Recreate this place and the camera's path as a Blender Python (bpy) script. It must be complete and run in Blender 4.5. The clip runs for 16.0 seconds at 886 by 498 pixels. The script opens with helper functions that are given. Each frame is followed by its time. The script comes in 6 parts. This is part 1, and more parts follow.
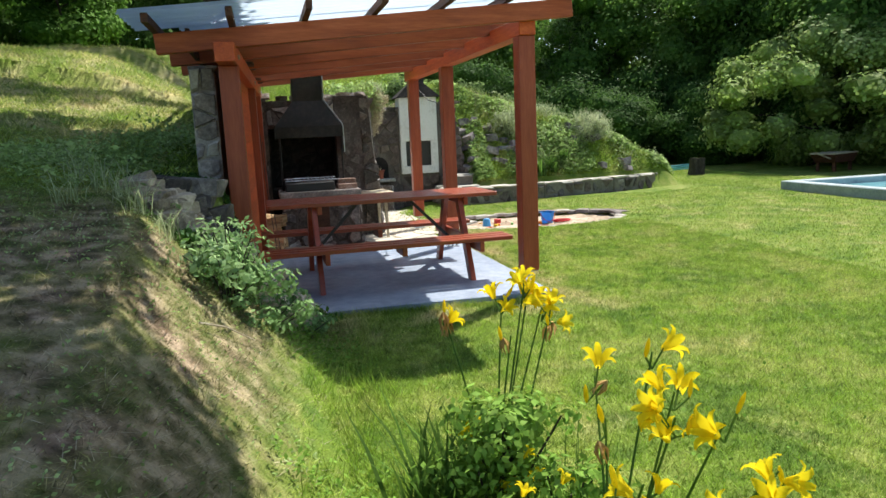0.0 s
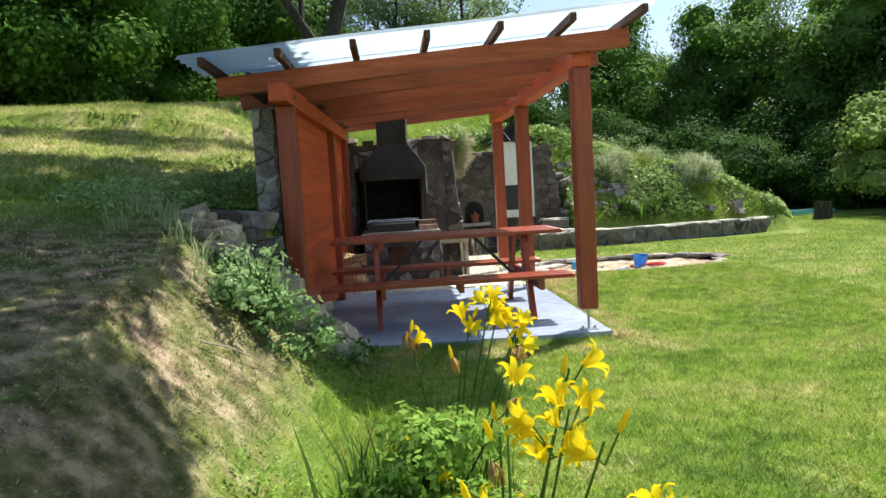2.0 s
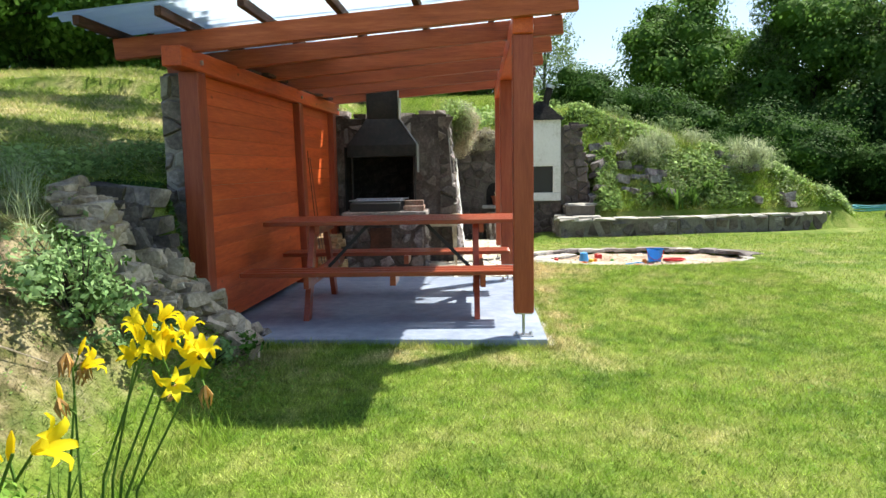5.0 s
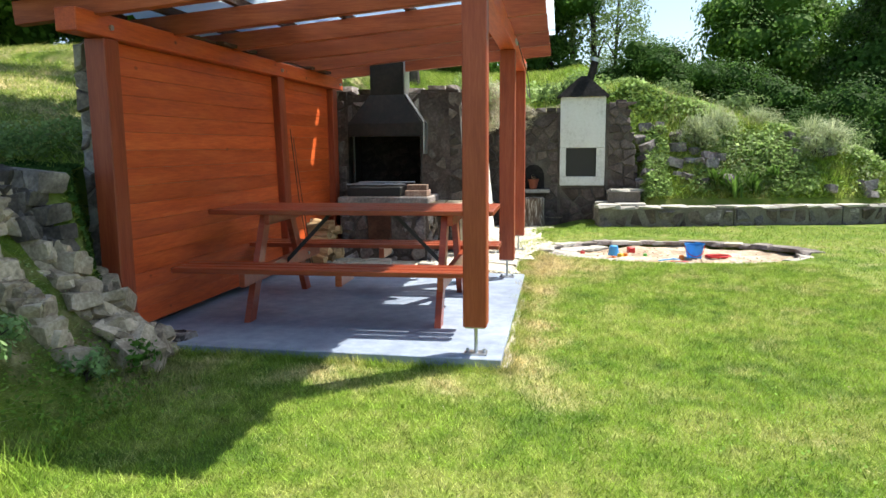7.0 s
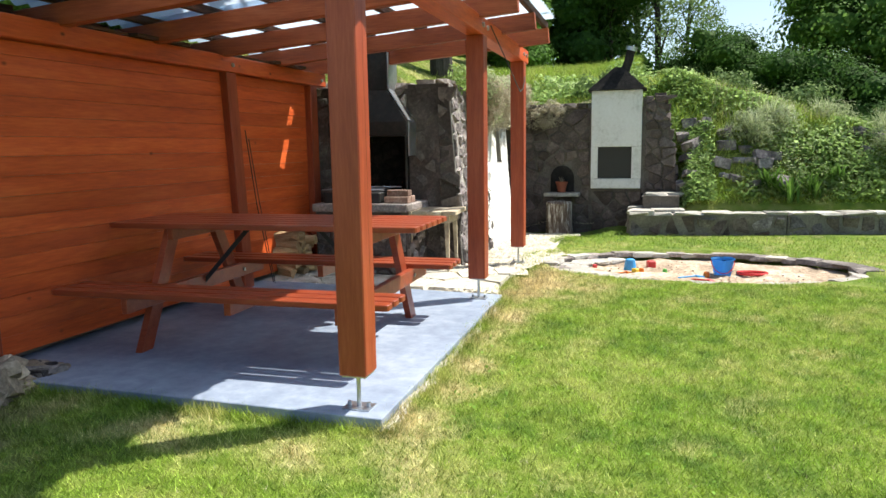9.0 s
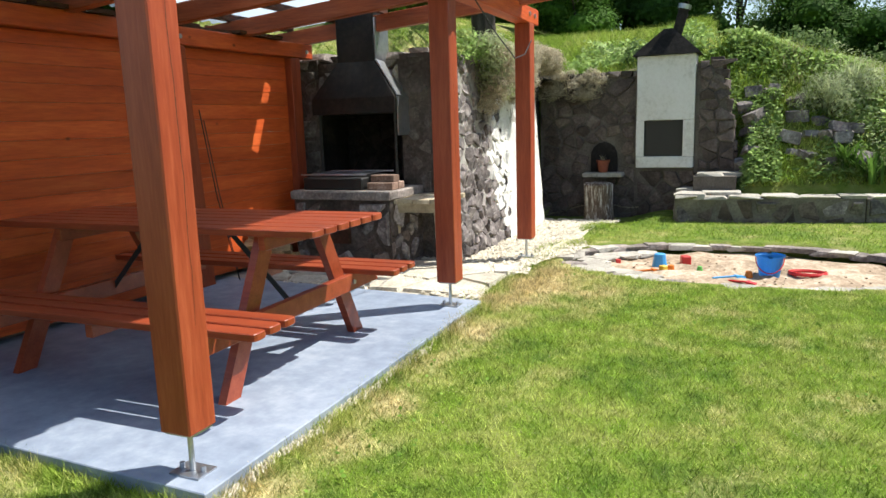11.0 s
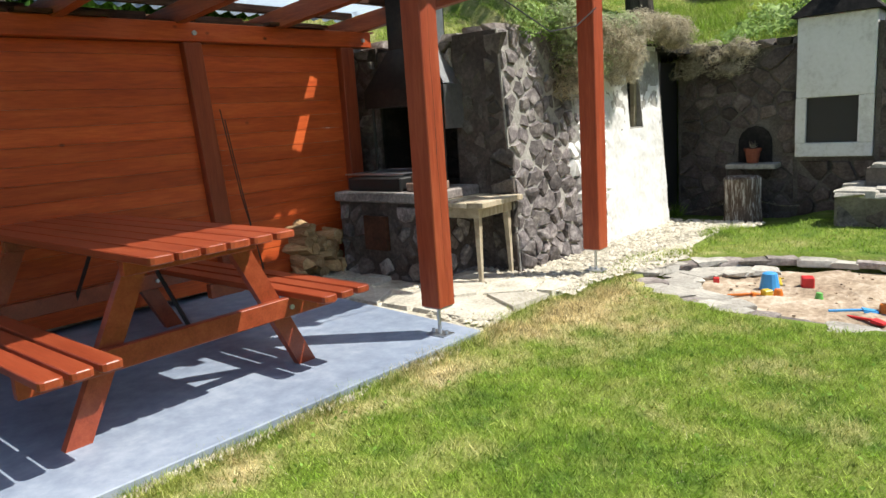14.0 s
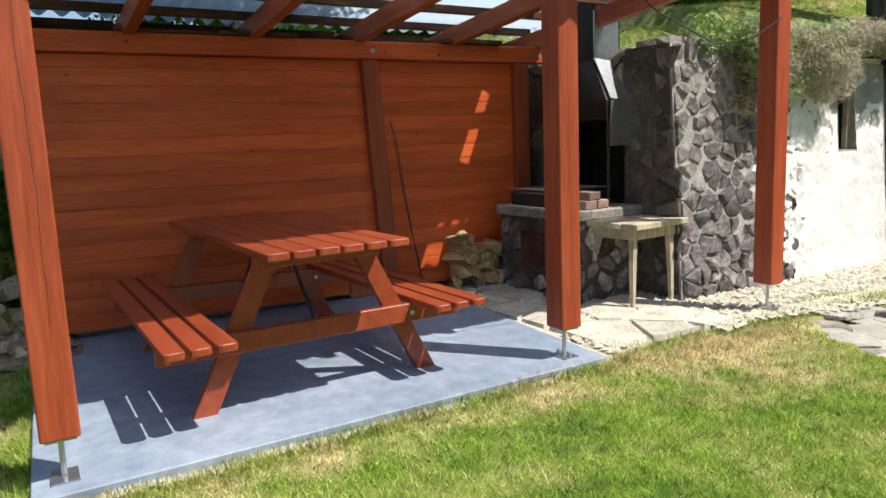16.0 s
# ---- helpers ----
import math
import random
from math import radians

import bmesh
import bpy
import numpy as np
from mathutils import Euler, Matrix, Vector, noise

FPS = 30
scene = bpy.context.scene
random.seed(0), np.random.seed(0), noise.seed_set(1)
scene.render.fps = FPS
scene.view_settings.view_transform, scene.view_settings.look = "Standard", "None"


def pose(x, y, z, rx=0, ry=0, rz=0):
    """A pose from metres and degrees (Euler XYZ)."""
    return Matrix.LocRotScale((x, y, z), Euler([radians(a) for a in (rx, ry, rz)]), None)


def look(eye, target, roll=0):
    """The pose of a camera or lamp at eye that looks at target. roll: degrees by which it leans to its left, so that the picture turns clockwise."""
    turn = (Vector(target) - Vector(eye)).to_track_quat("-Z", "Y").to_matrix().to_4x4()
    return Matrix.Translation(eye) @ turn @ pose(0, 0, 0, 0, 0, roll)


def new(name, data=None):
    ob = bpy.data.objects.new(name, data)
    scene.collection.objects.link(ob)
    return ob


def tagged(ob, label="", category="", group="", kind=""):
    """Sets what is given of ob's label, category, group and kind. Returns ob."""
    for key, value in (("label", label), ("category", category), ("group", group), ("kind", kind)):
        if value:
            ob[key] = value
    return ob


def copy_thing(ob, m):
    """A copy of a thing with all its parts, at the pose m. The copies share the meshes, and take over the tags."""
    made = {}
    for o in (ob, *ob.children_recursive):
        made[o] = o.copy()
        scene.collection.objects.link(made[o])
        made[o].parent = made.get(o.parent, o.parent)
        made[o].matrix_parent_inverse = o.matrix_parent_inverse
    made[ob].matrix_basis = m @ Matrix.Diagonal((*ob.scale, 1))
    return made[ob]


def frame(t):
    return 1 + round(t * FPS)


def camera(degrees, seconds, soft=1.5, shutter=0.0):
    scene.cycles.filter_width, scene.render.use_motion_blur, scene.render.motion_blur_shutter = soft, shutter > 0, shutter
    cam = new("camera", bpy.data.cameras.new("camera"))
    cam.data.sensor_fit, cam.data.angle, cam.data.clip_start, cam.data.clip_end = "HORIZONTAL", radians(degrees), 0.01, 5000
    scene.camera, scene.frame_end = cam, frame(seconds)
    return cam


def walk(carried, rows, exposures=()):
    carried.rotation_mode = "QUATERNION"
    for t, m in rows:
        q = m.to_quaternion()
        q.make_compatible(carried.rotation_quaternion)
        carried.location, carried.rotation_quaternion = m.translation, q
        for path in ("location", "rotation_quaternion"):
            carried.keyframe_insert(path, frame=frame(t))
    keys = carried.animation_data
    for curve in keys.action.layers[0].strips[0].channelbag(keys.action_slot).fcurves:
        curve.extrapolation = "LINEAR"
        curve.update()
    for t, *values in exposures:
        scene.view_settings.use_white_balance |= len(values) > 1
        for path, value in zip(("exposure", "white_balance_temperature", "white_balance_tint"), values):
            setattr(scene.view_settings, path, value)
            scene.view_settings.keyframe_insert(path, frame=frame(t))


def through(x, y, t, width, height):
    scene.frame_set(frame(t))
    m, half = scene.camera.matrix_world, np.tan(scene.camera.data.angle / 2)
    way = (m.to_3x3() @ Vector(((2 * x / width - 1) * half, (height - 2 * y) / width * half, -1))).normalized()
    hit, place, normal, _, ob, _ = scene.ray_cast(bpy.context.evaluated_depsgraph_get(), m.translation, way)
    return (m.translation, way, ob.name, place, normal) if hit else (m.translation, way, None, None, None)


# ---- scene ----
cam = camera(64.7, 16.0)
PATH = [
    (0, (0.219, 0.396, 1.368), (0.694, 2.31, 1.037), -2.5),
    (0.5, (0.325, 0.362, 1.311), (0.694, 2.301, 0.986), -2.4),
    (1, (0.452, 0.399, 1.269), (0.753, 2.354, 0.971), -2.1),
    (1.5, (0.616, 0.414, 1.214), (0.857, 2.387, 1.0), -2.6),
    (2, (0.802, 0.363, 1.208), (0.937, 2.351, 1.037), -3.2),
    (2.5, (0.974, 0.336, 1.23), (0.997, 2.33, 1.079), -3.2),
    (3, (1.126, 0.432, 1.225), (1.146, 2.426, 1.077), -2.3),
    (3.5, (1.323, 0.556, 1.235), (1.286, 2.55, 1.096), -2.1),
    (4, (1.552, 0.681, 1.226), (1.511, 2.674, 1.053), -2.1),
    (4.5, (1.782, 0.809, 1.209), (1.724, 2.798, 1.004), -1.6),
    (7, (2.821, 1.863, 1.228), (2.495, 3.816, 0.941), -0.5),
    (7.5, (2.99, 2.13, 1.243), (2.635, 4.078, 0.958), -0.4),
    (8, (3.232, 2.398, 1.244), (2.835, 4.339, 0.968), -0.5),
    (10.5, (4.078, 3.754, 1.248), (3.311, 5.57, 0.914), -1.5),
    (11, (4.194, 4.066, 1.256), (3.41, 5.871, 0.902), -1.8),
    (11.5, (4.328, 4.343, 1.24), (3.492, 6.123, 0.874), -2.8),
    (12, (4.445, 4.602, 1.241), (3.497, 6.324, 0.876), -3.6),
    (12.5, (4.534, 4.84, 1.241), (3.528, 6.532, 0.881), -4.0),
    (13, (4.671, 5.091, 1.238), (3.621, 6.754, 0.875), -4.0),
    (13.5, (4.851, 5.309, 1.243), (3.713, 6.913, 0.88), -3.8),
    (14, (4.988, 5.52, 1.233), (3.685, 6.993, 0.87), -3.8),
    (14.5, (5.074, 5.661, 1.249), (3.654, 7.028, 0.91), -3.4),
    (15, (5.156, 5.794, 1.236), (3.633, 7.051, 0.919), -2.8),
    (15.5, (5.227, 5.86, 1.231), (3.617, 7.008, 0.929), -2.1),
    (16, (5.308, 5.898, 1.215), (3.608, 6.91, 0.922), -2.3),
]
EXPOSURES = ((0.0, 0.75), (1.5, 0.8), (3.5, 0.95), (7.5, 1.0), (8.2, 0.95), (10.5, 0.7), (13.5, 0.48), (16.0, 0.42))
walk(cam, [(t, look(eye, target, roll)) for t, eye, target, roll in PATH], EXPOSURES)

# The world, the sun and the white of the picture.
world = bpy.data.worlds.new("world")
scene.world = world
world.use_nodes = True
SUN = Vector((0.53, 0.41, 1.0)).normalized()
sky = world.node_tree.nodes.new("ShaderNodeTexSky")
sky.sky_type, sky.sun_disc = "NISHITA", False
sky.sun_elevation, sky.sun_rotation = math.asin(SUN.z), math.atan2(SUN.x, SUN.y)
background = world.node_tree.nodes["Background"]
background.inputs["Strength"].default_value = 0.105
world.node_tree.links.new(sky.outputs["Color"], background.inputs["Color"])
lamp = bpy.data.lights.new("sun", "SUN")
lamp.energy, lamp.angle, lamp.color = 5.0, radians(0.5), (1.0, 0.95, 0.86)
sun = new("sun", lamp)
sun.matrix_world = look(SUN * 30, (0, 0, 0))
rng = random.Random(7)
nrg = np.random.default_rng(7)


# ---------- materials ----------
def links(m):
    return m.node_tree.nodes, m.node_tree.links


def material(name, stops, scale=8.0, fine=60.0, rough=0.8, bump=0.3, depth=0.01, metal=0.0, stretch=(1, 1, 1), vary=0.0, world_space=False, island=0.0, spec=0.3):
    """Noise between colours at two scales, with relief; vary: brightness from piece to piece."""
    m = bpy.data.materials.new(name)
    m.use_nodes = True
    n, l = links(m)
    b = n["Principled BSDF"]
    where = n.new("ShaderNodeNewGeometry") if world_space else n.new("ShaderNodeTexCoord")
    out = where.outputs["Position"] if world_space else where.outputs["Object"]
    mp = n.new("ShaderNodeMapping")
    mp.inputs["Scale"].default_value = stretch
    l.new(out, mp.inputs["Vector"])
    vec = mp.outputs["Vector"]
    info = n.new("ShaderNodeObjectInfo")
    if vary and not world_space:
        add = n.new("ShaderNodeVectorMath")
        add.operation = "ADD"
        sc = n.new("ShaderNodeMath")
        sc.operation = "MULTIPLY"
        sc.inputs[1].default_value = 37.0
        l.new(info.outputs["Random"], sc.inputs[0])
        l.new(vec, add.inputs[0])
        l.new(sc.outputs[0], add.inputs[1])
        vec = add.outputs[0]
    big, small = n.new("ShaderNodeTexNoise"), n.new("ShaderNodeTexNoise")
    big.inputs["Scale"].default_value, big.inputs["Detail"].default_value = scale, 4.0
    small.inputs["Scale"].default_value, small.inputs["Detail"].default_value = fine, 5.0
    small.inputs["Roughness"].default_value = 0.65
    for tex in (big, small):
        l.new(vec, tex.inputs["Vector"])
    mix = n.new("ShaderNodeMath")
    mix.operation = "MULTIPLY_ADD"
    l.new(small.outputs["Fac"], mix.inputs[0])
    mix.inputs[1].default_value = 0.5
    half = n.new("ShaderNodeMath")
    half.operation = "MULTIPLY"
    half.inputs[1].default_value = 0.5
    l.new(big.outputs["Fac"], half.inputs[0])
    l.new(half.outputs[0], mix.inputs[2])
    fac = mix.outputs[0]
    ramp = n.new("ShaderNodeValToRGB")
    cr = ramp.color_ramp
    lo, hi = 0.33, 0.67
    cr.elements[0].position, cr.elements[0].color = lo, (*stops[0], 1)
    cr.elements[1].position, cr.elements[1].color = hi, (*stops[-1], 1)
    for k, c in enumerate(stops[1:-1], 1):
        cr.elements.new(lo + (hi - lo) * k / (len(stops) - 1)).color = (*c, 1)
    l.new(fac, ramp.inputs["Fac"])
    colour = ramp.outputs["Color"]
    if vary or island:
        hsv = n.new("ShaderNodeHueSaturation")
        mr = n.new("ShaderNodeMapRange")
        amount = vary or island
        mr.inputs["To Min"].default_value, mr.inputs["To Max"].default_value = 1 - amount, 1 + amount
        if island:
            geo = n.new("ShaderNodeNewGeometry")
            l.new(geo.outputs["Random Per Island"], mr.inputs["Value"])
        else:
            l.new(info.outputs["Random"], mr.inputs["Value"])
        l.new(mr.outputs["Result"], hsv.inputs["Value"])
        l.new(colour, hsv.inputs["Color"])
        colour = hsv.outputs["Color"]
    l.new(colour, b.inputs["Base Color"])
    b.inputs["Roughness"].default_value, b.inputs["Metallic"].default_value = rough, metal
    b.inputs["Specular IOR Level"].default_value = spec
    if bump:
        bp = n.new("ShaderNodeBump")
        bp.inputs["Strength"].default_value, bp.inputs["Distance"].default_value = bump, depth
        l.new(fac, bp.inputs["Height"])
        l.new(bp.outputs["Normal"], b.inputs["Normal"])
    return m


def leafy(name, stops, rough=0.65, through=0.3, island=0.35):
    """Leaves: coloured by clump and leaf, and light passes through them."""
    m = material(name, stops, scale=0.9, fine=9.0, rough=rough, bump=0, world_space=True, island=island, spec=0.06)
    n, l = links(m)
    b = n["Principled BSDF"]
    tr = n.new("ShaderNodeBsdfTranslucent")
    l.new(b.inputs["Base Color"].links[0].from_socket, tr.inputs["Color"])
    mx = n.new("ShaderNodeMixShader")
    mx.inputs["Fac"].default_value = through
    l.new(b.outputs[0], mx.inputs[1])
    l.new(tr.outputs[0], mx.inputs[2])
    l.new(mx.outputs[0], n["Material Output"].inputs["Surface"])
    return m


def turf(name, blades):
    """Lawn, straw and dry bank, blended over the plan; for the ground and for the blades on it."""
    m = bpy.data.materials.new(name)
    m.use_nodes = True
    n, l = links(m)
    b = n["Principled BSDF"]
    geo = n.new("ShaderNodeNewGeometry")

    def tex(scale, detail=4.0):
        t = n.new("ShaderNodeTexNoise")
        t.inputs["Scale"].default_value, t.inputs["Detail"].default_value = scale, detail
        l.new(geo.outputs["Position"], t.inputs["Vector"])
        return t.outputs["Fac"]

    def math_(op, a, c, d=None):
        k = n.new("ShaderNodeMath")
        k.operation = op
        for i, v in enumerate((a, c, d)):
            if v is None:
                continue
            if isinstance(v, (int, float)):
                k.inputs[i].default_value = v
            else:
                l.new(v, k.inputs[i])
        return k.outputs[0]

    def ramp(fac, *stops):
        r = n.new("ShaderNodeValToRGB")
        els = r.color_ramp.elements
        els[0].position, els[0].color = stops[0][0], (*stops[0][1], 1)
        els[1].position, els[1].color = stops[-1][0], (*stops[-1][1], 1)
        for p, c in stops[1:-1]:
            els.new(p).color = (*c, 1)
        l.new(fac, r.inputs["Fac"])
        return r.outputs["Color"]

    def mixc(fac, a, c):
        k = n.new("ShaderNodeMix")
        k.data_type = "RGBA"
        l.new(fac, k.inputs["Factor"])
        l.new(a, k.inputs["A"])
        l.new(c, k.inputs["B"])
        return k.outputs["Result"]

    # the ground's green is halved, painting in the shade between the blades
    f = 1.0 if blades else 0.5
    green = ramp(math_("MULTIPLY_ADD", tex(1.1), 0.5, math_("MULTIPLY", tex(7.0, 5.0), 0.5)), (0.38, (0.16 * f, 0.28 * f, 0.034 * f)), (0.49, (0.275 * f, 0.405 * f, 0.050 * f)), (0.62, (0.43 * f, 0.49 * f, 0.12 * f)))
    straw = ramp(tex(14.0), (0.3, (0.36, 0.29, 0.125)), (0.7, (0.70, 0.60, 0.33)))
    litter = ramp(tex(9.0, 6.0), (0.36, (0.055, 0.038, 0.026)), (0.5, (0.20, 0.14, 0.095)), (0.64, (0.43, 0.325, 0.23)))
    dry = n.new("ShaderNodeAttribute")
    dry.attribute_name = "dry"
    bank = n.new("ShaderNodeAttribute")
    bank.attribute_name = "bank"
    patch = math_("MULTIPLY_ADD", tex(2.3, 6.0), 3.2, -1.86)
    dryness = math_("ADD", dry.outputs["Fac"], patch)
    if blades:
        dryness = math_("ADD", dryness, math_("MULTIPLY_ADD", geo.outputs["Random Per Island"], 0.9, -0.42))
    dryness = math_("MAXIMUM", math_("MINIMUM", dryness, 1.0), 0.0)
    col = mixc(dryness, green, straw)
    banked = math_("MAXIMUM", math_("MINIMUM", math_("ADD", bank.outputs["Fac"], math_("MULTIPLY_ADD", tex(3.5, 5.0), 1.6, -0.8)), 1.0), 0.0)
    banked = math_("MULTIPLY", banked, math_("MINIMUM", math_("MULTIPLY", bank.outputs["Fac"], 4.0), 1.0))
    col = mixc(banked, col, litter)
    if blades:
        hsv = n.new("ShaderNodeHueSaturation")
        l.new(math_("ADD", math_("MULTIPLY", geo.outputs["Random Per Island"], 1.1), math_("MULTIPLY_ADD", tex(13.0, 5.0), 1.4, -0.24)), hsv.inputs["Value"])
        l.new(col, hsv.inputs["Color"])
        col = hsv.outputs["Color"]
    l.new(col, b.inputs["Base Color"])
    b.inputs["Roughness"].default_value, b.inputs["Specular IOR Level"].default_value = (0.6 if blades else 0.95), 0.25
    if blades:
        tr = n.new("ShaderNodeBsdfTranslucent")
        l.new(col, tr.inputs["Color"])
        mx = n.new("ShaderNodeMixShader")
        mx.inputs["Fac"].default_value = 0.3
        l.new(b.outputs[0], mx.inputs[1])
        l.new(tr.outputs[0], mx.inputs[2])
        l.new(mx.outputs[0], n["Material Output"].inputs["Surface"])
    else:
        bp = n.new("ShaderNodeBump")
        bp.inputs["Strength"].default_value, bp.inputs["Distance"].default_value = 0.7, 0.03
        l.new(tex(45.0, 6.0), bp.inputs["Height"])
        l.new(bp.outputs["Normal"], b.inputs["Normal"])
    return m


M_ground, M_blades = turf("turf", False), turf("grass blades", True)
M_wood = material("red-brown stained pine", [(0.23, 0.036, 0.014), (0.33, 0.062, 0.024), (0.42, 0.095, 0.040)], 2.0, 9.0, 0.42, 0.35, 0.004, stretch=(9, 9, 0.8), vary=0.16, spec=0.45)
M_beam = material("red-brown stained beam", [(0.19, 0.036, 0.013), (0.31, 0.068, 0.022), (0.42, 0.11, 0.04)], 2.0, 9.0, 0.5, 0.35, 0.004, stretch=(0.8, 9, 9), vary=0.16, spec=0.35)
M_board = material("orange-brown stained board", [(0.38, 0.055, 0.013), (0.56, 0.092, 0.020), (0.68, 0.145, 0.035)], 1.6, 8.0, 0.45, 0.3, 0.003, stretch=(9, 0.9, 9), vary=0.14, spec=0.4)
_n, _l = links(M_board)
_b = _n["Principled BSDF"]
_tc, _vo, _rp, _mx, _mp = _n.new("ShaderNodeTexCoord"), _n.new("ShaderNodeTexVoronoi"), _n.new("ShaderNodeValToRGB"), _n.new("ShaderNodeMix"), _n.new("ShaderNodeMapping")
_mp.inputs["Scale"].default_value = (1.0, 2.1, 3.1)
_vo.inputs["Scale"].default_value = 1.3
_rp.color_ramp.elements[0].position, _rp.color_ramp.elements[0].color = 0.025, (0.2, 0.2, 0.2, 1)
_rp.color_ramp.elements[1].position, _rp.color_ramp.elements[1].color = 0.07, (1, 1, 1, 1)
_mx.data_type, _mx.blend_type = "RGBA", "MULTIPLY"
_mx.inputs["Factor"].default_value = 1.0
_l.new(_tc.outputs["Object"], _mp.inputs["Vector"])
_l.new(_mp.outputs["Vector"], _vo.inputs["Vector"])
_l.new(_vo.outputs["Distance"], _rp.inputs["Fac"])
_l.new(_b.inputs["Base Color"].links[0].from_socket, _mx.inputs["A"])
_l.new(_rp.outputs["Color"], _mx.inputs["B"])
_l.new(_mx.outputs["Result"], _b.inputs["Base Color"])
M_table = material("red-brown painted plank", [(0.20, 0.035, 0.014), (0.29, 0.055, 0.022), (0.36, 0.085, 0.035)], 2.0, 10.0, 0.3, 0.25, 0.002, stretch=(0.8, 9, 9), vary=0.12, spec=0.5)
M_batten = material("dark weathered batten", [(0.03, 0.014, 0.009), (0.085, 0.034, 0.019), (0.16, 0.066, 0.036)], 3, 12, 0.7, 0.4, 0.004, stretch=(9, 0.8, 9), vary=0.2)
M_oldwood = material("grey weathered wood", [(0.20, 0.16, 0.105), (0.42, 0.355, 0.25), (0.62, 0.55, 0.43)], 3, 14, 0.8, 0.4, 0.004, stretch=(1, 8, 1), vary=0.2)
M_bark = material("dark bark", [(0.018, 0.015, 0.012), (0.05, 0.042, 0.034), (0.11, 0.095, 0.08)], 3, 14, 0.95, 0.8, 0.03, stretch=(4, 4, 0.7))
M_stump = material("peeling pale bark", [(0.04, 0.028, 0.02), (0.16, 0.115, 0.085), (0.80, 0.77, 0.70)], 5, 14, 0.95, 0.8, 0.02, stretch=(5, 5, 0.8))
M_slab = material("grey-blue painted concrete", [(0.16, 0.20, 0.27), (0.25, 0.30, 0.385), (0.37, 0.42, 0.50)], 1.1, 9.0, 0.55, 0.12, 0.003, spec=0.4)
M_mortar = material("grey mortar", [(0.20, 0.18, 0.155), (0.36, 0.33, 0.285), (0.52, 0.48, 0.42)], 4.0, 40.0, 0.95, 0.6, 0.02)
M_stone = material("grey rubble stone", [(0.085, 0.073, 0.068), (0.20, 0.175, 0.16), (0.40, 0.355, 0.32)], 5.0, 34.0, 0.9, 0.6, 0.02, vary=0.4)
M_heap = material("beige broken stone", [(0.20, 0.155, 0.11), (0.42, 0.34, 0.245), (0.64, 0.54, 0.41)], 5.0, 40.0, 0.92, 0.5, 0.015, vary=0.3)
M_face = material("purple-grey split stone", [(0.06, 0.053, 0.054), (0.185, 0.163, 0.16), (0.43, 0.395, 0.375)], 6.0, 30.0, 0.88, 0.9, 0.025, vary=0.38)
M_backstone = material("brown-grey wall stone", [(0.05, 0.038, 0.034), (0.115, 0.09, 0.08), (0.21, 0.175, 0.155)], 5.0, 34.0, 0.92, 0.7, 0.02, vary=0.35)
M_darkstone = material("sooty and dark brown stone", [(0.035, 0.03, 0.027), (0.10, 0.085, 0.075), (0.2, 0.175, 0.15)], 5.0, 34.0, 0.92, 0.6, 0.02, vary=0.4)
M_palestone = material("pale sandstone", [(0.17, 0.13, 0.09), (0.32, 0.26, 0.185), (0.50, 0.43, 0.32)], 5.0, 40.0, 0.92, 0.5, 0.015, vary=0.25)
M_paving = material("cream limestone flag", [(0.28, 0.255, 0.205), (0.49, 0.455, 0.375), (0.64, 0.61, 0.53)], 5.0, 40.0, 0.92, 0.4, 0.01, vary=0.15)
M_gravel = material("pale rubble and lime grit", [(0.30, 0.27, 0.21), (0.52, 0.48, 0.38), (0.72, 0.68, 0.58)], 9.0, 60.0, 0.95, 0.8, 0.02, island=0.3)
M_white = material("weathered whitewash", [(0.56, 0.55, 0.51), (0.76, 0.755, 0.73), (0.82, 0.815, 0.80)], 2.2, 22.0, 0.9, 0.35, 0.008)
# soot of the fireplaces, and the painted-in darkness of openings
M_soot_dark = material("soot-black masonry and dark openings", [(0.006, 0.006, 0.006), (0.018, 0.016, 0.015), (0.045, 0.04, 0.036)], 4, 20, 0.95, 0.5, 0.02)
M_darkmortar = material("dark brown-grey mortar", [(0.06, 0.052, 0.045), (0.12, 0.105, 0.09), (0.2, 0.18, 0.155)], 4.0, 40.0, 0.95, 0.6, 0.02)
M_bedmortar = material("dull brown-grey mortar", [(0.10, 0.088, 0.074), (0.185, 0.165, 0.14), (0.29, 0.265, 0.225)], 4.0, 40.0, 0.95, 0.6, 0.02)
M_elder = leafy("pale green bush leaves", [(0.12, 0.21, 0.04), (0.27, 0.38, 0.10), (0.50, 0.58, 0.27)], through=0.4)
M_lime = material("pale lime mortar", [(0.20, 0.188, 0.168), (0.34, 0.325, 0.295), (0.52, 0.50, 0.465)], 4.0, 40.0, 0.95, 0.6, 0.02)
M_pier = material("smoked and shaded brown mortar", [(0.03, 0.024, 0.021), (0.085, 0.068, 0.06), (0.18, 0.148, 0.13)], 3.0, 30.0, 0.95, 0.6, 0.02)
M_hood = material("dark painted steel", [(0.010, 0.010, 0.011), (0.020, 0.019, 0.019), (0.045, 0.038, 0.034)], 3, 20, 0.45, 0.15, 0.003, metal=0.3)
M_steel = material("dull galvanised steel", [(0.35, 0.37, 0.4), (0.5, 0.52, 0.55), (0.62, 0.64, 0.66)], 5, 30, 0.35, 0.1, 0.002, metal=0.9)
M_rust = material("rusty iron", [(0.03, 0.015, 0.01), (0.08, 0.035, 0.02), (0.13, 0.06, 0.035)], 6, 30, 0.85, 0.4, 0.004, metal=0.2)
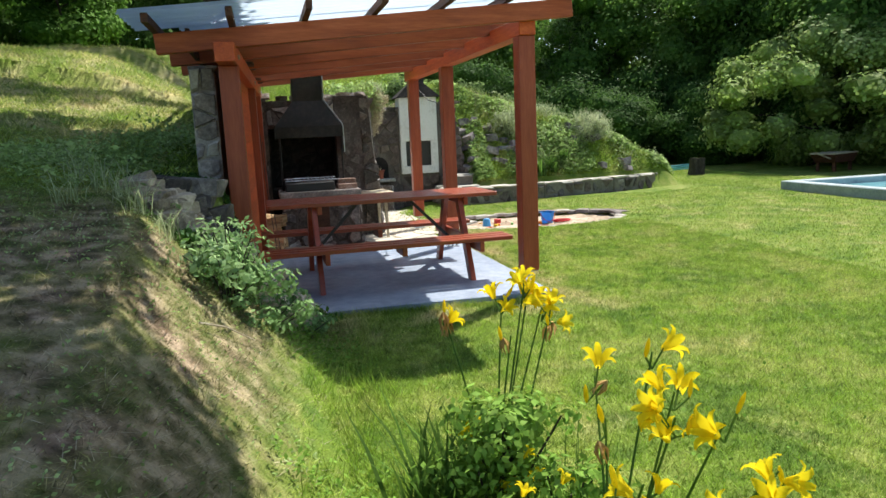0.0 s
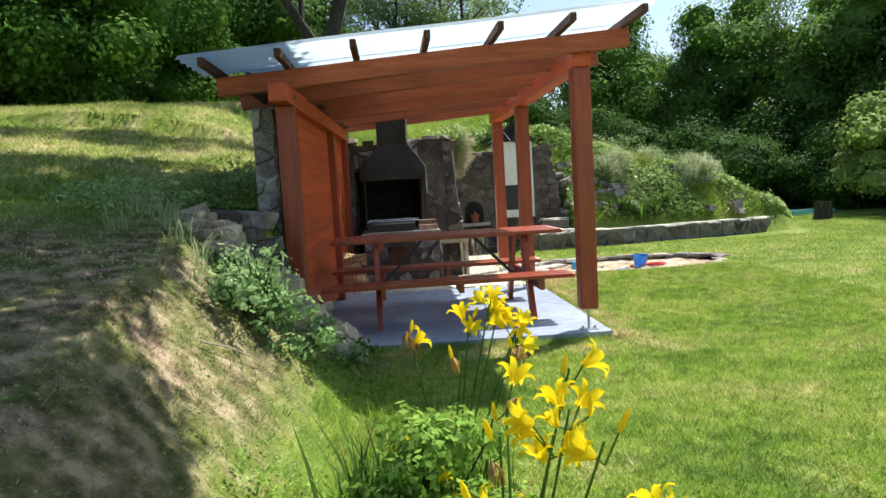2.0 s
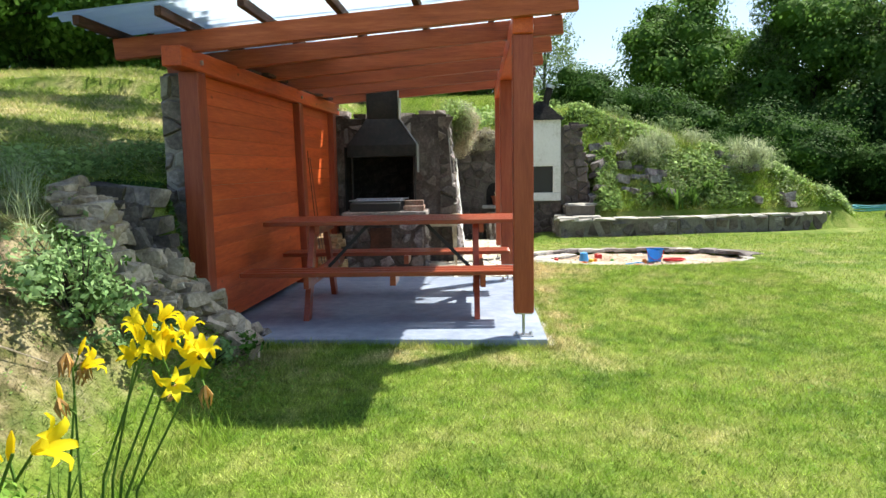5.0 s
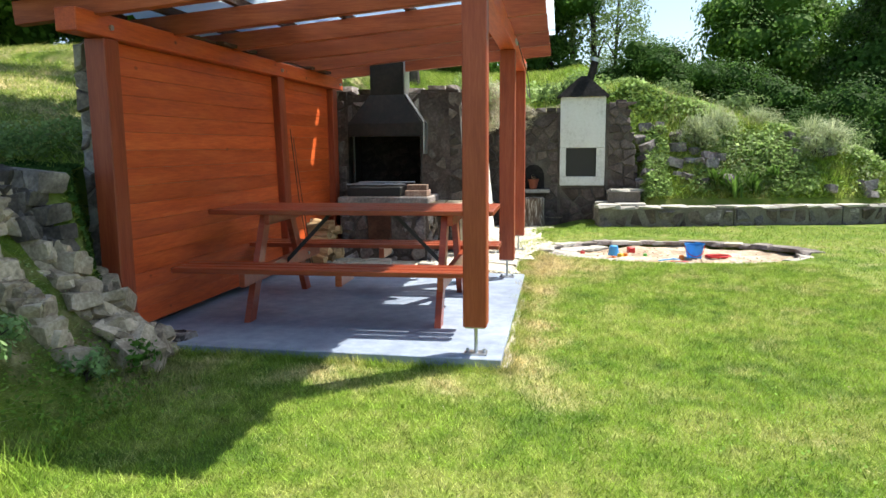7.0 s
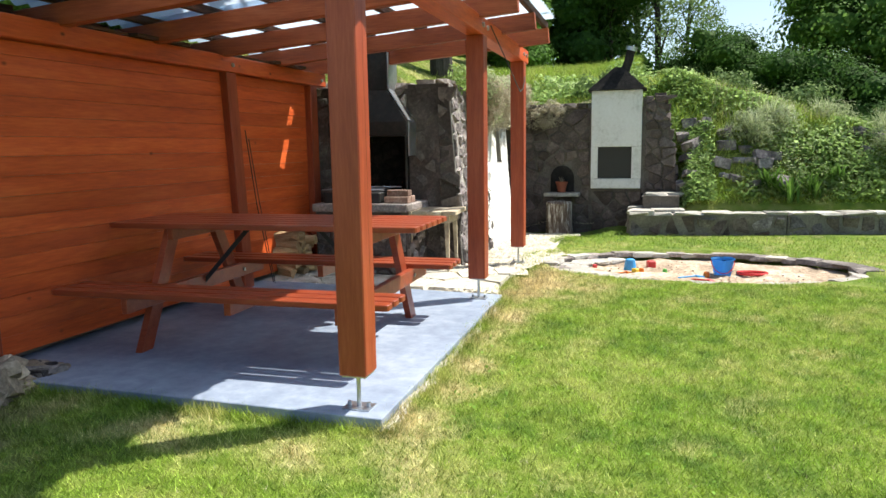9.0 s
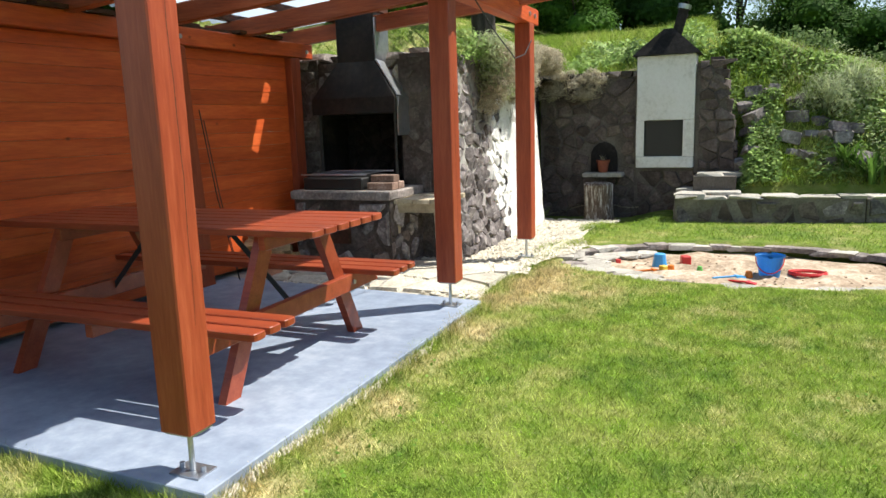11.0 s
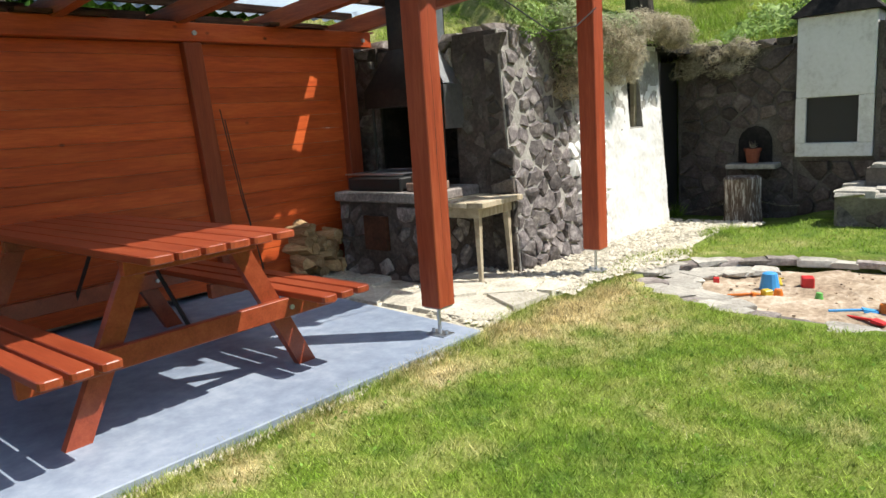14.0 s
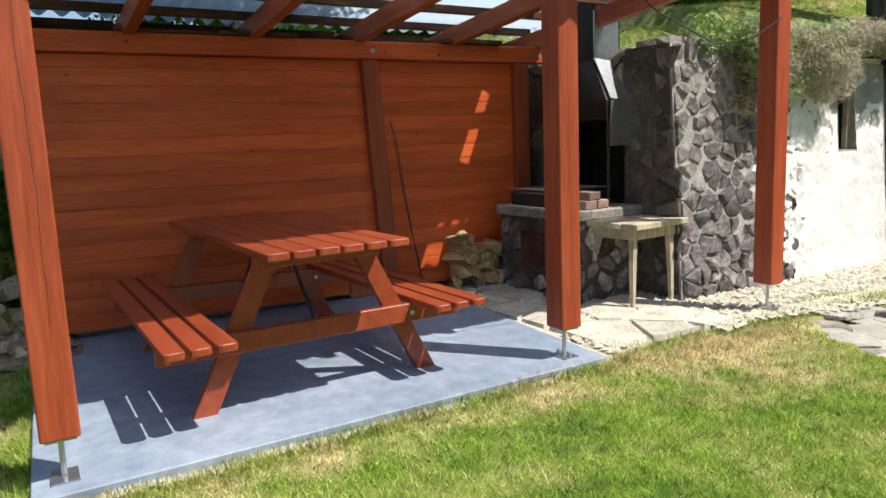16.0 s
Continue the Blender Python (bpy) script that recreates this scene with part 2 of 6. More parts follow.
M_brick = material("old brick", [(0.14, 0.09, 0.07), (0.26, 0.17, 0.13), (0.46, 0.36, 0.3)], 6, 40, 0.9, 0.5, 0.005, vary=0.25)
M_terracotta = material("terracotta", [(0.2, 0.06, 0.035), (0.32, 0.10, 0.055)], 6, 30, 0.8, 0.2, 0.003)
M_sand = material("pale play sand", [(0.16, 0.115, 0.075), (0.40, 0.31, 0.22), (0.66, 0.57, 0.45)], 3.5, 22.0, 0.95, 0.7, 0.03)
M_flag = material("grey-white flagstone", [(0.24, 0.22, 0.19), (0.42, 0.40, 0.35), (0.6, 0.57, 0.5)], 6.0, 40.0, 0.9, 0.5, 0.012, vary=0.22)
M_log = material("split firewood", [(0.22, 0.13, 0.06), (0.45, 0.3, 0.15), (0.62, 0.46, 0.27)], 4, 20, 0.85, 0.4, 0.005, stretch=(1, 6, 6), vary=0.3)
M_pool = material("pale blue concrete rim", [(0.24, 0.29, 0.31), (0.36, 0.42, 0.44), (0.47, 0.53, 0.54)], 3, 30, 0.8, 0.2, 0.004)
M_leaf = leafy("tree leaves", [(0.08, 0.13, 0.045), (0.16, 0.24, 0.085), (0.30, 0.40, 0.17)], through=0.45)
M_leafdark = leafy("dark forest leaves", [(0.026, 0.062, 0.016), (0.065, 0.14, 0.030), (0.14, 0.25, 0.065)], through=0.36)
M_leafmid = leafy("mid-green tree leaves", [(0.05, 0.105, 0.022), (0.12, 0.235, 0.045), (0.26, 0.40, 0.11)], through=0.45)
M_leafbright = leafy("bright bush leaves", [(0.045, 0.105, 0.018), (0.10, 0.215, 0.035), (0.20, 0.36, 0.07)], through=0.28)
M_sage = leafy("silvery herb leaves", [(0.2, 0.26, 0.11), (0.40, 0.46, 0.25), (0.60, 0.64, 0.44)], through=0.4)
M_hay = leafy("dry hanging stalks", [(0.24, 0.2, 0.13), (0.46, 0.41, 0.29), (0.66, 0.61, 0.48)], through=0.38)
M_ivy = leafy("ground cover leaves", [(0.13, 0.23, 0.06), (0.32, 0.45, 0.15), (0.60, 0.70, 0.40)], through=0.55)
M_blade = leafy("sword leaves", [(0.05, 0.11, 0.02), (0.10, 0.19, 0.035), (0.17, 0.28, 0.06)], through=0.35)
M_petal = leafy("yellow petals", [(0.75, 0.55, 0.01), (0.86, 0.68, 0.015), (0.9, 0.78, 0.04)], through=0.45, island=0.1)
M_wilt = leafy("wilted petals", [(0.4, 0.22, 0.08), (0.55, 0.33, 0.12), (0.65, 0.45, 0.2)], through=0.3)


def plain(name, colour, rough=0.4, metal=0.0, spec=0.5):
    return material(name, [tuple(c * 0.85 for c in colour), colour], 6, 30, rough, 0.08, 0.002, metal, spec=spec)


M_red, M_blue, M_yellow, M_orange, M_greenp = plain("red plastic", (0.65, 0.03, 0.03)), plain("blue plastic", (0.07, 0.38, 0.80)), plain("yellow plastic", (0.75, 0.5, 0.03)), plain("orange plastic", (0.75, 0.2, 0.02)), plain("green plastic", (0.15, 0.5, 0.1))
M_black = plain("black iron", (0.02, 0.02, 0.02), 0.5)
M_hose = plain("teal hose", (0.12, 0.42, 0.5))
M_water = bpy.data.materials.new("pool water")
M_water.use_nodes = True
_b = M_water.node_tree.nodes["Principled BSDF"]
_b.inputs["Base Color"].default_value, _b.inputs["Roughness"].default_value = (0.18, 0.42, 0.46, 1), 0.08

M_sheet = material("translucent corrugated sheet", [(0.66, 0.74, 0.82), (0.76, 0.82, 0.88)], 1.5, 18, 0.6, 0.0, world_space=True)
_n, _l = links(M_sheet)
_t = _n.new("ShaderNodeBsdfTranslucent")
_t.inputs["Color"].default_value = (0.78, 0.86, 0.94, 1)
_m = _n.new("ShaderNodeMixShader")
_m.inputs["Fac"].default_value = 0.75
_l.new(_n["Principled BSDF"].outputs[0], _m.inputs[1])
_l.new(_t.outputs[0], _m.inputs[2])
_l.new(_m.outputs[0], _n["Material Output"].inputs["Surface"])


# ---------- mesh helpers ----------
def mesh_of(name, bm, mat, smooth=False):
    me = bpy.data.meshes.new(name)
    bm.to_mesh(me)
    bm.free()
    for p in me.polygons:
        p.use_smooth = smooth
    me.materials.append(mat)
    return me


def part(name, bm, mat, parent, label="", kind="", smooth=False):
    ob = new(name, bm if isinstance(bm, bpy.types.Mesh) else mesh_of(name, bm, mat, smooth))
    ob.parent = parent
    return tagged(ob, label, kind=kind)


def thing(name, label, category, group="", at=(0, 0, 0), turn=0.0, kind=""):
    ob = new(name)
    ob.empty_display_size = 0.1
    ob.matrix_world = pose(*at, 0, 0, turn)
    return tagged(ob, label, category, group, kind)


def solo(name, bm, mat, label, category, group="", kind="", smooth=False, at=None):
    ob = new(name, mesh_of(name, bm, mat, smooth))
    if at:
        ob.location = at
    return tagged(ob, label, category, group, kind)


def box(bm, x0, x1, y0, y1, z0, z1, m=None, bevel=0.0):
    """A box, with chamfered edges if bevel."""
    made = bmesh.ops.create_cube(bm, size=1)["verts"]
    t = Matrix.Translation(((x0 + x1) / 2, (y0 + y1) / 2, (z0 + z1) / 2)) @ Matrix.Diagonal((x1 - x0, y1 - y0, z1 - z0, 1))
    bmesh.ops.transform(bm, matrix=(m @ t) if m else t, verts=made)
    if bevel:
        edges = list({e for v in made for e in v.link_edges})
        bmesh.ops.bevel(bm, geom=edges, offset=bevel, segments=1, affect="EDGES")
    return bm


def bar(bm, a, b, w, h, up=(0, 0, 1), bevel=0.0):
    """A board from a to b, w across and h deep along up."""
    a, b, up = Vector(a), Vector(b), Vector(up)
    d = (b - a).normalized()
    side = up.cross(d).normalized()
    top = d.cross(side)
    m = Matrix((( *d,), (*side,), (*top,))).transposed().to_4x4()
    m.translation = (a + b) / 2
    n = (b - a).length / 2
    return box(bm, -n, n, -w / 2, w / 2, -h / 2, h / 2, m, bevel)


def tube(bm, points, radii, sides=8, cap=True):
    """A tapered tube through points."""
    rings = []
    pts = [Vector([float(c) for c in p]) for p in points]
    for i, p in enumerate(pts):
        d = (pts[min(i + 1, len(pts) - 1)] - pts[max(i - 1, 0)]).normalized()
        u = d.orthogonal().normalized() if i == 0 else (u - d * u.dot(d)).normalized()
        v = d.cross(u)
        r = float(radii[i] if hasattr(radii, "__len__") else radii)
        rings.append([bm.verts.new(p + r * (math.cos(2 * math.pi * k / sides) * u + math.sin(2 * math.pi * k / sides) * v)) for k in range(sides)])
    for a, b in zip(rings, rings[1:]):
        for k in range(sides):
            bm.faces.new((a[k], a[(k + 1) % sides], b[(k + 1) % sides], b[k]))
    if cap:
        bm.faces.new(rings[0][::-1])
        bm.faces.new(rings[-1])
    return bm


def frustum(bm, low, high):
    """A solid between two outlines of the same number of points."""
    a, b = [bm.verts.new(p) for p in low], [bm.verts.new(p) for p in high]
    k = len(a)
    for i in range(k):
        bm.faces.new((a[i], a[(i + 1) % k], b[(i + 1) % k], b[i]))
    bm.faces.new(a[::-1])
    bm.faces.new(b)
    return bm


def soup(name, verts, faces, mat, smooth=False):
    """A mesh from arrays; faces all of one size."""
    me = bpy.data.meshes.new(name)
    verts, faces = np.asarray(verts, np.float32), np.asarray(faces, np.int32)
    k = faces.shape[1]
    me.vertices.add(len(verts))
    me.vertices.foreach_set("co", verts.ravel())
    me.loops.add(faces.size)
    me.loops.foreach_set("vertex_index", faces.ravel())
    me.polygons.add(len(faces))
    me.polygons.foreach_set("loop_start", np.arange(0, faces.size, k, dtype=np.int32))
    me.update(calc_edges=True)
    me.materials.append(mat)
    return me


def rock(bm, size, seed, at=(0, 0, 0), m=None):
    """A blocky broken stone: a cut hull of random points."""
    r = random.Random(seed)
    pts = []
    for sx in (-1, 1):
        for sy in (-1, 1):
            for sz in (-1, 1):
                c = Vector((sx * size[0] / 2 * r.uniform(0.6, 1), sy * size[1] / 2 * r.uniform(0.6, 1), sz * size[2] / 2 * r.uniform(0.7, 1)))
                for ax in range(3):
                    q = c.copy()
                    q[ax] *= r.uniform(0.62, 0.85)
                    pts.append(q)
    vs = [bm.verts.new((m @ (q + Vector(at))) if m else (q + Vector(at))) for q in pts]
    hull = bmesh.ops.convex_hull(bm, input=vs)
    loose = [g for g in hull["geom_interior"] if isinstance(g, bmesh.types.BMVert)]
    bmesh.ops.delete(bm, geom=loose, context="VERTS")
    return bm


def cells(points, x0, x1, y0, y1):
    """The Voronoi cells of points in a rectangle."""
    pts = np.array(points)
    out = []
    for i, p in enumerate(pts):
        poly = [(x0, y0), (x1, y0), (x1, y1), (x0, y1)]
        near = np.argsort(((pts - p) ** 2).sum(1))[1:18]
        for j in near:
            q = pts[j]
            mx, my, nx, ny = (p[0] + q[0]) / 2, (p[1] + q[1]) / 2, q[0] - p[0], q[1] - p[1]
            nxt = []
            for k in range(len(poly)):
                a, b = poly[k], poly[(k + 1) % len(poly)]
                da, db = (a[0] - mx) * nx + (a[1] - my) * ny, (b[0] - mx) * nx + (b[1] - my) * ny
                if da <= 0:
                    nxt.append(a)
                if (da < 0) != (db < 0) and da != db:
                    s = da / (da - db)
                    nxt.append((a[0] + s * (b[0] - a[0]), a[1] + s * (b[1] - a[1])))
            poly = nxt
            if len(poly) < 3:
                break
        if len(poly) >= 3:
            out.append((p, poly))
    return out


def jitter_points(x0, x1, y0, y1, w, h, r, loose=0.46):
    pts, row, y = [], 0, y0 + h / 2
    while y < y1:
        x = x0 + (w / 2 if row % 2 else w * 0.05)
        while x < x1:
            pts.append((x + r.uniform(-loose, loose) * w, y + r.uniform(-loose, loose) * h))
            x += w * r.uniform(0.75, 1.3)
        y += h
        row += 1
    return [p for p in pts if x0 < p[0] < x1 and y0 < p[1] < y1]


def masonry(parent, origin, along, up, out, width, height, w, h, mat, seed, gap=0.010, proud=0.03, keep=None, name="stone", lift=0.0, loose=0.46):
    """Rubble stones on a wall face: each an object of its own, let into the mortar behind."""
    r = random.Random(seed)
    origin, along, up, out = Vector(origin), Vector(along).normalized(), Vector(up).normalized(), Vector(out).normalized()
    for c, poly in cells(jitter_points(0, width, 0, height, w, h, r, loose), 0, width, 0, height):
        cx, cy = sum(p[0] for p in poly) / len(poly), sum(p[1] for p in poly) / len(poly)
        if keep and not keep(cx, cy):
            continue
        size = max(0.02, min(math.hypot(p[0] - cx, p[1] - cy) for p in poly))
        s0, s1 = max(0.5, 1 - gap / size), max(0.45, 1 - (gap + 0.012) / size)
        ring = []
        for k in range(len(poly)):
            a, b = poly[k], poly[(k + 1) % len(poly)]
            if math.hypot(a[0] - b[0], a[1] - b[1]) < 0.012:
                continue
            ring.append(a)
            if math.hypot(a[0] - b[0], a[1] - b[1]) > 0.09:
                ring.append(((a[0] + b[0]) / 2 + r.uniform(-0.008, 0.008), (a[1] + b[1]) / 2 + r.uniform(-0.008, 0.008)))
        if len(ring) < 4:
            continue
        d, tilt, tip = proud * r.uniform(0.5, 1.4), r.uniform(-0.22, 0.22), r.uniform(-0.22, 0.22)
        bm = bmesh.new()
        rows = []
        for s, depth in ((s0, -0.03), (s0 * 0.99, d * 0.45), (s1, d)):
            rows.append([bm.verts.new((s * (p[0] - cx) + (r.uniform(-0.004, 0.004) if depth > 0 else 0), s * (p[1] - cy) + (r.uniform(-0.004, 0.004) if depth > 0 else 0), depth + (tilt * (p[0] - cx) + tip * (p[1] - cy) if depth > 0 else 0))) for p in ring])
        for a, b in zip(rows, rows[1:]):
            for k in range(len(ring)):
                bm.faces.new((a[k], a[(k + 1) % len(ring)], b[(k + 1) % len(ring)], b[k]))
        mid = bm.verts.new((r.uniform(-0.2, 0.2) * size, r.uniform(-0.2, 0.2) * size, d * r.uniform(0.95, 1.25)))
        for k in range(len(ring)):
            bm.faces.new((rows[-1][k], rows[-1][(k + 1) % len(ring)], mid))
        bmesh.ops.recalc_face_normals(bm, faces=bm.faces)
        rot = Matrix((along, up, out)).transposed().to_4x4()
        rot.translation = origin + along * cx + up * cy + out * lift
        ob = part(name, bm, mat(cx, cy, r) if callable(mat) else mat, parent)
        ob.matrix_local = rot


# ---------- ground ----------
def ss(a, b, x):
    t = np.clip((x - a) / (b - a), 0, 1)
    return t * t * (3 - 2 * t)


def ground_z(x, y):
    """The height of the ground: lawn, bank and hill."""
    x, y = np.asarray(x, float), np.asarray(y, float)
    lawn = -0.055 + 0.011 * np.clip(y - 8.5, 0, 5) - 0.13 * ss(3.3, 2.6, x) * ss(12.4, 13.2, y) + 0.010 * np.sin(1.7 * x + 0.8) * np.sin(1.3 * y)
    toe = 0.2 + 0.075 * np.clip(y, -3, 4.5)
    # the rubble wall holds the hill back from here on
    edge = np.where(y < 5.3, toe, np.where(y < 10.66, toe + (-0.17 - toe) * ss(5.3, 6.0, y), np.where(y < 12.98, 1.5, np.where(y < 14.15, 0.62, 3.75))))
    d = np.clip(edge - x, 0, None)
    step = np.where(y > 6.0, 9.0, 1.0 + 8.0 * ss(5.4, 6.0, y))
    far = np.clip(y, -4, 24)
    top = np.where(far < 5, 0.25 + 0.145 * np.clip(far, 0, 5), 0.975 + 0.18 * (np.minimum(far, 14) - 5) + 0.09 * np.clip(far - 14, 0, 10)) + 0.12 * np.clip(d, 0, 5)
    cellar = 1.80 + 0.3 * np.clip(y - 14.3, 0, 3.5) + 0.1 * np.clip(y - 17.8, 0, 8)
    west = ss(0.3, -2.2, x) * ss(9.0, 10.5, y) + ss(10.6, 9.0, y)
    top = np.where(y > 9, np.minimum(top, cellar + (top - cellar) * west), top)
    bank = np.minimum(step * d, top)
    bank = np.where(d > 0, bank, 0)
    # the mound that runs out behind the flower bed
    fade = np.clip((9.1 - x) / 5.0, 0, 1)
    front = 13.25 + 0.1 * np.clip(x - 3.6, 0, 6) + 0.035 * np.clip(x - 6, 0, 6) ** 2
    e = np.clip(y - front, 0, None)
    mound = np.minimum(0.22 + 1.05 * e, 0.3 + 1.9 * fade ** 0.85) + 0.06 * np.clip(y - 15, 0, 10) * np.clip(fade, 0, 1)
    mound = np.where((e > 0) & (x > 3.45), mound * ss(9.3, 8.6, x) * np.maximum(ss(4.0, 4.25, x), ss(14.15, 14.25, y)), 0)
    z = lawn + np.maximum(bank, mound)
    return z + 0.02 * np.clip(bank, 0, 1) * np.sin(3.1 * x + y) * np.sin(2.3 * y - x)


def dryness(x, y):
    """Where the lawn is burnt: along the slab and in front of the rubble."""
    x, y = np.asarray(x, float), np.asarray(y, float)
    by_slab = np.exp(-(((x - 2.68) / 0.22) ** 2)) * ss(5.2, 6.0, y) * ss(11.2, 10.0, y)
    by_rubble = np.exp(-(((x - 2.9) / 0.45) ** 2 + ((y - 9.3) / 0.7) ** 2))
    front = 0.5 * np.exp(-(((y - 5.6) / 0.25) ** 2)) * ss(3.0, 2.6, x) * ss(0, 0.5, x)
    hill = 0.42 * ss(5.6, 7.5, y) * ss(-0.3, -1.0, x)
    return hill + 0.75 * by_slab + 0.8 * by_rubble + front + 0.12 * ss(6, 9, y) * ss(13, 10, y) - 0.05


def bankness(x, y):
    """Where the brown litter of the bank lies."""
    x, y = np.asarray(x, float), np.asarray(y, float)
    toe = 0.1 + 0.06 * np.clip(y, -3, 5)
    brown = ss(toe + 0.12, toe - 0.35, x) * ss(5.4, 4.4, y)
    return 0.72 * brown * (1 - 0.55 * ss(-1.2, -3.5, x)) + 0.55 * np.exp(-(((x - 0.5) / 0.5) ** 2 + ((y - 5.3) / 0.3) ** 2))


def attributes(me, pts, per_face=0):
    for name, f in (("dry", dryness), ("bank", bankness)):
        at = me.attributes.new(name, "FLOAT", "POINT")
        at.data.foreach_set("value", np.asarray(f(pts[:, 0], pts[:, 1]), np.float32))


def make_ground():
    xs = np.concatenate([-9 - np.geomspace(0.3, 300, 26)[::-1], np.arange(-9, 14, 0.12), 14 + np.geomspace(0.3, 300, 26)])
    ys = np.concatenate([-5 - np.geomspace(0.3, 300, 20)[::-1], np.arange(-5, 26, 0.12), 26 + np.geomspace(0.3, 300, 26)])
    X, Y = np.meshgrid(xs, ys)
    Z = ground_z(X, Y)
    # the beds of grit, play sand and pool
    Z = np.where((X > 1.2) & (X < 2.42) & (Y > 10.2) & (Y < 12.9), np.minimum(Z, -0.16), Z)
    Z = np.where(((X - 4.2) / 1.53) ** 2 + ((Y - 10.66) / 0.9) ** 2 < 1, -0.24, Z)
    Z = np.where((X > 10.05) & (X < 14.6) & (Y > 5.4) & (Y < 11.8), -0.6, Z)
    V = np.stack([X, Y, Z], -1).reshape(-1, 3)
    w = len(xs)
    i = (np.arange(len(ys) - 1)[:, None] * w + np.arange(w - 1)).ravel()
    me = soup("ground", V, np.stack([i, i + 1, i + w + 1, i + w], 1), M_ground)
    me.polygons.foreach_set("use_smooth", np.ones(len(me.polygons), bool))
    attributes(me, V)
    tagged(new("ground", me), "mown lawn with a brown grassy bank and a hillside", "ground", kind="structure")


make_ground()

# concrete slab
bm = bmesh.new()
frustum(bm, [(-0.05, 5.86, -0.12), (2.50, 5.80, -0.12), (2.50, 8.62, -0.12), (1.1, 8.74, -0.12), (-0.05, 8.80, -0.12)], [(-0.05, 5.86, 0), (2.50, 5.80, 0), (2.50, 8.62, 0), (1.1, 8.74, 0), (-0.05, 8.80, 0)])
bmesh.ops.bevel(bm, geom=list(bm.edges), offset=0.004, segments=1, affect="EDGES")
tagged(new("pavement", mesh_of("pavement", bm, M_slab)), "grey-blue painted concrete slab under the shelter", "pavement", kind="structure")

# ---------- the shelter ----------
shelter = thing("pergola_shelter", "red-brown timber shelter with translucent corrugated roof, over a picnic table", "shelter")
SKEW = -2.2
wall_m = pose(0.085, 5.60, 0, 0, 0, SKEW)


def roof_z(x):
    """The top of the rafters."""
    return 2.158 + 0.079 * x


def post(x, y, z0, z1, w=0.14, m=None):
    bm = bmesh.new()
    box(bm, x - w / 2, x + w / 2, y - w / 2, y + w / 2, z0, z1, m, 0.006)
    ob = part("post", bm, M_wood, shelter)
    return ob


for y in (5.92, 8.44, 10.30):
    p = post(2.34, y, 0.175, 2.10)
    base = bmesh.new()
    tube(base, [(2.34, y, 0.0), (2.34, y, 0.18)], 0.011, 10)
    box(base, 2.28, 2.40, y - 0.055, y + 0.055, 0.166, 0.174)
    box(base, 2.27, 2.41, y - 0.05, y + 0.05, 0.0, 0.008)
    foot = part("post_foot", base, M_steel, p, "galvanised steel foot with a threaded rod")
    for sx in (-0.05, 0.05):
        nut = bmesh.new()
        tube(nut, [(2.34 + sx, y + 0.0, 0.008), (2.34 + sx, y, 0.03)], 0.010, 6)
        part("bolt", nut, M_steel, p)
for y, lean in ((0.30, 0.0), (2.75, 0.055), (4.20, 0.0)):
    post(-0.07, y, -0.02, 1.905, 0.14, wall_m @ Matrix(((1, 0, 0, 0), (0, 1, -lean, 1.9 * lean), (0, 0, 1, 0), (0, 0, 0, 1))))
bm = bmesh.new()
box(bm, -0.14, 0.0, 0.0, 4.48, 1.91, 2.045, wall_m, 0.006)
rail = part("rail", bm, M_board, shelter, "stained timber wall plate with cracks along it")
for y in (0.3, 2.77, 4.38):
    b = bmesh.new()
    tube(b, [wall_m @ Vector((0.0, y, 1.97)), wall_m @ Vector((0.014, y, 1.97))], 0.018, 8)
    part("bolt", b, M_steel, rail)
bm = bmesh.new()
box(bm, 2.27, 2.41, 5.83, 10.52, 2.10, 2.235, None, 0.006)
front_beam = part("front_beam", bm, M_board, shelter)
for y in (6.0, 8.36, 8.52, 10.22, 10.38):
    b = bmesh.new()
    tube(b, [(2.41, y, 2.17), (2.424, y, 2.17)], 0.02, 8)
    part("bolt", b, M_steel, front_beam)
RAFTERS = (5.80, 6.62, 7.45, 8.28, 9.12, 9.97)
for y in RAFTERS:
    bm = bmesh.new()
    a, b = Vector((-0.45, y, roof_z(-0.45) - 0.07)), Vector((2.70, y, roof_z(2.70) - 0.07))
    bar(bm, a, b, 0.075, 0.14, (0, 0, 1), 0.004)
    part("rafter", bm, M_beam, shelter)
for k in range(7):
    x = -0.44 + k * 0.517
    bm = bmesh.new()
    box(bm, x - 0.022, x + 0.022, 5.30, 10.02, roof_z(x) + 0.004, roof_z(x) + 0.064, None, 0.003)
    part("batten", bm, M_batten, shelter)

def corrugated(name, x0, x1, y0, y1, lift, seed):
    """A wavy roofing sheet whose waves run up the slope."""
    n = int((y1 - y0) / 0.14 * 12)
    ys = np.linspace(y0, y1, n)
    xs = np.linspace(x0, x1, 8)
    X, Y = np.meshgrid(xs, ys)
    Z = roof_z(X) + 0.088 + lift + 0.021 * np.sin(2 * np.pi * Y / 0.14) + 0.004 * np.sin(3 * X + seed)
    V = np.stack([X, Y, Z], -1).reshape(-1, 3)
    i = (np.arange(n - 1)[:, None] * 8 + np.arange(7)).ravel()
    me = soup(name, V, np.stack([i, i + 1, i + 9, i + 8], 1), M_sheet)
    me.polygons.foreach_set("use_smooth", np.ones(len(me.polygons), bool))
    ob = part(name, me, None, shelter, "pale blue-white translucent corrugated sheet")
    s = ob.modifiers.new("thick", "SOLIDIFY")
    s.thickness = 0.002
    return ob


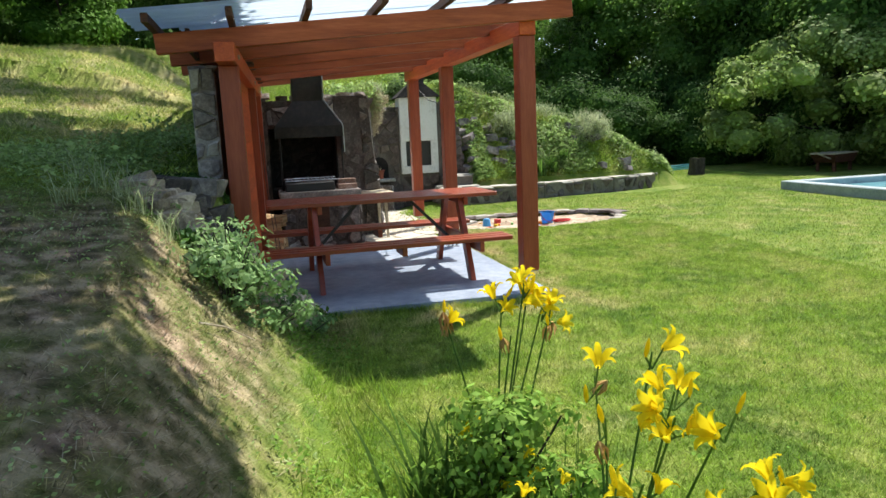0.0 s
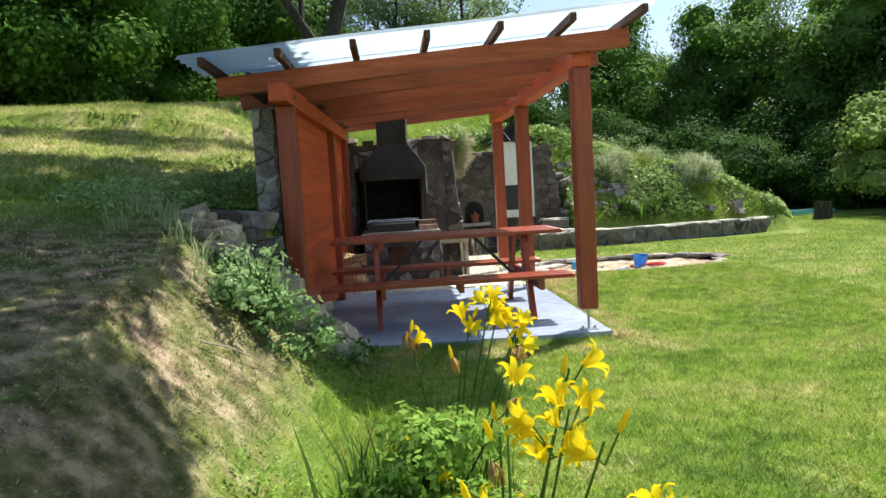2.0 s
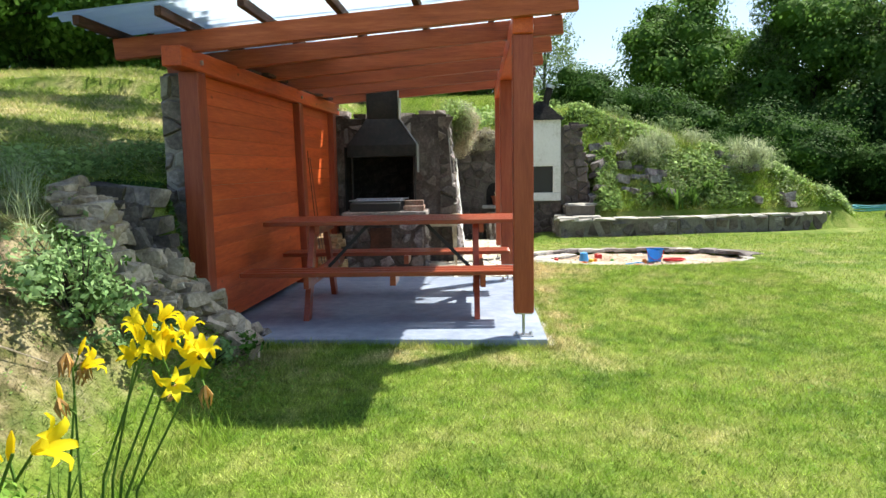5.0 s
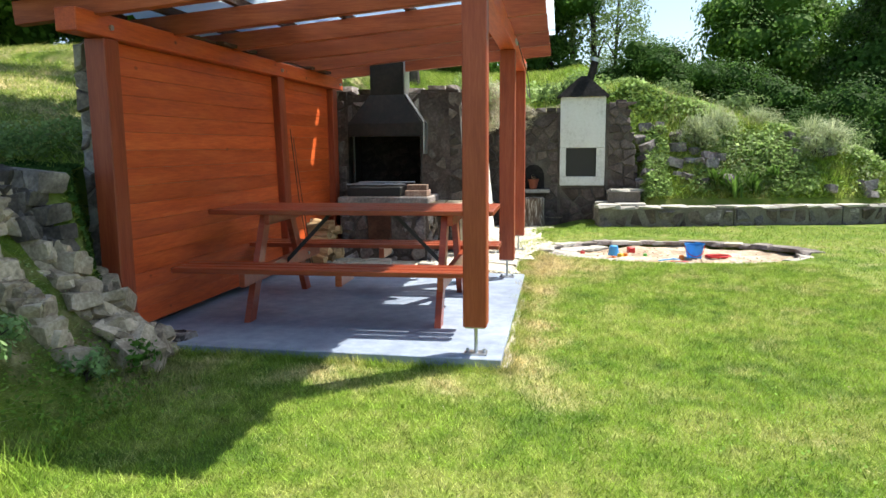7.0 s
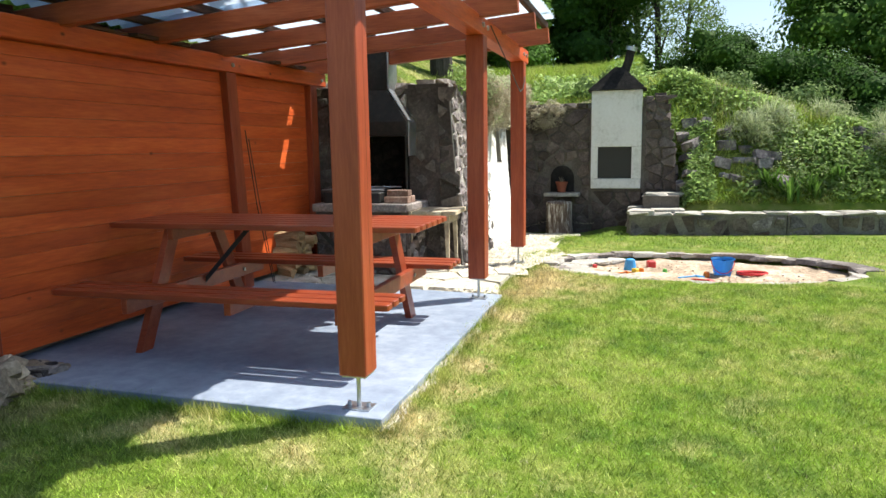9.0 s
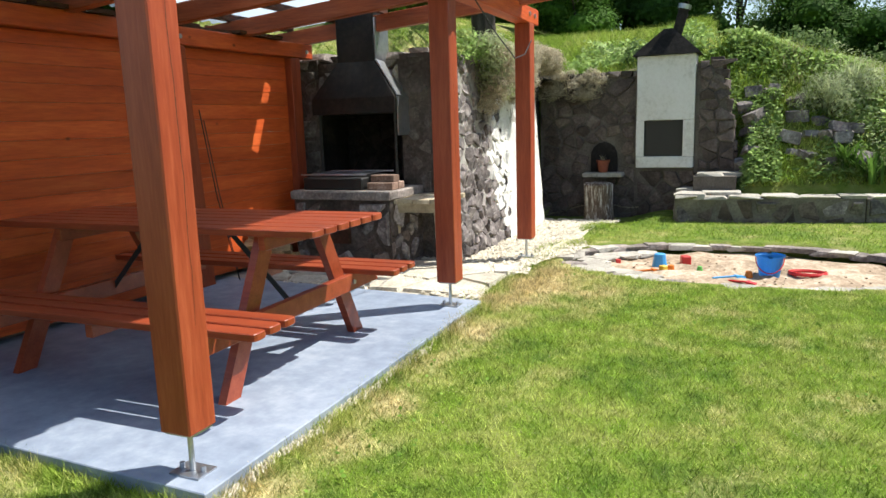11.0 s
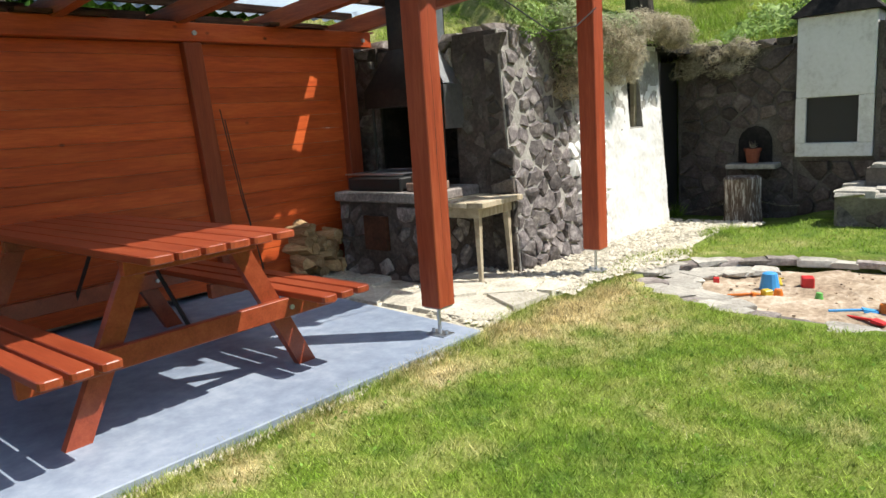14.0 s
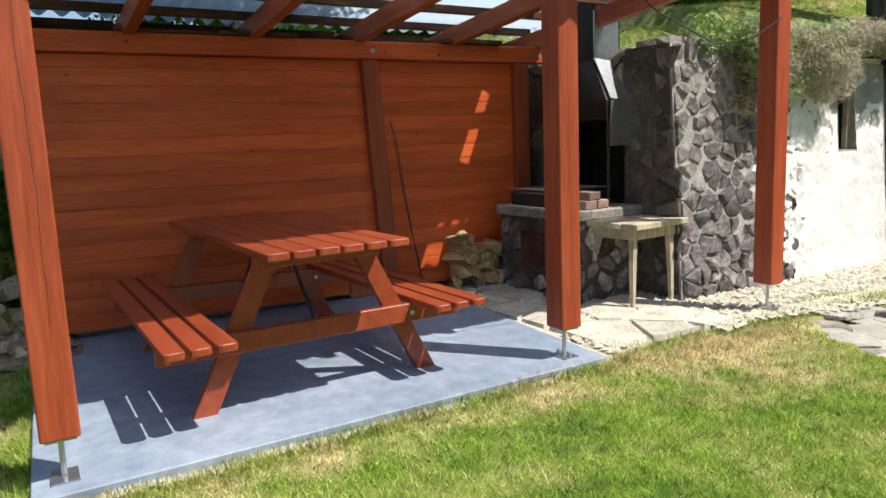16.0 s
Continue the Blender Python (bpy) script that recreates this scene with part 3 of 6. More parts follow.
corrugated("roof_sheet", -0.60, 2.77, 5.27, 6.01, 0.0, 0)
corrugated("roof_sheet", -0.31, 2.77, 5.97, 7.80, 0.0, 0)
corrugated("roof_sheet", -0.31, 2.75, 7.62, 9.62, 0.006, 2)
# pieces shaped for the light: gaps throw sun patches, the longer one shades the boards
for x0, x1, y0, y1 in ((-0.31, 0.42, 9.60, 10.2), (0.42, 0.50, 9.60, 9.98), (0.50, 0.82, 9.60, 9.68), (0.82, 1.10, 9.60, 9.98), (1.28, 2.75, 9.60, 9.98)):
    corrugated("roof_sheet", x0, x1, y0, y1, 0.010, 2)
# weather boards of the closed side
for bay, (y0, y1) in enumerate(((0.372, 2.79), (2.80, 4.128))):
    z = 0.05
    k = 0
    while z < 1.89:
        h = min(0.118, 1.905 - z)
        bm = bmesh.new()
        frustum(bm, [(-0.095, y0, z), (-0.070, y0, z), (-0.070, y1, z), (-0.095, y1, z)], [(-0.095, y0, z + h - 0.004), (-0.0725, y0, z + h - 0.002), (-0.0725, y1, z + h - 0.002), (-0.095, y1, z + h - 0.004)])
        ob = part("board", bm, M_board, shelter)
        ob.matrix_local = wall_m
        z += 0.118
        k += 1
for post_, x, y, face, seed in ((0, 2.4105, 5.92, 0, 5), (1, 2.4105, 8.44, 0, 9)):
    r = random.Random(seed)
    V, F, off = [], [], r.uniform(-0.015, 0.02)
    zs = np.linspace(r.uniform(0.2, 0.7), 1.95, 22)
    for k, z in enumerate(zs):
        off += r.uniform(-0.004, 0.004)
        w = 0.0014 * math.sin(math.pi * (k + 0.3) / 22) + 0.0004
        V += [(x, y + off - w, z), (x, y + off + w, z)] if face == 0 else [(x + off - w, y, z), (x + off + w, y, z)]
    F = [(2 * k, 2 * k + 1, 2 * k + 3, 2 * k + 2) for k in range(21)]
    part("crack", soup("crack", V, F, M_batten), M_batten, shelter, "drying crack in a post")
for k, (y0, y1) in enumerate(zip(RAFTERS, RAFTERS[1:])):
    bm = bmesh.new()
    box(bm, -0.25, -0.22, y0 + 0.045, y1 - 0.045, 2.02, roof_z(-0.23) + 0.030)
    part("packing_board", bm, M_batten, shelter, "rough dark packing board")
# the dark weathered packing boards on top of the rail
for k in range(7):
    bm = bmesh.new()
    y = 0.4 + k * 0.6
    box(bm, -0.13, -0.005, y, y + 0.57, 2.046, 2.058 + 0.007 * (k % 3), wall_m @ pose(0, 0, 0.004 * (k % 2), 0, 1.5 * ((k % 3) - 1), 0))
    part("packing_board", bm, M_batten, shelter, "rough dark packing board")
# cables
bm = bmesh.new()
tube(bm, [(2.42, 8.6, 2.2), (2.5, 9.0, 1.9), (2.5, 9.5, 1.74), (2.46, 9.9, 1.80), (2.42, 10.25, 1.95)], 0.005, 5)
part("cable", bm, M_black, shelter, "thin black hanging cable")
bm = bmesh.new()
tube(bm, [(0.20, 8.50, 1.42), (0.23, 8.58, 0.75), (0.29, 8.70, 0.01)], 0.0045, 6)
solo("rod", bm, M_black, "thin dark metal rod leaning on the wooden wall", "rod", "rods by the wall")
bm = bmesh.new()
tube(bm, [(0.22, 8.52, 1.34), (0.26, 8.57, 0.8), (0.33, 8.66, 0.01)], 0.004, 6)
solo("rod", bm, M_black, "thin dark metal rod leaning beside the middle post", "rod", "rods by the wall")


# ---------- picnic table ----------
def plank(bm, x0, x1, y0, y1, z0, z1, r=0.02):
    """A plank with rounded corners in plan."""
    out = []
    for cx, cy, a0 in ((x1 - r, y1 - r, 0), (x0 + r, y1 - r, 90), (x0 + r, y0 + r, 180), (x1 - r, y0 + r, 270)):
        for k in range(3):
            a = radians(a0 + 45 * k)
            out.append((cx + r * math.cos(a), cy + r * math.sin(a)))
    c = 0.004
    mx, my = (x0 + x1) / 2, (y0 + y1) / 2
    shrink = lambda p: (p[0] - c * np.sign(p[0] - mx), p[1] - c * np.sign(p[1] - my))
    rows = [[bm.verts.new((*shrink(p), z0)) for p in out], [bm.verts.new((*p, z0 + c)) for p in out], [bm.verts.new((*p, z1 - c)) for p in out], [bm.verts.new((*shrink(p), z1)) for p in out]]
    for a, b in zip(rows, rows[1:]):
        for k in range(12):
            bm.faces.new((a[k], a[(k + 1) % 12], b[(k + 1) % 12], b[k]))
    bm.faces.new(rows[0][::-1])
    bm.faces.new(rows[-1])
    return bm


table = thing("picnic_table", "red-brown wooden picnic table with two fixed benches on a slab", "picnic table", at=(1.32, 7.11, 0), turn=0.8)
for k in range(6):
    y = -0.36 + k * 0.12
    part("tabletop_plank", plank(bmesh.new(), -1.11, 1.04, y + 0.003, y + 0.113, 0.745, 0.78), M_table, table)
for side in (-1, 1):
    for k in range(3):
        y = side * (0.50 + k * 0.110) + (0 if side > 0 else -0.090)
        part("bench_plank", plank(bmesh.new(), -1.18, 1.02, y, y + 0.090, 0.38, 0.415), M_table, table)
for x in (-0.70, 0.68):
    for side in (-1, 1):
        bm = bmesh.new()
        bar(bm, (x, side * 0.56, 0.045), (x, side * 0.215, 0.70), 0.10, 0.045, (1, 0, 0), 0.003)
        bm2 = bmesh.new()
        # feet cut level with the floor
        s = [(x - 0.0225, side * 0.60 - 0.055, 0), (x + 0.0225, side * 0.60 - 0.055, 0), (x + 0.0225, side * 0.60 + 0.055, 0), (x - 0.0225, side * 0.60 + 0.055, 0)]
        t = [(px, py - side * 0.37, 0.745) for px, py, _ in s]
        bm.free()
        part("leg", frustum(bm2, s, t), M_table, table)
    part("crossbar", box(bmesh.new(), x + 0.024, x + 0.066, -0.80, 0.80, 0.285, 0.384, None, 0.004), M_table, table, "crossbar that carries both benches")
    part("top_bearer", box(bmesh.new(), x + 0.024, x + 0.066, -0.33, 0.33, 0.67, 0.744, None, 0.004), M_table, table)
    bm = bmesh.new()
    sgn = 1 if x < 0 else -1
    bar(bm, (x + sgn * 0.05, 0, 0.33), (x + sgn * 0.45, 0, 0.74), 0.03, 0.006, (0, 1, 0))
    part("brace", bm, M_black, table, "black flat iron brace")
    for y in (-0.5, 0.5):
        b = bmesh.new()
        tube(b, [(x + 0.066, y, 0.335), (x + 0.076, y, 0.335)], 0.014, 8)
        part("bolt", b, M_steel, table)
for y in (-0.62, 0.62):
    part("bench_bearer", box(bmesh.new(), 0.0, 0.045, y - 0.15, y + 0.15, 0.30, 0.384, None, 0.003), M_table, table)

# ---------- barbecue of rubble with its steel hood ----------
bbq = thing("stone_barbecue", "rubble stone barbecue with a black steel hood beside the shelter", "barbecue")
bm = bmesh.new()
box(bm, -0.06, 0.30, 10.08, 10.6, -0.2, 1.90)
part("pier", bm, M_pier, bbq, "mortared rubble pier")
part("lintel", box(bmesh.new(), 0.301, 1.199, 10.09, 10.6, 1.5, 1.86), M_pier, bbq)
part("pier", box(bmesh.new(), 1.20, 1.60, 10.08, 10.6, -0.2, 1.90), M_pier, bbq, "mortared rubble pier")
# thin plate in smoked mortar; its dark colour also carries the end's shade
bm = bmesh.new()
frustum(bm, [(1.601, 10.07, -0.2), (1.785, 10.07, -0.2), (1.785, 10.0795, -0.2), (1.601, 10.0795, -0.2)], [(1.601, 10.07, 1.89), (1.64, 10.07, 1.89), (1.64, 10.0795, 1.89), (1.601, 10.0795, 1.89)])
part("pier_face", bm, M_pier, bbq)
bm = bmesh.new()
box(bm, 0.30, 1.20, 10.56, 10.60, 0.0, 1.5)
box(bm, 0.30, 1.20, 10.09, 10.56, 0.45, 0.69)
box(bm, 0.30, 0.32, 10.09, 10.56, 0.69, 1.5)
box(bm, 1.18, 1.20, 10.09, 10.56, 0.69, 1.5)
part("fireback", bm, M_soot_dark, bbq, "soot-black fire chamber")
bm = bmesh.new()
box(bm, 0.40, 1.38, 9.42, 10.08, -0.2, 0.61)
hearth = part("hearth", bm, M_pier, bbq, "rubble hearth with mortar joints")
part("hearth_slab", box(bmesh.new(), 0.375, 1.405, 9.38, 10.08, 0.611, 0.69, None, 0.012), M_stone, bbq, "grey stone hearth slab")
part("ash_door", box(bmesh.new(), 0.72, 0.98, 9.375, 9.419, 0.22, 0.5, None, 0.006), M_rust, bbq, "dark iron ash door")
for k in range(2):
    part("brick", box(bmesh.new(), 1.12, 1.37, 9.50 + k * 0.125, 9.615 + k * 0.125, 0.692, 0.757, None, 0.005), M_brick, bbq)
part("brick", box(bmesh.new(), 1.13, 1.36, 9.55, 9.665, 0.759, 0.82, None, 0.005), M_brick, bbq)
part("fire_tray", box(bmesh.new(), 0.46, 1.08, 9.48, 10.0, 0.691, 0.80, None, 0.01), M_black, bbq, "black iron fire tray")
bm = bmesh.new()
for k in range(12):
    tube(bm, [(0.50 + k * 0.052, 9.46, 0.83), (0.50 + k * 0.052, 9.98, 0.83)], 0.004, 5)
for y in (9.46, 9.98):
    tube(bm, [(0.46, y, 0.83), (1.14, y, 0.83)], 0.007, 5)
part("grill_grate", bm, M_steel, bbq, "steel grill grate")
# hood: skirt, slope and flue
bm = bmesh.new()
frustum(bm, [(0.385, 9.82, 1.365), (1.262, 9.82, 1.365), (1.262, 10.20, 1.365), (0.385, 10.20, 1.365)], [(0.385, 9.82, 1.51), (1.262, 9.82, 1.51), (1.262, 10.20, 1.51), (0.385, 10.20, 1.51)])
hood = part("hood_skirt", bm, M_hood, bbq)
bm = bmesh.new()
frustum(bm, [(0.385, 9.82, 1.51), (1.262, 9.82, 1.51), (1.262, 10.20, 1.51), (0.385, 10.20, 1.51)], [(0.64, 9.90, 1.84), (1.03, 9.90, 1.84), (1.03, 10.20, 1.84), (0.64, 10.20, 1.84)])
part("hood_slope", bm, M_hood, bbq)
bm = bmesh.new()
box(bm, 0.64, 1.03, 9.90, 10.20, 1.84, 2.62, None, 0.004)
part("flue", bm, M_hood, bbq, "square steel flue through the roof")
bm = bmesh.new()
for a, b in (((1.045, 10.03, 2.22), (1.045, 10.03, 1.84)), ((1.045, 10.03, 1.84), (1.275, 9.98, 1.51)), ((1.275, 9.98, 1.51), (1.275, 9.98, 1.16))):
    bar(bm, a, b, 0.26, 0.012, (1, 0, 0.2))
part("flashing", bm, M_steel, bbq, "bright sheet metal flashing on the side of the hood")
for x, y in ((0.44, 9.86), (1.24, 9.86)):
    part("hood_leg", tube(bmesh.new(), [(x, y, 0.68), (x, y, 1.37)], 0.013, 6), M_black, bbq)

# ---------- rubble walls ----------
wall_w = tagged(new("wall_west", mesh_of("wall_west", box(bmesh.new(), -0.27, -0.09, 6.06, 10.45, -0.3, 1.88), M_mortar)), "rough rubble retaining wall behind the boarded side", "wall", kind="structure")
bm = bmesh.new()
frustum(bm, [(1.0, 10.6, -0.3), (1.601, 10.6, -0.3), (1.601, 10.082, -0.3), (1.80, 10.082, -0.3), (1.80, 12.98, -0.3), (1.0, 12.98, -0.3)], [(1.0, 10.6, 1.86), (1.601, 10.6, 1.86), (1.601, 10.082, 1.90), (1.65, 10.082, 1.90), (1.66, 12.98, 1.80), (1.0, 12.98, 1.80)])
# slit window recess
wall_e = tagged(new("wall_east", mesh_of("wall_east", bm, M_lime)), "rubble cellar wall, whitewashed at the far end", "wall", kind="structure")
cut = new("cutter", mesh_of("cutter", box(bmesh.new(), 1.45, 2.0, 12.21, 12.50, 1.03, 1.66), M_soot_dark))
mod = wall_e.modifiers.new("slit", "BOOLEAN")
mod.object, mod.solver = cut, "EXACT"
bpy.context.view_layer.update()
_me = bpy.data.meshes.new_from_object(wall_e.evaluated_get(bpy.context.evaluated_depsgraph_get()))
wall_e.modifiers.clear()
wall_e.data = _me
bpy.data.objects.remove(cut)
# a black panel stands for the unlit room behind the slit
window = tagged(new("window_1", mesh_of("window_1", box(bmesh.new(), 1.56, 1.58, 12.22, 12.49, 1.04, 1.65), M_soot_dark)), "narrow dark slit window in the whitewashed wall", "window", kind="structure")
part("window_frame", box(box(bmesh.new(), 1.60, 1.645, 12.211, 12.24, 1.03, 1.66), 1.60, 1.645, 12.44, 12.499, 1.03, 1.66), M_oldwood, window)

# back wall with the doorway and the cellar recess
bm = bmesh.new()
box(bm, 1.47, 3.60, 14.0, 14.35, -0.4, 1.80)
wall_n = tagged(new("wall_north", mesh_of("wall_north", bm, M_darkmortar)), "dark rubble wall with a niche and a whitewashed oven front", "wall", kind="structure")
# black all round: the entrance's shade is painted into its walls
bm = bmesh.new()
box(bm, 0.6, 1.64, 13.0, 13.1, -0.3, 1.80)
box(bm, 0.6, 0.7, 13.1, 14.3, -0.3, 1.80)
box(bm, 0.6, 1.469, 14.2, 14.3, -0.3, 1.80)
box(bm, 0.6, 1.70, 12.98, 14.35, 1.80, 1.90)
tagged(new("wall_cellar", mesh_of("wall_cellar", bm, M_soot_dark)), "cellar entrance behind the whitewashed wall, its shade painted black", "wall", kind="structure")
# planks in black, so the doorway's shade is in the colour
door = tagged(new("door_1", mesh_of("door_1", box(bmesh.new(), 1.40, 1.45, 13.12, 14.0, -0.15, 1.72), M_black)), "plank cellar door, coloured black for the shade it stands in", "door", kind="structure")

oven = thing("bread_oven", "whitewashed outdoor oven with black iron door and sooty pyramid cap", "oven", at=(-0.04, 0, 0.025))
bm = bmesh.new()
box(bm, 2.86, 3.60, 13.90, 14.3, 0.55, 0.70, None, 0.01)
box(bm, 2.86, 3.60, 13.90, 14.3, 1.18, 2.02, None, 0.01)
box(bm, 2.86, 2.96, 13.90, 14.3, 0.701, 1.179)
box(bm, 3.46, 3.60, 13.90, 14.3, 0.701, 1.179)
part("oven_front", bm, M_white, oven)
part("oven_door", box(bmesh.new(), 2.961, 3.459, 13.95, 13.97, 0.702, 1.178), M_black, oven, "black iron oven door")
bm = bmesh.new()
frustum(bm, [(2.80, 13.82, 2.021), (3.66, 13.82, 2.021), (3.66, 14.42, 2.021), (2.80, 14.42, 2.021)], [(3.18, 14.0, 2.36), (3.30, 14.0, 2.36), (3.30, 14.15, 2.36), (3.18, 14.15, 2.36)])
part("cap", bm, M_soot_dark, oven, "soot-black pyramid cap")
bm = bmesh.new()
tube(bm, [(3.32, 14.08, 2.25), (3.38, 14.08, 2.45), (3.42, 14.08, 2.62)], 0.065, 12)
part("flue", bm, M_soot_dark, oven, "leaning black stove pipe")
bm = bmesh.new()
tube(bm, [(3.415, 14.08, 2.60), (3.43, 14.08, 2.655)], 0.085, 12)
part("flue_collar", bm, M_steel, oven)
# no recess here: a flat black plate paints the niche's shade
bm = bmesh.new()
arch = [(2.20, 0.52), (2.56, 0.52), (2.56, 0.74)] + [(2.38 + 0.18 * math.cos(a), 0.74 + 0.19 * math.sin(a)) for a in np.linspace(0.25, math.pi - 0.25, 7)] + [(2.20, 0.74)]
frustum(bm, [(x, 13.965, z) for x, z in arch], [(x, 13.998, z) for x, z in arch])
niche = tagged(new("niche", mesh_of("niche", bm, M_soot_dark)), "flat black arched plate, the shaded inside of a niche in the rubble wall", "niche", kind="structure")
solo("niche_shelf", box(bmesh.new(), 2.12, 2.66, 13.76, 14.0, 0.455, 0.515, None, 0.01), M_flag, "grey stone shelf below the niche", "shelf")
pot = thing("flower_pot", "terracotta flower pot with a dry plant on the niche shelf", "flower pot", at=(2.38, 13.90, 0.516))
bm = bmesh.new()
tube(bm, [(0, 0, 0), (0, 0, 0.17), (0, 0, 0.171), (0, 0, 0.21)], [0.075, 0.105, 0.118, 0.12], 16)
part("pot", bm, M_terracotta, pot, smooth=False)
bm = bmesh.new()
pot.scale = (0.8, 0.8, 0.8)
for k in range(26):
    a, r = rng.uniform(0, 6.28), rng.uniform(0.02, 0.08)
    tube(bm, [(0, 0, 0.2), (r * math.cos(a), r * math.sin(a), 0.2 + rng.uniform(0.03, 0.11))], [0.003, 0.0015], 4)
part("plant_stem", bm, M_hay, pot)
stump = thing("tree_stump", "upright stump with peeling pale bark, under the niche shelf", "stump", at=(2.38, 13.55, -0.2))
bm = bmesh.new()
tube(bm, [(0, 0, 0), (0.01, 0, 0.1), (0, 0.01, 0.3), (0, 0, 0.58), (0, 0, 0.60)], [0.23, 0.2, 0.185, 0.19, 0.17], 20)
for v in bm.verts:
    v.co.x *= 1 + 0.06 * math.sin(7 * math.atan2(v.co.y, v.co.x))
part("trunk", bm, M_stump, stump)

# flower bed wall
planter = tagged(new("wall_bed", None), "low rubble wall of the flower bed with a pale stone coping", "wall", kind="structure")
P = [(3.42, 12.92), (5.45, 13.12), (7.1, 13.45), (8.3, 13.88), (8.66, 14.4), (8.6, 14.9)]
bm = bmesh.new()
for (ax, ay), (bx, by) in zip(P, P[1:]):
    bar(bm, (ax, ay + 0.16, 0.05), (bx, by + 0.16, 0.05), 0.28, 0.44)
box(bm, 3.42, 3.70, 13.0, 13.92, -0.25, 0.27)
part("core", bm, M_bedmortar, planter)
# stepped flank beside the oven
bm = bmesh.new()
frustum(bm, [(3.57, 13.93, 0.5), (4.06, 13.93, 0.5), (4.06, 14.25, 0.5), (3.57, 14.25, 0.5)], [(3.57, 13.93, 1.93), (3.88, 13.93, 1.86), (3.88, 14.25, 1.86), (3.57, 14.25, 1.93)])
box(bm, 3.60, 4.10, 13.4, 14.2, -0.3, 0.499)
part("flank", bm, M_darkmortar, planter)

# stool table beside the hearth
stool = thing("work_table", "small weathered wooden table with grey planks on top, beside the hearth", "table", at=(1.58, 9.80, 0.0), turn=4)
for sx in (-0.24, 0.16):
    for sy in (-0.22, 0.22):
        part("leg", frustum(bmesh.new(), [(sx - 0.013, sy - 0.013, -0.02), (sx + 0.013, sy - 0.013, -0.02), (sx + 0.013, sy + 0.013, -0.02), (sx - 0.013, sy + 0.013, -0.02)], [(sx * 0.92 - 0.024, sy * 0.92 - 0.024, 0.57), (sx * 0.92 + 0.024, sy * 0.92 - 0.024, 0.57), (sx * 0.92 + 0.024, sy * 0.92 + 0.024, 0.57), (sx * 0.92 - 0.024, sy * 0.92 + 0.024, 0.57)]), M_oldwood, stool)
bm = bmesh.new()
box(bm, -0.25, 0.18, -0.235, -0.21, 0.49, 0.57)
box(bm, -0.25, 0.18, 0.21, 0.235, 0.49, 0.57)
box(bm, -0.25, -0.225, -0.208, 0.208, 0.49, 0.57)
box(bm, 0.155, 0.18, -0.208, 0.208, 0.49, 0.57)
part("apron", bm, M_oldwood, stool)
for k in range(4):
    part("top_plank", box(bmesh.new(), -0.34 + k * 0.15, -0.195 + k * 0.15, -0.29, 0.29, 0.572, 0.61 + 0.004 * (k % 2), None, 0.004), M_oldwood, stool)

# firewood by the hearth
for k in range(22):
    r = random.Random(50 + k)
    row, col = k // 5, k % 5
    bm = bmesh.new()
    h = 0.16 + 0.03 * r.random()
    a = r.uniform(0, 120)
    if r.random() < 0.65:
        w = r.uniform(0.05, 0.075)
        out = [(w * math.cos(radians(a + q)), w * math.sin(radians(a + q))) for q in (0, 25, 50, 75, 100, 235)]
    else:
        out = [(0.05 * math.cos(radians(q)), 0.05 * math.sin(radians(q))) for q in range(0, 360, 36)]
    frustum(bm, [(-h, *p) for p in out], [(h, *p) for p in out])
    ob = solo("firewood_log", bm, M_log, "pale split firewood log stacked beside the hearth", "firewood", "firewood by the hearth")
    ob.matrix_world = pose(0.19 + r.uniform(-0.06, 0.06), 9.05 + col * 0.085 + 0.03 * (row % 2), 0.055 + row * 0.085, 0, r.uniform(-9, 9), r.uniform(-28, 28))

# ---------- sand pit ----------
def oval(t, grow=1.0):
    """The rim of the pit, pointed at both ends."""
    c, s = math.cos(t), math.sin(t)
    return 4.2 + (1.49 * abs(c) ** 1.15 * (1 if c > 0 else -1)) * grow, 10.66 + 0.85 * s * grow


pit = tagged(new("sand_pit", None), "oval sand pit edged with flat grey stones in the lawn", "sand pit")
bm = bmesh.new()
n = 40
grid = [[bm.verts.new((4.2 + 1.52 * i * math.cos(2 * math.pi * k / n) / 6, 10.66 + 0.86 * i * math.sin(2 * math.pi * k / n) / 6, -0.112 + 0.022 * math.sin(i * 2 + k * 0.9) + 0.014 * math.sin(k * 2.3 + i) - (0.01 if i == 6 else 0))) for k in range(n)] for i in range(1, 7)]
mid = bm.verts.new((4.2, 10.66, -0.12))
for k in range(n):
    bm.faces.new((mid, grid[0][k], grid[0][(k + 1) % n]))
    for a, b in zip(grid, grid[1:]):
        bm.faces.new((a[k], b[k], b[(k + 1) % n], a[(k + 1) % n]))
part("sand", bm, M_sand, pit, "raked pale sand", kind="stuff", smooth=True)
t, k = 0.0, 0
while t < 2 * math.pi - 0.06:
    r = random.Random(400 + k)
    x, y = oval(t + 0.08, 1.07)
    front = math.sin(t) < 0
    w = r.uniform(0.2, 0.34)
    bm = bmesh.new()
    rock(bm, (w * 1.1, 0.34 if front else 0.24, 0.055), 400 + k)
    ob = part("edge_stone", bm, M_stone if r.random() < (0.25 if front else 0.6) else M_flag, pit)
    x2, y2 = oval(t + 0.16, 1.07)
    ob.matrix_local = pose(x, y, -0.078 + (-0.012 if front else 0.02) + r.uniform(-0.01, 0.01), 0, 0, math.degrees(math.atan2(y2 - y, x2 - x)))
    t += w / (1.5 * abs(math.sin(t)) + 0.85 * abs(math.cos(t)) + 0.1) * 0.9
    k += 1

r = random.Random(460)
bm = bmesh.new()
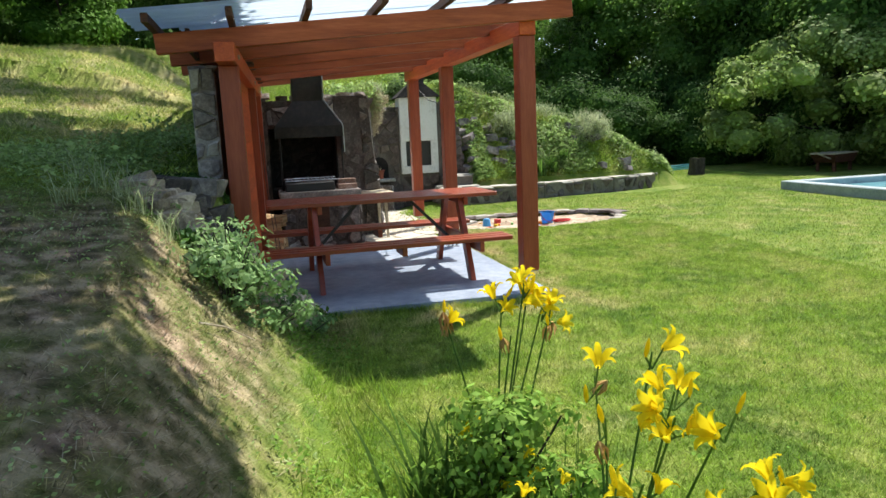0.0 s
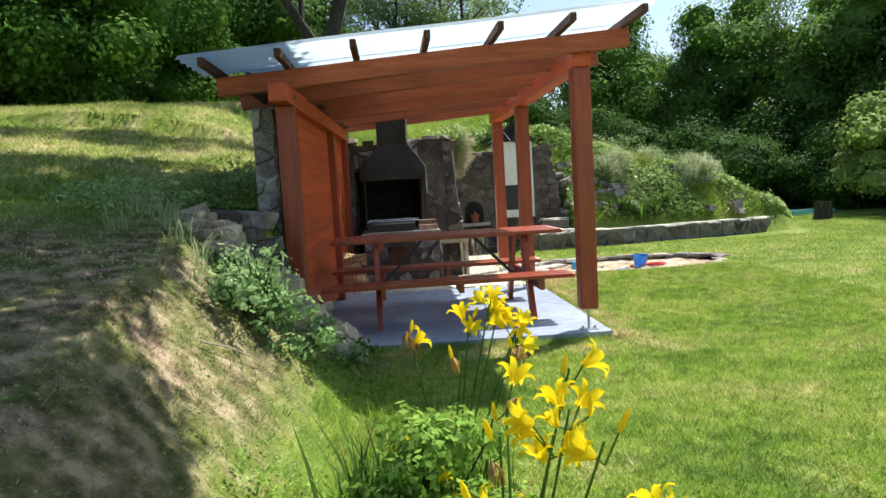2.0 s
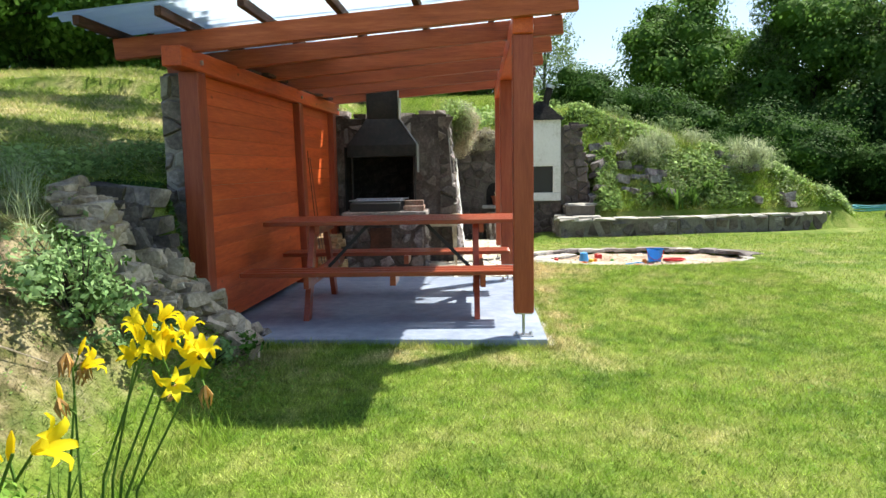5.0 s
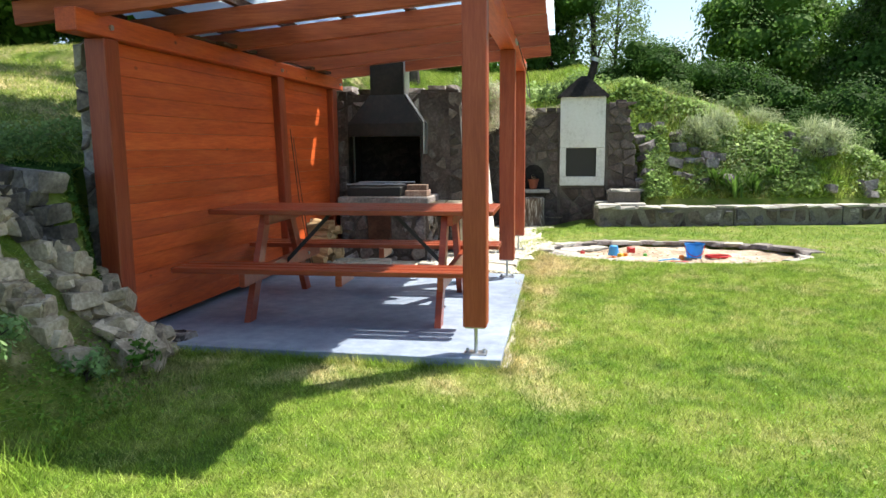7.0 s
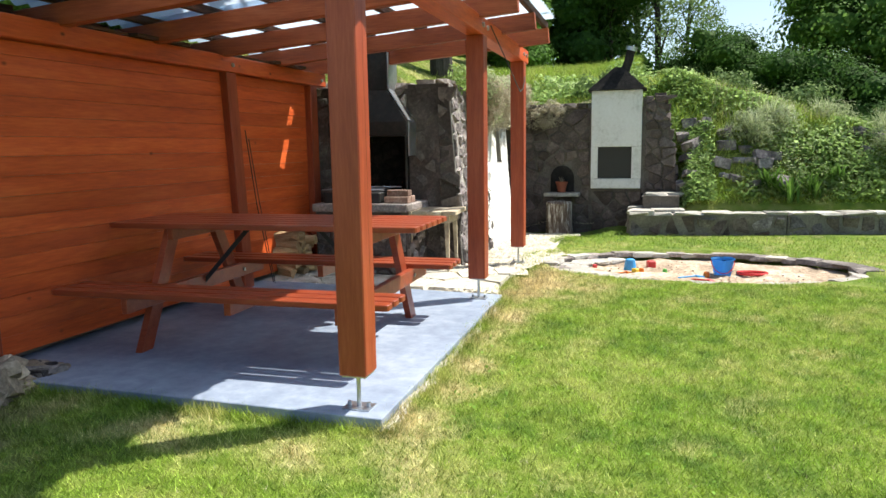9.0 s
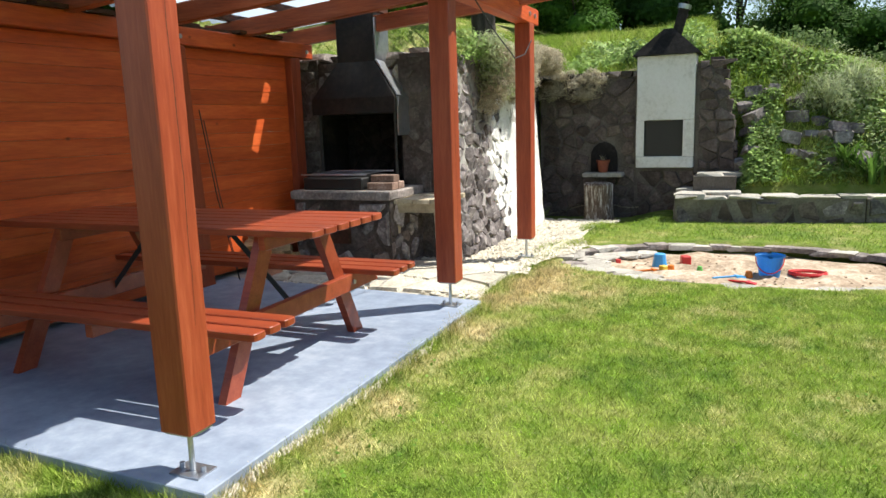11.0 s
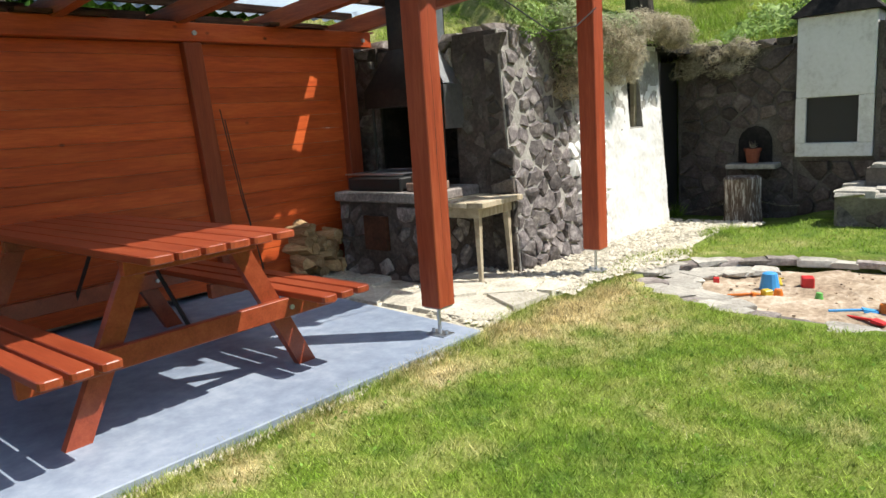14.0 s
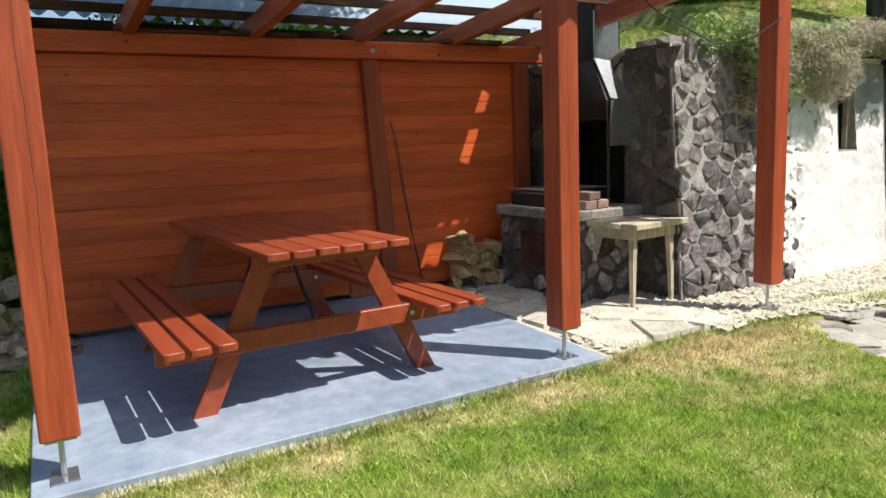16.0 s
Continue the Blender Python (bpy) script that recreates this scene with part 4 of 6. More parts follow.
for k in range(110):
    t, f = r.uniform(0, 6.283), r.random() ** 0.5
    w = r.uniform(0.006, 0.02)
    rock(bm, (w * 1.3, w, w * 0.7), 4600 + k, (4.2 + 1.42 * f * math.cos(t), 10.66 + 0.78 * f * math.sin(t), -0.098))
part("pebbles", bm, M_sand, pit, "loose pebbles and clods on the sand", kind="stuff")

for k in range(13):
    t = 2.35 + k * 0.14
    x, y = oval(t, 0.86 + 0.03 * (k % 2))
    ob = part("edge_stone", rock(bmesh.new(), (r.uniform(0.24, 0.34), 0.26, 0.045), 480 + k), M_flag, pit)
    ob.matrix_local = pose(x, y, -0.095, 0, 0, r.uniform(0, 180))

bucket = thing("toy_bucket", "blue plastic toy bucket with a red handle in the sand pit", "toy bucket", at=(4.42, 10.50, -0.12))
bm = bmesh.new()
tube(bm, [(0, 0, 0), (0, 0, 0.22), (0, 0, 0.225), (0, 0, 0.24)], [0.11, 0.15, 0.165, 0.165], 20, cap=False)
bmesh.ops.solidify(bm, geom=list(bm.faces), thickness=0.004)
part("pail", bm, M_blue, bucket)
bm = bmesh.new()
tube(bm, [(0.155 * math.cos(a), -0.155 * math.sin(a) * 0.9 , 0.21 - 0.15 * math.sin(a)) for a in np.linspace(0, math.pi, 12)], 0.006, 6)
part("handle", bm, M_red, bucket, "red plastic handle")
bucket.scale = (0.72, 0.72, 0.8)


def toy(name, mat, x, y, kind_, label, size=0.05, turn=0):
    z = -0.115
    if kind_ == "cube":
        bm = box(bmesh.new(), -size, size, -size, size, 0, size * 2, None, size * 0.2)
    elif kind_ == "cup":
        bm = tube(bmesh.new(), [(0, 0, 0), (0, 0, size * 1.6), (0, 0, size * 1.7)], [size, size * 0.72, size * 0.5], 14)
    elif kind_ == "ring":
        bm = tube(bmesh.new(), [(size * 2 * math.cos(a), size * 1.3 * math.sin(a), 0.02) for a in np.linspace(0, 2 * math.pi, 18)], 0.017, 6)
    else:
        bm = bmesh.new()
        bar(bm, (-size * 2.2, 0, 0.012), (size, 0, 0.02), 0.02, 0.014, bevel=0.003)
        frustum(bm, [(size, -0.035, 0.01), (size * 2.4, -0.03, 0.006), (size * 2.4, 0.03, 0.006), (size, 0.035, 0.01)], [(size, -0.03, 0.03), (size * 2.4, -0.024, 0.016), (size * 2.4, 0.024, 0.016), (size, 0.03, 0.03)])
    ob = solo(name, bm, mat, label, "toy", "toys in the sand")
    ob.matrix_world = pose(x, y, z, 0, 0, turn)


toy("toy_ring", M_red, 4.72, 10.62, "ring", "red plastic sand toy lying by the bucket", 0.07)
toy("toy_cup", M_blue, 3.50, 10.72, "cup", "blue plastic cup with a yellow rim in the sand", 0.07)
toy("toy_cube", M_red, 3.72, 10.84, "cube", "red plastic toy block in the sand", 0.042, 20)
toy("toy_mould", M_orange, 3.42, 10.42, "spade", "orange plastic sand mould", 0.05, 30)
toy("toy_mould", M_yellow, 3.56, 10.45, "cube", "yellow plastic sand mould", 0.03, 50)
toy("toy_mould", M_orange, 3.62, 10.5, "cup", "small orange plastic sand mould", 0.035)
toy("toy_mould", M_greenp, 3.86, 10.56, "cup", "small green plastic sand mould", 0.028)
toy("toy_spade", M_blue, 4.10, 10.32, "spade", "pale blue plastic spade lying in the sand", 0.06, 25)
toy("toy_block", M_red, 3.12, 10.72, "cube", "small red toy block at the end of the sand pit", 0.022, 20)
toy("toy_mould", M_orange, 4.26, 10.40, "cup", "orange plastic mould beside the bucket", 0.035)
toy("toy_rake", M_yellow, 3.52, 10.9, "spade", "yellow plastic rake in the sand", 0.05, 110)
toy("toy_spade", M_red, 4.20, 10.16, "spade", "red plastic spade at the pit's edge", 0.05, -20)

# ---------- heap of building stones at the shelter's corner ----------
def rest_z(x, y):
    return float(ground_z(x, y))


heap = []
r = random.Random(91)
while len(heap) < 190:
    x, y = r.uniform(-0.8, 0.52), r.uniform(4.75, 5.86)
    z = rest_z(x, y)
    if z < (0.45 - 0.95 * x if x > -0.3 else 1.08) - 0.3 * max(0.0, y - 5.5) and y > 4.75 + 0.38 * (0.5 - x) and x < 0.53 - 0.35 * max(0.0, y - 5.3):
        heap.append((x, y, z + r.uniform(-0.01, 0.11), r.uniform(0.11, 0.23)))
# dark stones that face the steep bank behind the heap
for k in range(170):
    x, z = r.uniform(-0.42, 0.34), r.uniform(0.0, 1.1)
    a, b = 5.0, 6.02
    for _ in range(12):
        y = (a + b) / 2
        a, b = (y, b) if rest_z(x, y) < z else (a, y)
    w = r.uniform(0.11, 0.21)
    pale = z < 0.6 - 0.5 * x
    ob = solo("bank_stone", rock(bmesh.new(), (w * 1.5, w, w * 0.7), 1500 + k), M_heap if pale else M_darkstone if k % 3 else M_stone, "beige broken stone on the steep bank beside the shelter post" if pale else "dark stone in the bank beside the shelter post", "stone", "stones of the steep bank")
    ob.matrix_world = pose(x, a, rest_z(x, a), r.uniform(-12, 12), r.uniform(-12, 12), r.uniform(-25, 25))
for k, (x, y, z, w) in enumerate(heap):
    bm = rock(bmesh.new(), (w * 1.5, w * 0.95, w * (0.34 + 0.2 * ((k * 7) % 3) / 2)), 900 + k)
    ob = solo("building_stone", bm, M_heap, "angular beige building stone on a heap by the post", "stone", "heap of building stones")
    rr = random.Random(k)
    ob.matrix_world = pose(x, y, z, rr.uniform(-16, 16) - 6, rr.uniform(-18, 18), rr.uniform(0, 180)) if x < 0.1 else pose(x, y, z, rr.uniform(-30, 30), rr.uniform(-40, 40), rr.uniform(0, 180))

# ---------- pool ----------
pool = thing("swimming_pool", "concrete swimming pool with a pale blue rim beyond the lawn", "pool", at=(0, 0, 0))
bm = bmesh.new()
box(bm, 9.92, 10.17, 5.2, 12.0, -0.5, 0.14, None, 0.015)
box(bm, 14.5, 14.75, 5.2, 12.0, -0.5, 0.14, None, 0.015)
box(bm, 10.171, 14.499, 11.75, 12.0, -0.5, 0.14, None, 0.015)
box(bm, 10.171, 14.499, 5.2, 5.45, -0.5, 0.14, None, 0.015)
part("pool_rim", bm, M_pool, pool)
part("water", box(bmesh.new(), 10.17, 14.5, 5.45, 11.75, -0.45, 0.02), M_water, pool)

# ---------- plants ----------
def leaf_mesh(name, centres, size, mat, seed, aspect=0.55, droop=0.0):
    """Rhombic leaves at the centres; rows of six numbers give the way each faces as well."""
    g = np.random.default_rng(seed)
    c = np.asarray(centres, float)
    n = len(c)
    if c.shape[1] == 6:
        face = c[:, 3:] * 1.1 + g.normal(size=(n, 3)) * 0.33 + (0, 0, 0.3)
        d = np.cross(face, g.normal(size=(n, 3)))
    else:
        d = g.normal(size=(n, 3))
        d[:, 2] = d[:, 2] * 0.55 - droop
        face = g.normal(size=(n, 3)) * 0.6 + (0, 0, 1)
    c = c[:, :3]
    d /= np.linalg.norm(d, axis=1)[:, None] + 1e-9
    s = np.cross(d, face)
    s /= np.linalg.norm(s, axis=1)[:, None] + 1e-9
    L = (size * g.uniform(0.6, 1.3, n))[:, None]
    V = np.stack([c - d * L / 2, c + s * L * aspect / 2, c + d * L / 2, c - s * L * aspect / 2], 1).reshape(-1, 3)
    return soup(name, V, np.arange(4 * n).reshape(-1, 4), mat)


def crown_points(g, n, clumps, shape, clump_r):
    """Leaf places gathered in clumps through a crown: shape(g, k) gives the clumps' centres."""
    cs = shape(g, clumps)
    w = g.uniform(0.5, 1.5, len(cs))
    pick = g.choice(len(cs), n, p=w / w.sum())
    off = g.normal(size=(n, 3))
    off /= np.linalg.norm(off, axis=1)[:, None]
    away = off.copy()
    off *= (clump_r * (0.7 + 0.4 * g.random(n) ** 2) * (0.6 + 0.8 * w[pick] / 1.5))[:, None]
    off[:, 2] *= 0.7
    return np.concatenate([cs[pick] + off, away], 1), cs


def tree(label, height, spread, n, leaf, mat, seed, base=0.25, clumps=70, clump_r=0.8, trunk_r=0.16, category="tree", deep=0.62):
    """A tree with a tapered trunk, limbs and a crown of leaves in clumps."""
    g = np.random.default_rng(seed)
    root = thing("tree" if category == "tree" else "bush", label, category)

    def shape(g, k):
        v = g.normal(size=(k, 3))
        v /= np.linalg.norm(v, axis=1)[:, None]
        r = (0.45 + 0.55 * g.random(k) ** 0.5)[:, None]
        p = v * r
        h = height * (1 - base) / 2
        out = np.stack([p[:, 0] * spread, p[:, 1] * spread, height * base + h + p[:, 2] * h], 1)
        taper = 1 - 0.45 * np.clip((out[:, 2] / height - 0.55) / 0.45, 0, 1)
        out[:, :2] *= (taper * g.uniform(0.75, 1.2, k))[:, None]
        return out

    pts, cs = crown_points(g, n, clumps, shape, clump_r)
    bm = bmesh.new()
    top = height * 0.85
    line = [(0.12 * math.sin(3 * t + seed) * t * 3, 0.12 * math.cos(2 * t + seed) * t * 3, -0.3 + t * top) for t in np.linspace(0, 1, 8)]
    tube(bm, line, [trunk_r * (1 - 0.85 * t) + 0.01 for t in np.linspace(0, 1, 8)], 8)
    for k in range(min(16, len(cs))):
        c = [float(q) for q in cs[k]]
        z0 = max(height * base * 0.6, min(c[2] - 0.25 * height * 0.4, top * 0.9))
        tt = (z0 + 0.3) / top
        s = Vector((0.12 * math.sin(3 * tt + seed) * tt * 3, 0.12 * math.cos(2 * tt + seed) * tt * 3, z0))
        e = Vector([float(q) for q in c])
        mid = s.lerp(e, 0.5) + Vector((0, 0, 0.1 * (e - s).length))
        tube(bm, [s, mid, e], [trunk_r * 0.45 * (1 - 0.7 * tt) + 0.01, trunk_r * 0.25 + 0.005, 0.012], 5)
    part("trunk", bm, M_bark, root)
    part("crown", leaf_mesh("crown", pts, leaf, mat, seed + 1, 0.75), mat, root, kind="stuff")
    # the twigs and shaded leaves deep in each clump
    bm = bmesh.new()
    for k, c in enumerate(cs.tolist() if deep else []):
        made = bmesh.ops.create_icosphere(bm, subdivisions=2, radius=clump_r * deep)["verts"]
        for v in made:
            q = Vector(v.co)
            v.co = Vector((q.x, q.y, q.z * 0.7)) * (1 + 0.5 * noise.noise(q * 3.1 / clump_r + Vector((k, seed, 0)))) + Vector(c)
    if deep:
        part("inner_leaves", bm, mat, root, kind="stuff")
    return root


def place(ob, x, y, s=1.0, turn=0.0, z=None, label=""):
    c = copy_thing(ob, pose(x, y, rest_z(x, y) - 0.1 if z is None else z, 0, 0, turn) @ Matrix.Diagonal((s, s, s, 1)))
    c.matrix_world = pose(x, y, rest_z(x, y) - 0.1 if z is None else z, 0, 0, turn) @ Matrix.Diagonal((s, s, s, 1))
    if label:
        c["label"] = label
    return c


broad = tree("broad dark green tree at the forest edge", 9.0, 2.9, 34000, 0.14, M_leafdark, 11, base=0.05, clumps=42, clump_r=1.35, trunk_r=0.2)
mid = tree("broad mid-green tree with a sunlit crown", 9.0, 2.9, 32000, 0.15, M_leafmid, 21, base=0.03, clumps=48, clump_r=1.15, trunk_r=0.2)
slim = tree("slim airy tree with a pale green crown", 12.0, 2.0, 8500, 0.13, M_leaf, 12, base=0.12, clumps=75, clump_r=0.6, trunk_r=0.14, deep=0)
under = tree("dense dark bush under the forest edge", 3.6, 1.9, 15000, 0.115, M_leafdark, 13, base=-0.1, clumps=20, clump_r=0.95, trunk_r=0.06, category="bush")
bright = tree("bright green broad-leaved bush on top of the hill", 4.2, 1.8, 14000, 0.14, M_leafbright, 14, base=0.0, clumps=26, clump_r=0.85, trunk_r=0.06, category="bush")
flowering = tree("large arching bush with pale green leaf tips", 4.4, 3.0, 18000, 0.13, M_elder, 15, base=0.0, clumps=60, clump_r=0.68, trunk_r=0.09, category="bush")

WOOD = [  # kind, x, y, size
    (slim, 1.2, 27.5, 0.75), (slim, 5.0, 31.5, 0.62),
    (mid, 6.9, 33, 0.45), (mid, 10.5, 30.5, 0.95), (mid, 14.3, 27.5, 0.95), (mid, 17.8, 24.0, 0.98), (mid, 20.0, 20.0, 1.2),
    (mid, 22.5, 15.5, 1.25), (broad, 24.0, 11.0, 1.2), (mid, 17.8, 17.5, 0.9), (mid, 21.0, 27, 1.2),
    (slim, 3.9, 26, 0.80), (slim, 3.2, 28.5, 0.85), (slim, 9.4, 30, 0.62), (slim, 12.4, 27.5, 0.62), (slim, 2.0, 31, 0.9), (slim, 15.4, 25.5, 0.66), (slim, 11.8, 36, 0.8),
    (slim, -1.6, 30, 0.8), (slim, 23, 24, 1.1),
    (under, 5.5, 25, 1.0), (under, 8.0, 24.4, 1.1), (under, 10.6, 23.6, 1.15), (under, 13.0, 22.8, 1.0), (under, 15.2, 21.0, 1.2), (under, 17.6, 20.0, 1.2),
    (under, 9.3, 22.6, 0.9), (under, 11.6, 21.6, 1.0), (under, 14.0, 20.4, 1.0), (under, 16.2, 18.6, 1.1), (under, 18.3, 14.8, 1.0), (under, 19.6, 11.2, 1.1), (under, 6.9, 23.6, 0.9), (under, 21.5, 13.2, 1.2), (under, 2.6, 26.0, 1.1), (under, 12.0, 24.5, 1.3), (under, 14.0, 24.0, 1.4), (under, 19.8, 17.0, 1.3),
    (flowering, 15.2, 17.0, 0.92), (flowering, 17.4, 15.9, 1.0), (flowering, 16.9, 12.9, 1.0), (flowering, 19.4, 9.0, 1.0),
    (under, -3.2, 23.4, 1.3), (under, -6.8, 21.4, 1.2), (broad, -5.2, 24.8, 0.7), (broad, -3.2, 27.0, 0.8), (broad, -7.5, 25.5, 0.95), (mid, -11.5, 22.0, 1.0), (mid, -14.0, 17.0, 1.0), (broad, -15.5, 11.0, 1.0), (slim, 0.8, 33.0, 0.8),
    (slim, -5.4, 30.0, 1.0), (slim, -10.0, 28.0, 1.0), (under, -5.0, 22.5, 0.9), (under, -9.5, 19.8, 1.1), (under, -12.6, 15.0, 1.1), (under, -1.0, 25.0, 0.9),
    (bright, -5.4, 15.6, 0.85), (bright, -7.6, 14.4, 0.95), (bright, -9.4, 12.4, 1.0), (bright, -3.9, 18.6, 0.7), (bright, 0.2, 21.8, 0.6),
]
for k, (kind_, x, y, s) in enumerate(WOOD):
    place(kind_, x, y, s * (0.68 if kind_ is under and y > 17 and x > 5 else 1), 47 * k)
for o in (broad, mid, slim, under, bright, flowering):
    for ob in (o, *o.children_recursive):
        if ob is not o:
            bpy.data.objects.remove(ob)
    bpy.data.objects.remove(o)

# the leaning old tree behind the shelter
old = thing("old_tree", "old dark tree with a leaning forked trunk on the hill", "tree", at=(-0.5, 17.0, rest_z(-0.5, 17.0)))
bm = bmesh.new()
tube(bm, [(0.1, 0, -0.4), (0.0, 0, 1.2), (0.1, 0, 2.0), (0.45, 0, 3.2), (0.9, 0.1, 5.0), (1.3, 0, 7.0)], [0.26, 0.2, 0.18, 0.15, 0.11, 0.04], 10)
tube(bm, [(0.02, 0, 1.5), (-0.5, 0, 2.4), (-0.9, 0, 3.1), (-2.0, 0.2, 4.2), (-3.2, 0, 5.2)], [0.15, 0.12, 0.1, 0.08, 0.03], 8)
tube(bm, [(-0.5, 0, 2.4), (-0.55, 0.2, 3.4), (-0.2, 0.4, 5.0)], [0.08, 0.06, 0.03], 6)
tube(bm, [(0.4, 0, 3.1), (1.3, 0.1, 3.6), (2.6, 0, 3.9)], [0.07, 0.05, 0.02], 6)
part("trunk", bm, M_bark, old)
g = np.random.default_rng(31)
pts, _ = crown_points(g, 12000, 75, lambda g, k: np.stack([g.normal(-0.2, 2.1, k), g.normal(0, 1.3, k), 4.6 + 2.6 * g.random(k)], 1), 0.55)
part("crown", leaf_mesh("crown", pts, 0.13, M_leafdark, 32, droop=0.4), M_leafdark, old, kind="stuff")

# an unseen tree, added on the bank so that its leaves dapple it
shade = thing("bank_tree", "unseen leaning tree added on the bank to dapple it with shade", "tree", at=(-3.2, -0.6, rest_z(-3.2, -0.6)))
bm = bmesh.new()
tube(bm, [(0, 0, -0.3), (0.3, 0.5, 1.6), (1.4, 2.0, 3.4), (3.0, 3.9, 4.5), (4.4, 5.4, 5.2)], [0.2, 0.17, 0.12, 0.08, 0.03], 10)
tube(bm, [(1.4, 2.0, 3.4), (1.8, 3.6, 4.4), (1.4, 5.4, 5.2)], [0.08, 0.06, 0.02], 6)
part("trunk", bm, M_bark, shade)
g = np.random.default_rng(41)


def over(targets, high, root, wide):
    """Clumps of a crown whose shade falls on the targets."""
    seeds = np.array([(x + 0.53 * high - root[0], y + 0.41 * high - root[1], z + high - root[2]) for x, y, z in targets])
    return lambda g, k: seeds[np.arange(k) % len(seeds)] + g.normal(size=(k, 3)) * (wide, wide, wide * 0.5)


over_bank = over([(0.02, 2.5, 0.40), (-0.05, 2.72, 0.45), (0.0, 2.25, 0.36), (-0.68, 3.6, 0.85), (-0.95, 3.9, 0.95), (-0.52, 2.85, 0.7), (-0.8, 2.9, 0.8), (-0.36, 2.35, 0.6), (-0.10, 2.42, 0.45), (-0.28, 2.15, 0.5), (-1.1, 4.7, 1.0), (-1.2, 2.4, 0.8), (-1.5, 3.5, 1.0), (-0.25, 1.9, 0.5), (-1.1, 3.3, 0.95), (-0.75, 2.3, 0.65), (-0.9, 5.2, 1.1), (-1.3, 5.6, 1.2), (-1.9, 4.4, 1.1), (-1.8, 2.9, 1.0), (-0.62, 4.4, 0.95), (-1.2, 6.2, 1.25), (-0.8, 5.9, 1.2), (-1.6, 3.1, 1.0), (-2.2, 3.7, 1.1), (-1.45, 5.0, 1.1), (-2.1, 5.2, 1.2), (-1.5, 4.1, 1.0), (-2.8, 4.6, 1.2), (-0.45, 3.9, 0.75), (-0.6, 4.8, 0.85)], 4.0, (-3.2, -0.6, 0.3), 0.13)
pts, _ = crown_points(g, 32000, 150, over_bank, 0.27)
part("crown", leaf_mesh("crown", pts, 0.10, M_leafdark, 42), M_leafdark, shade, kind="stuff")

# a second unseen tree, its crown laid out to throw the hillside's shade bands
hill_tree = thing("hill_tree", "unseen leaning tree added on the hillside to shade it in bands", "tree", at=(-6.0, 9.0, rest_z(-6, 9)))
bm = bmesh.new()
tube(bm, [(0, 0, -0.3), (0.3, 0, 1.4), (1.6, 0.3, 3.0), (4.0, 0.8, 3.6), (6.8, 0.2, 3.5)], [0.22, 0.18, 0.13, 0.09, 0.03], 10)
tube(bm, [(1.6, 0.3, 3.0), (3.2, 1.6, 3.8), (5.8, 2.2, 4.0)], [0.1, 0.07, 0.02], 6)
part("trunk", bm, M_bark, hill_tree)
g = np.random.default_rng(45)
over_hill = over([(-0.9, 6.9, 1.35), (-1.5, 7.1, 1.45), (-2.2, 7.3, 1.5), (-3.0, 7.5, 1.6), (-3.8, 7.4, 1.7), (-2.15, 9.6, 2.0), (-3.0, 9.7, 2.1), (-4.0, 9.6, 2.2), (-1.2, 9.9, 2.0), (-5.0, 9.5, 2.3), (-0.6, 6.3, 1.2), (-1.2, 6.4, 1.3), (-1.9, 6.3, 1.3), (-2.6, 6.6, 1.5), (-3.3, 6.9, 1.6), (-1.5, 5.6, 1.2), (-2.3, 5.7, 1.3), (-3.2, 5.9, 1.5), (-0.5, 7.4, 1.4), (-0.7, 5.8, 0.8), (-1.0, 5.2, 1.0)], 4.0, (-6.0, 9.0, rest_z(-6, 9)), 0.25)
pts, _ = crown_points(g, 34000, 100, over_hill, 0.42)
part("crown", leaf_mesh("crown", pts, 0.12, M_leafdark, 46), M_leafdark, hill_tree, kind="stuff")

# ---------- the bed on the mound ----------
def scatter(n, x0, x1, y0, y1, seed, keep=None):
    g = np.random.default_rng(seed)
    x, y = g.uniform(x0, x1, n), g.uniform(y0, y1, n)
    if keep is not None:
        k = keep(x, y)
        x, y = x[k], y[k]
    return x, y, ground_z(x, y)


def foliage(name, mat, label, n, x0, x1, y0, y1, high, size, seed, keep=None, category="ground cover", aspect=0.55, patchy=0.0):
    g = np.random.default_rng(seed)
    x, y, z = scatter(n, x0, x1, y0, y1, seed, keep)
    if patchy:
        k = np.sin(2.1 * x + seed) * np.sin(2.7 * y + seed) + np.sin(5.3 * x - y) * 0.5 > patchy - 1 + g.normal(0, 0.3, len(x))
        x, y, z = x[k], y[k], z[k]
    bumpy = 0.5 + 0.5 * np.sin(3.7 * x + 1.3 * y + seed) * np.sin(4.1 * y - x)
    pts = np.stack([x, y, z + high * g.random(len(x)) ** 0.7 * (0.35 + 0.8 * bumpy)], 1)
    return tagged(new(name, leaf_mesh(name, pts, size, mat, seed, aspect)), label, category, kind="stuff")


on_mound = lambda x, y: (y > 13.4 + 0.1 * np.clip(x - 3.6, 0, 6) + 0.035 * np.clip(x - 6, 0, 6) ** 2) & (x > 3.9) & (x < 9.0)
foliage("ground_cover", M_ivy, "light green ground cover plants on the mound", 80000, 3.9, 9.0, 13.3, 17.5, 0.22, 0.075, 61, on_mound, patchy=0.8)
foliage("ground_cover", M_sage, "silvery herbs on the mound", 9000, 5.0, 8.6, 13.5, 15.6, 0.35, 0.06, 62, on_mound, patchy=1.0, aspect=0.25)


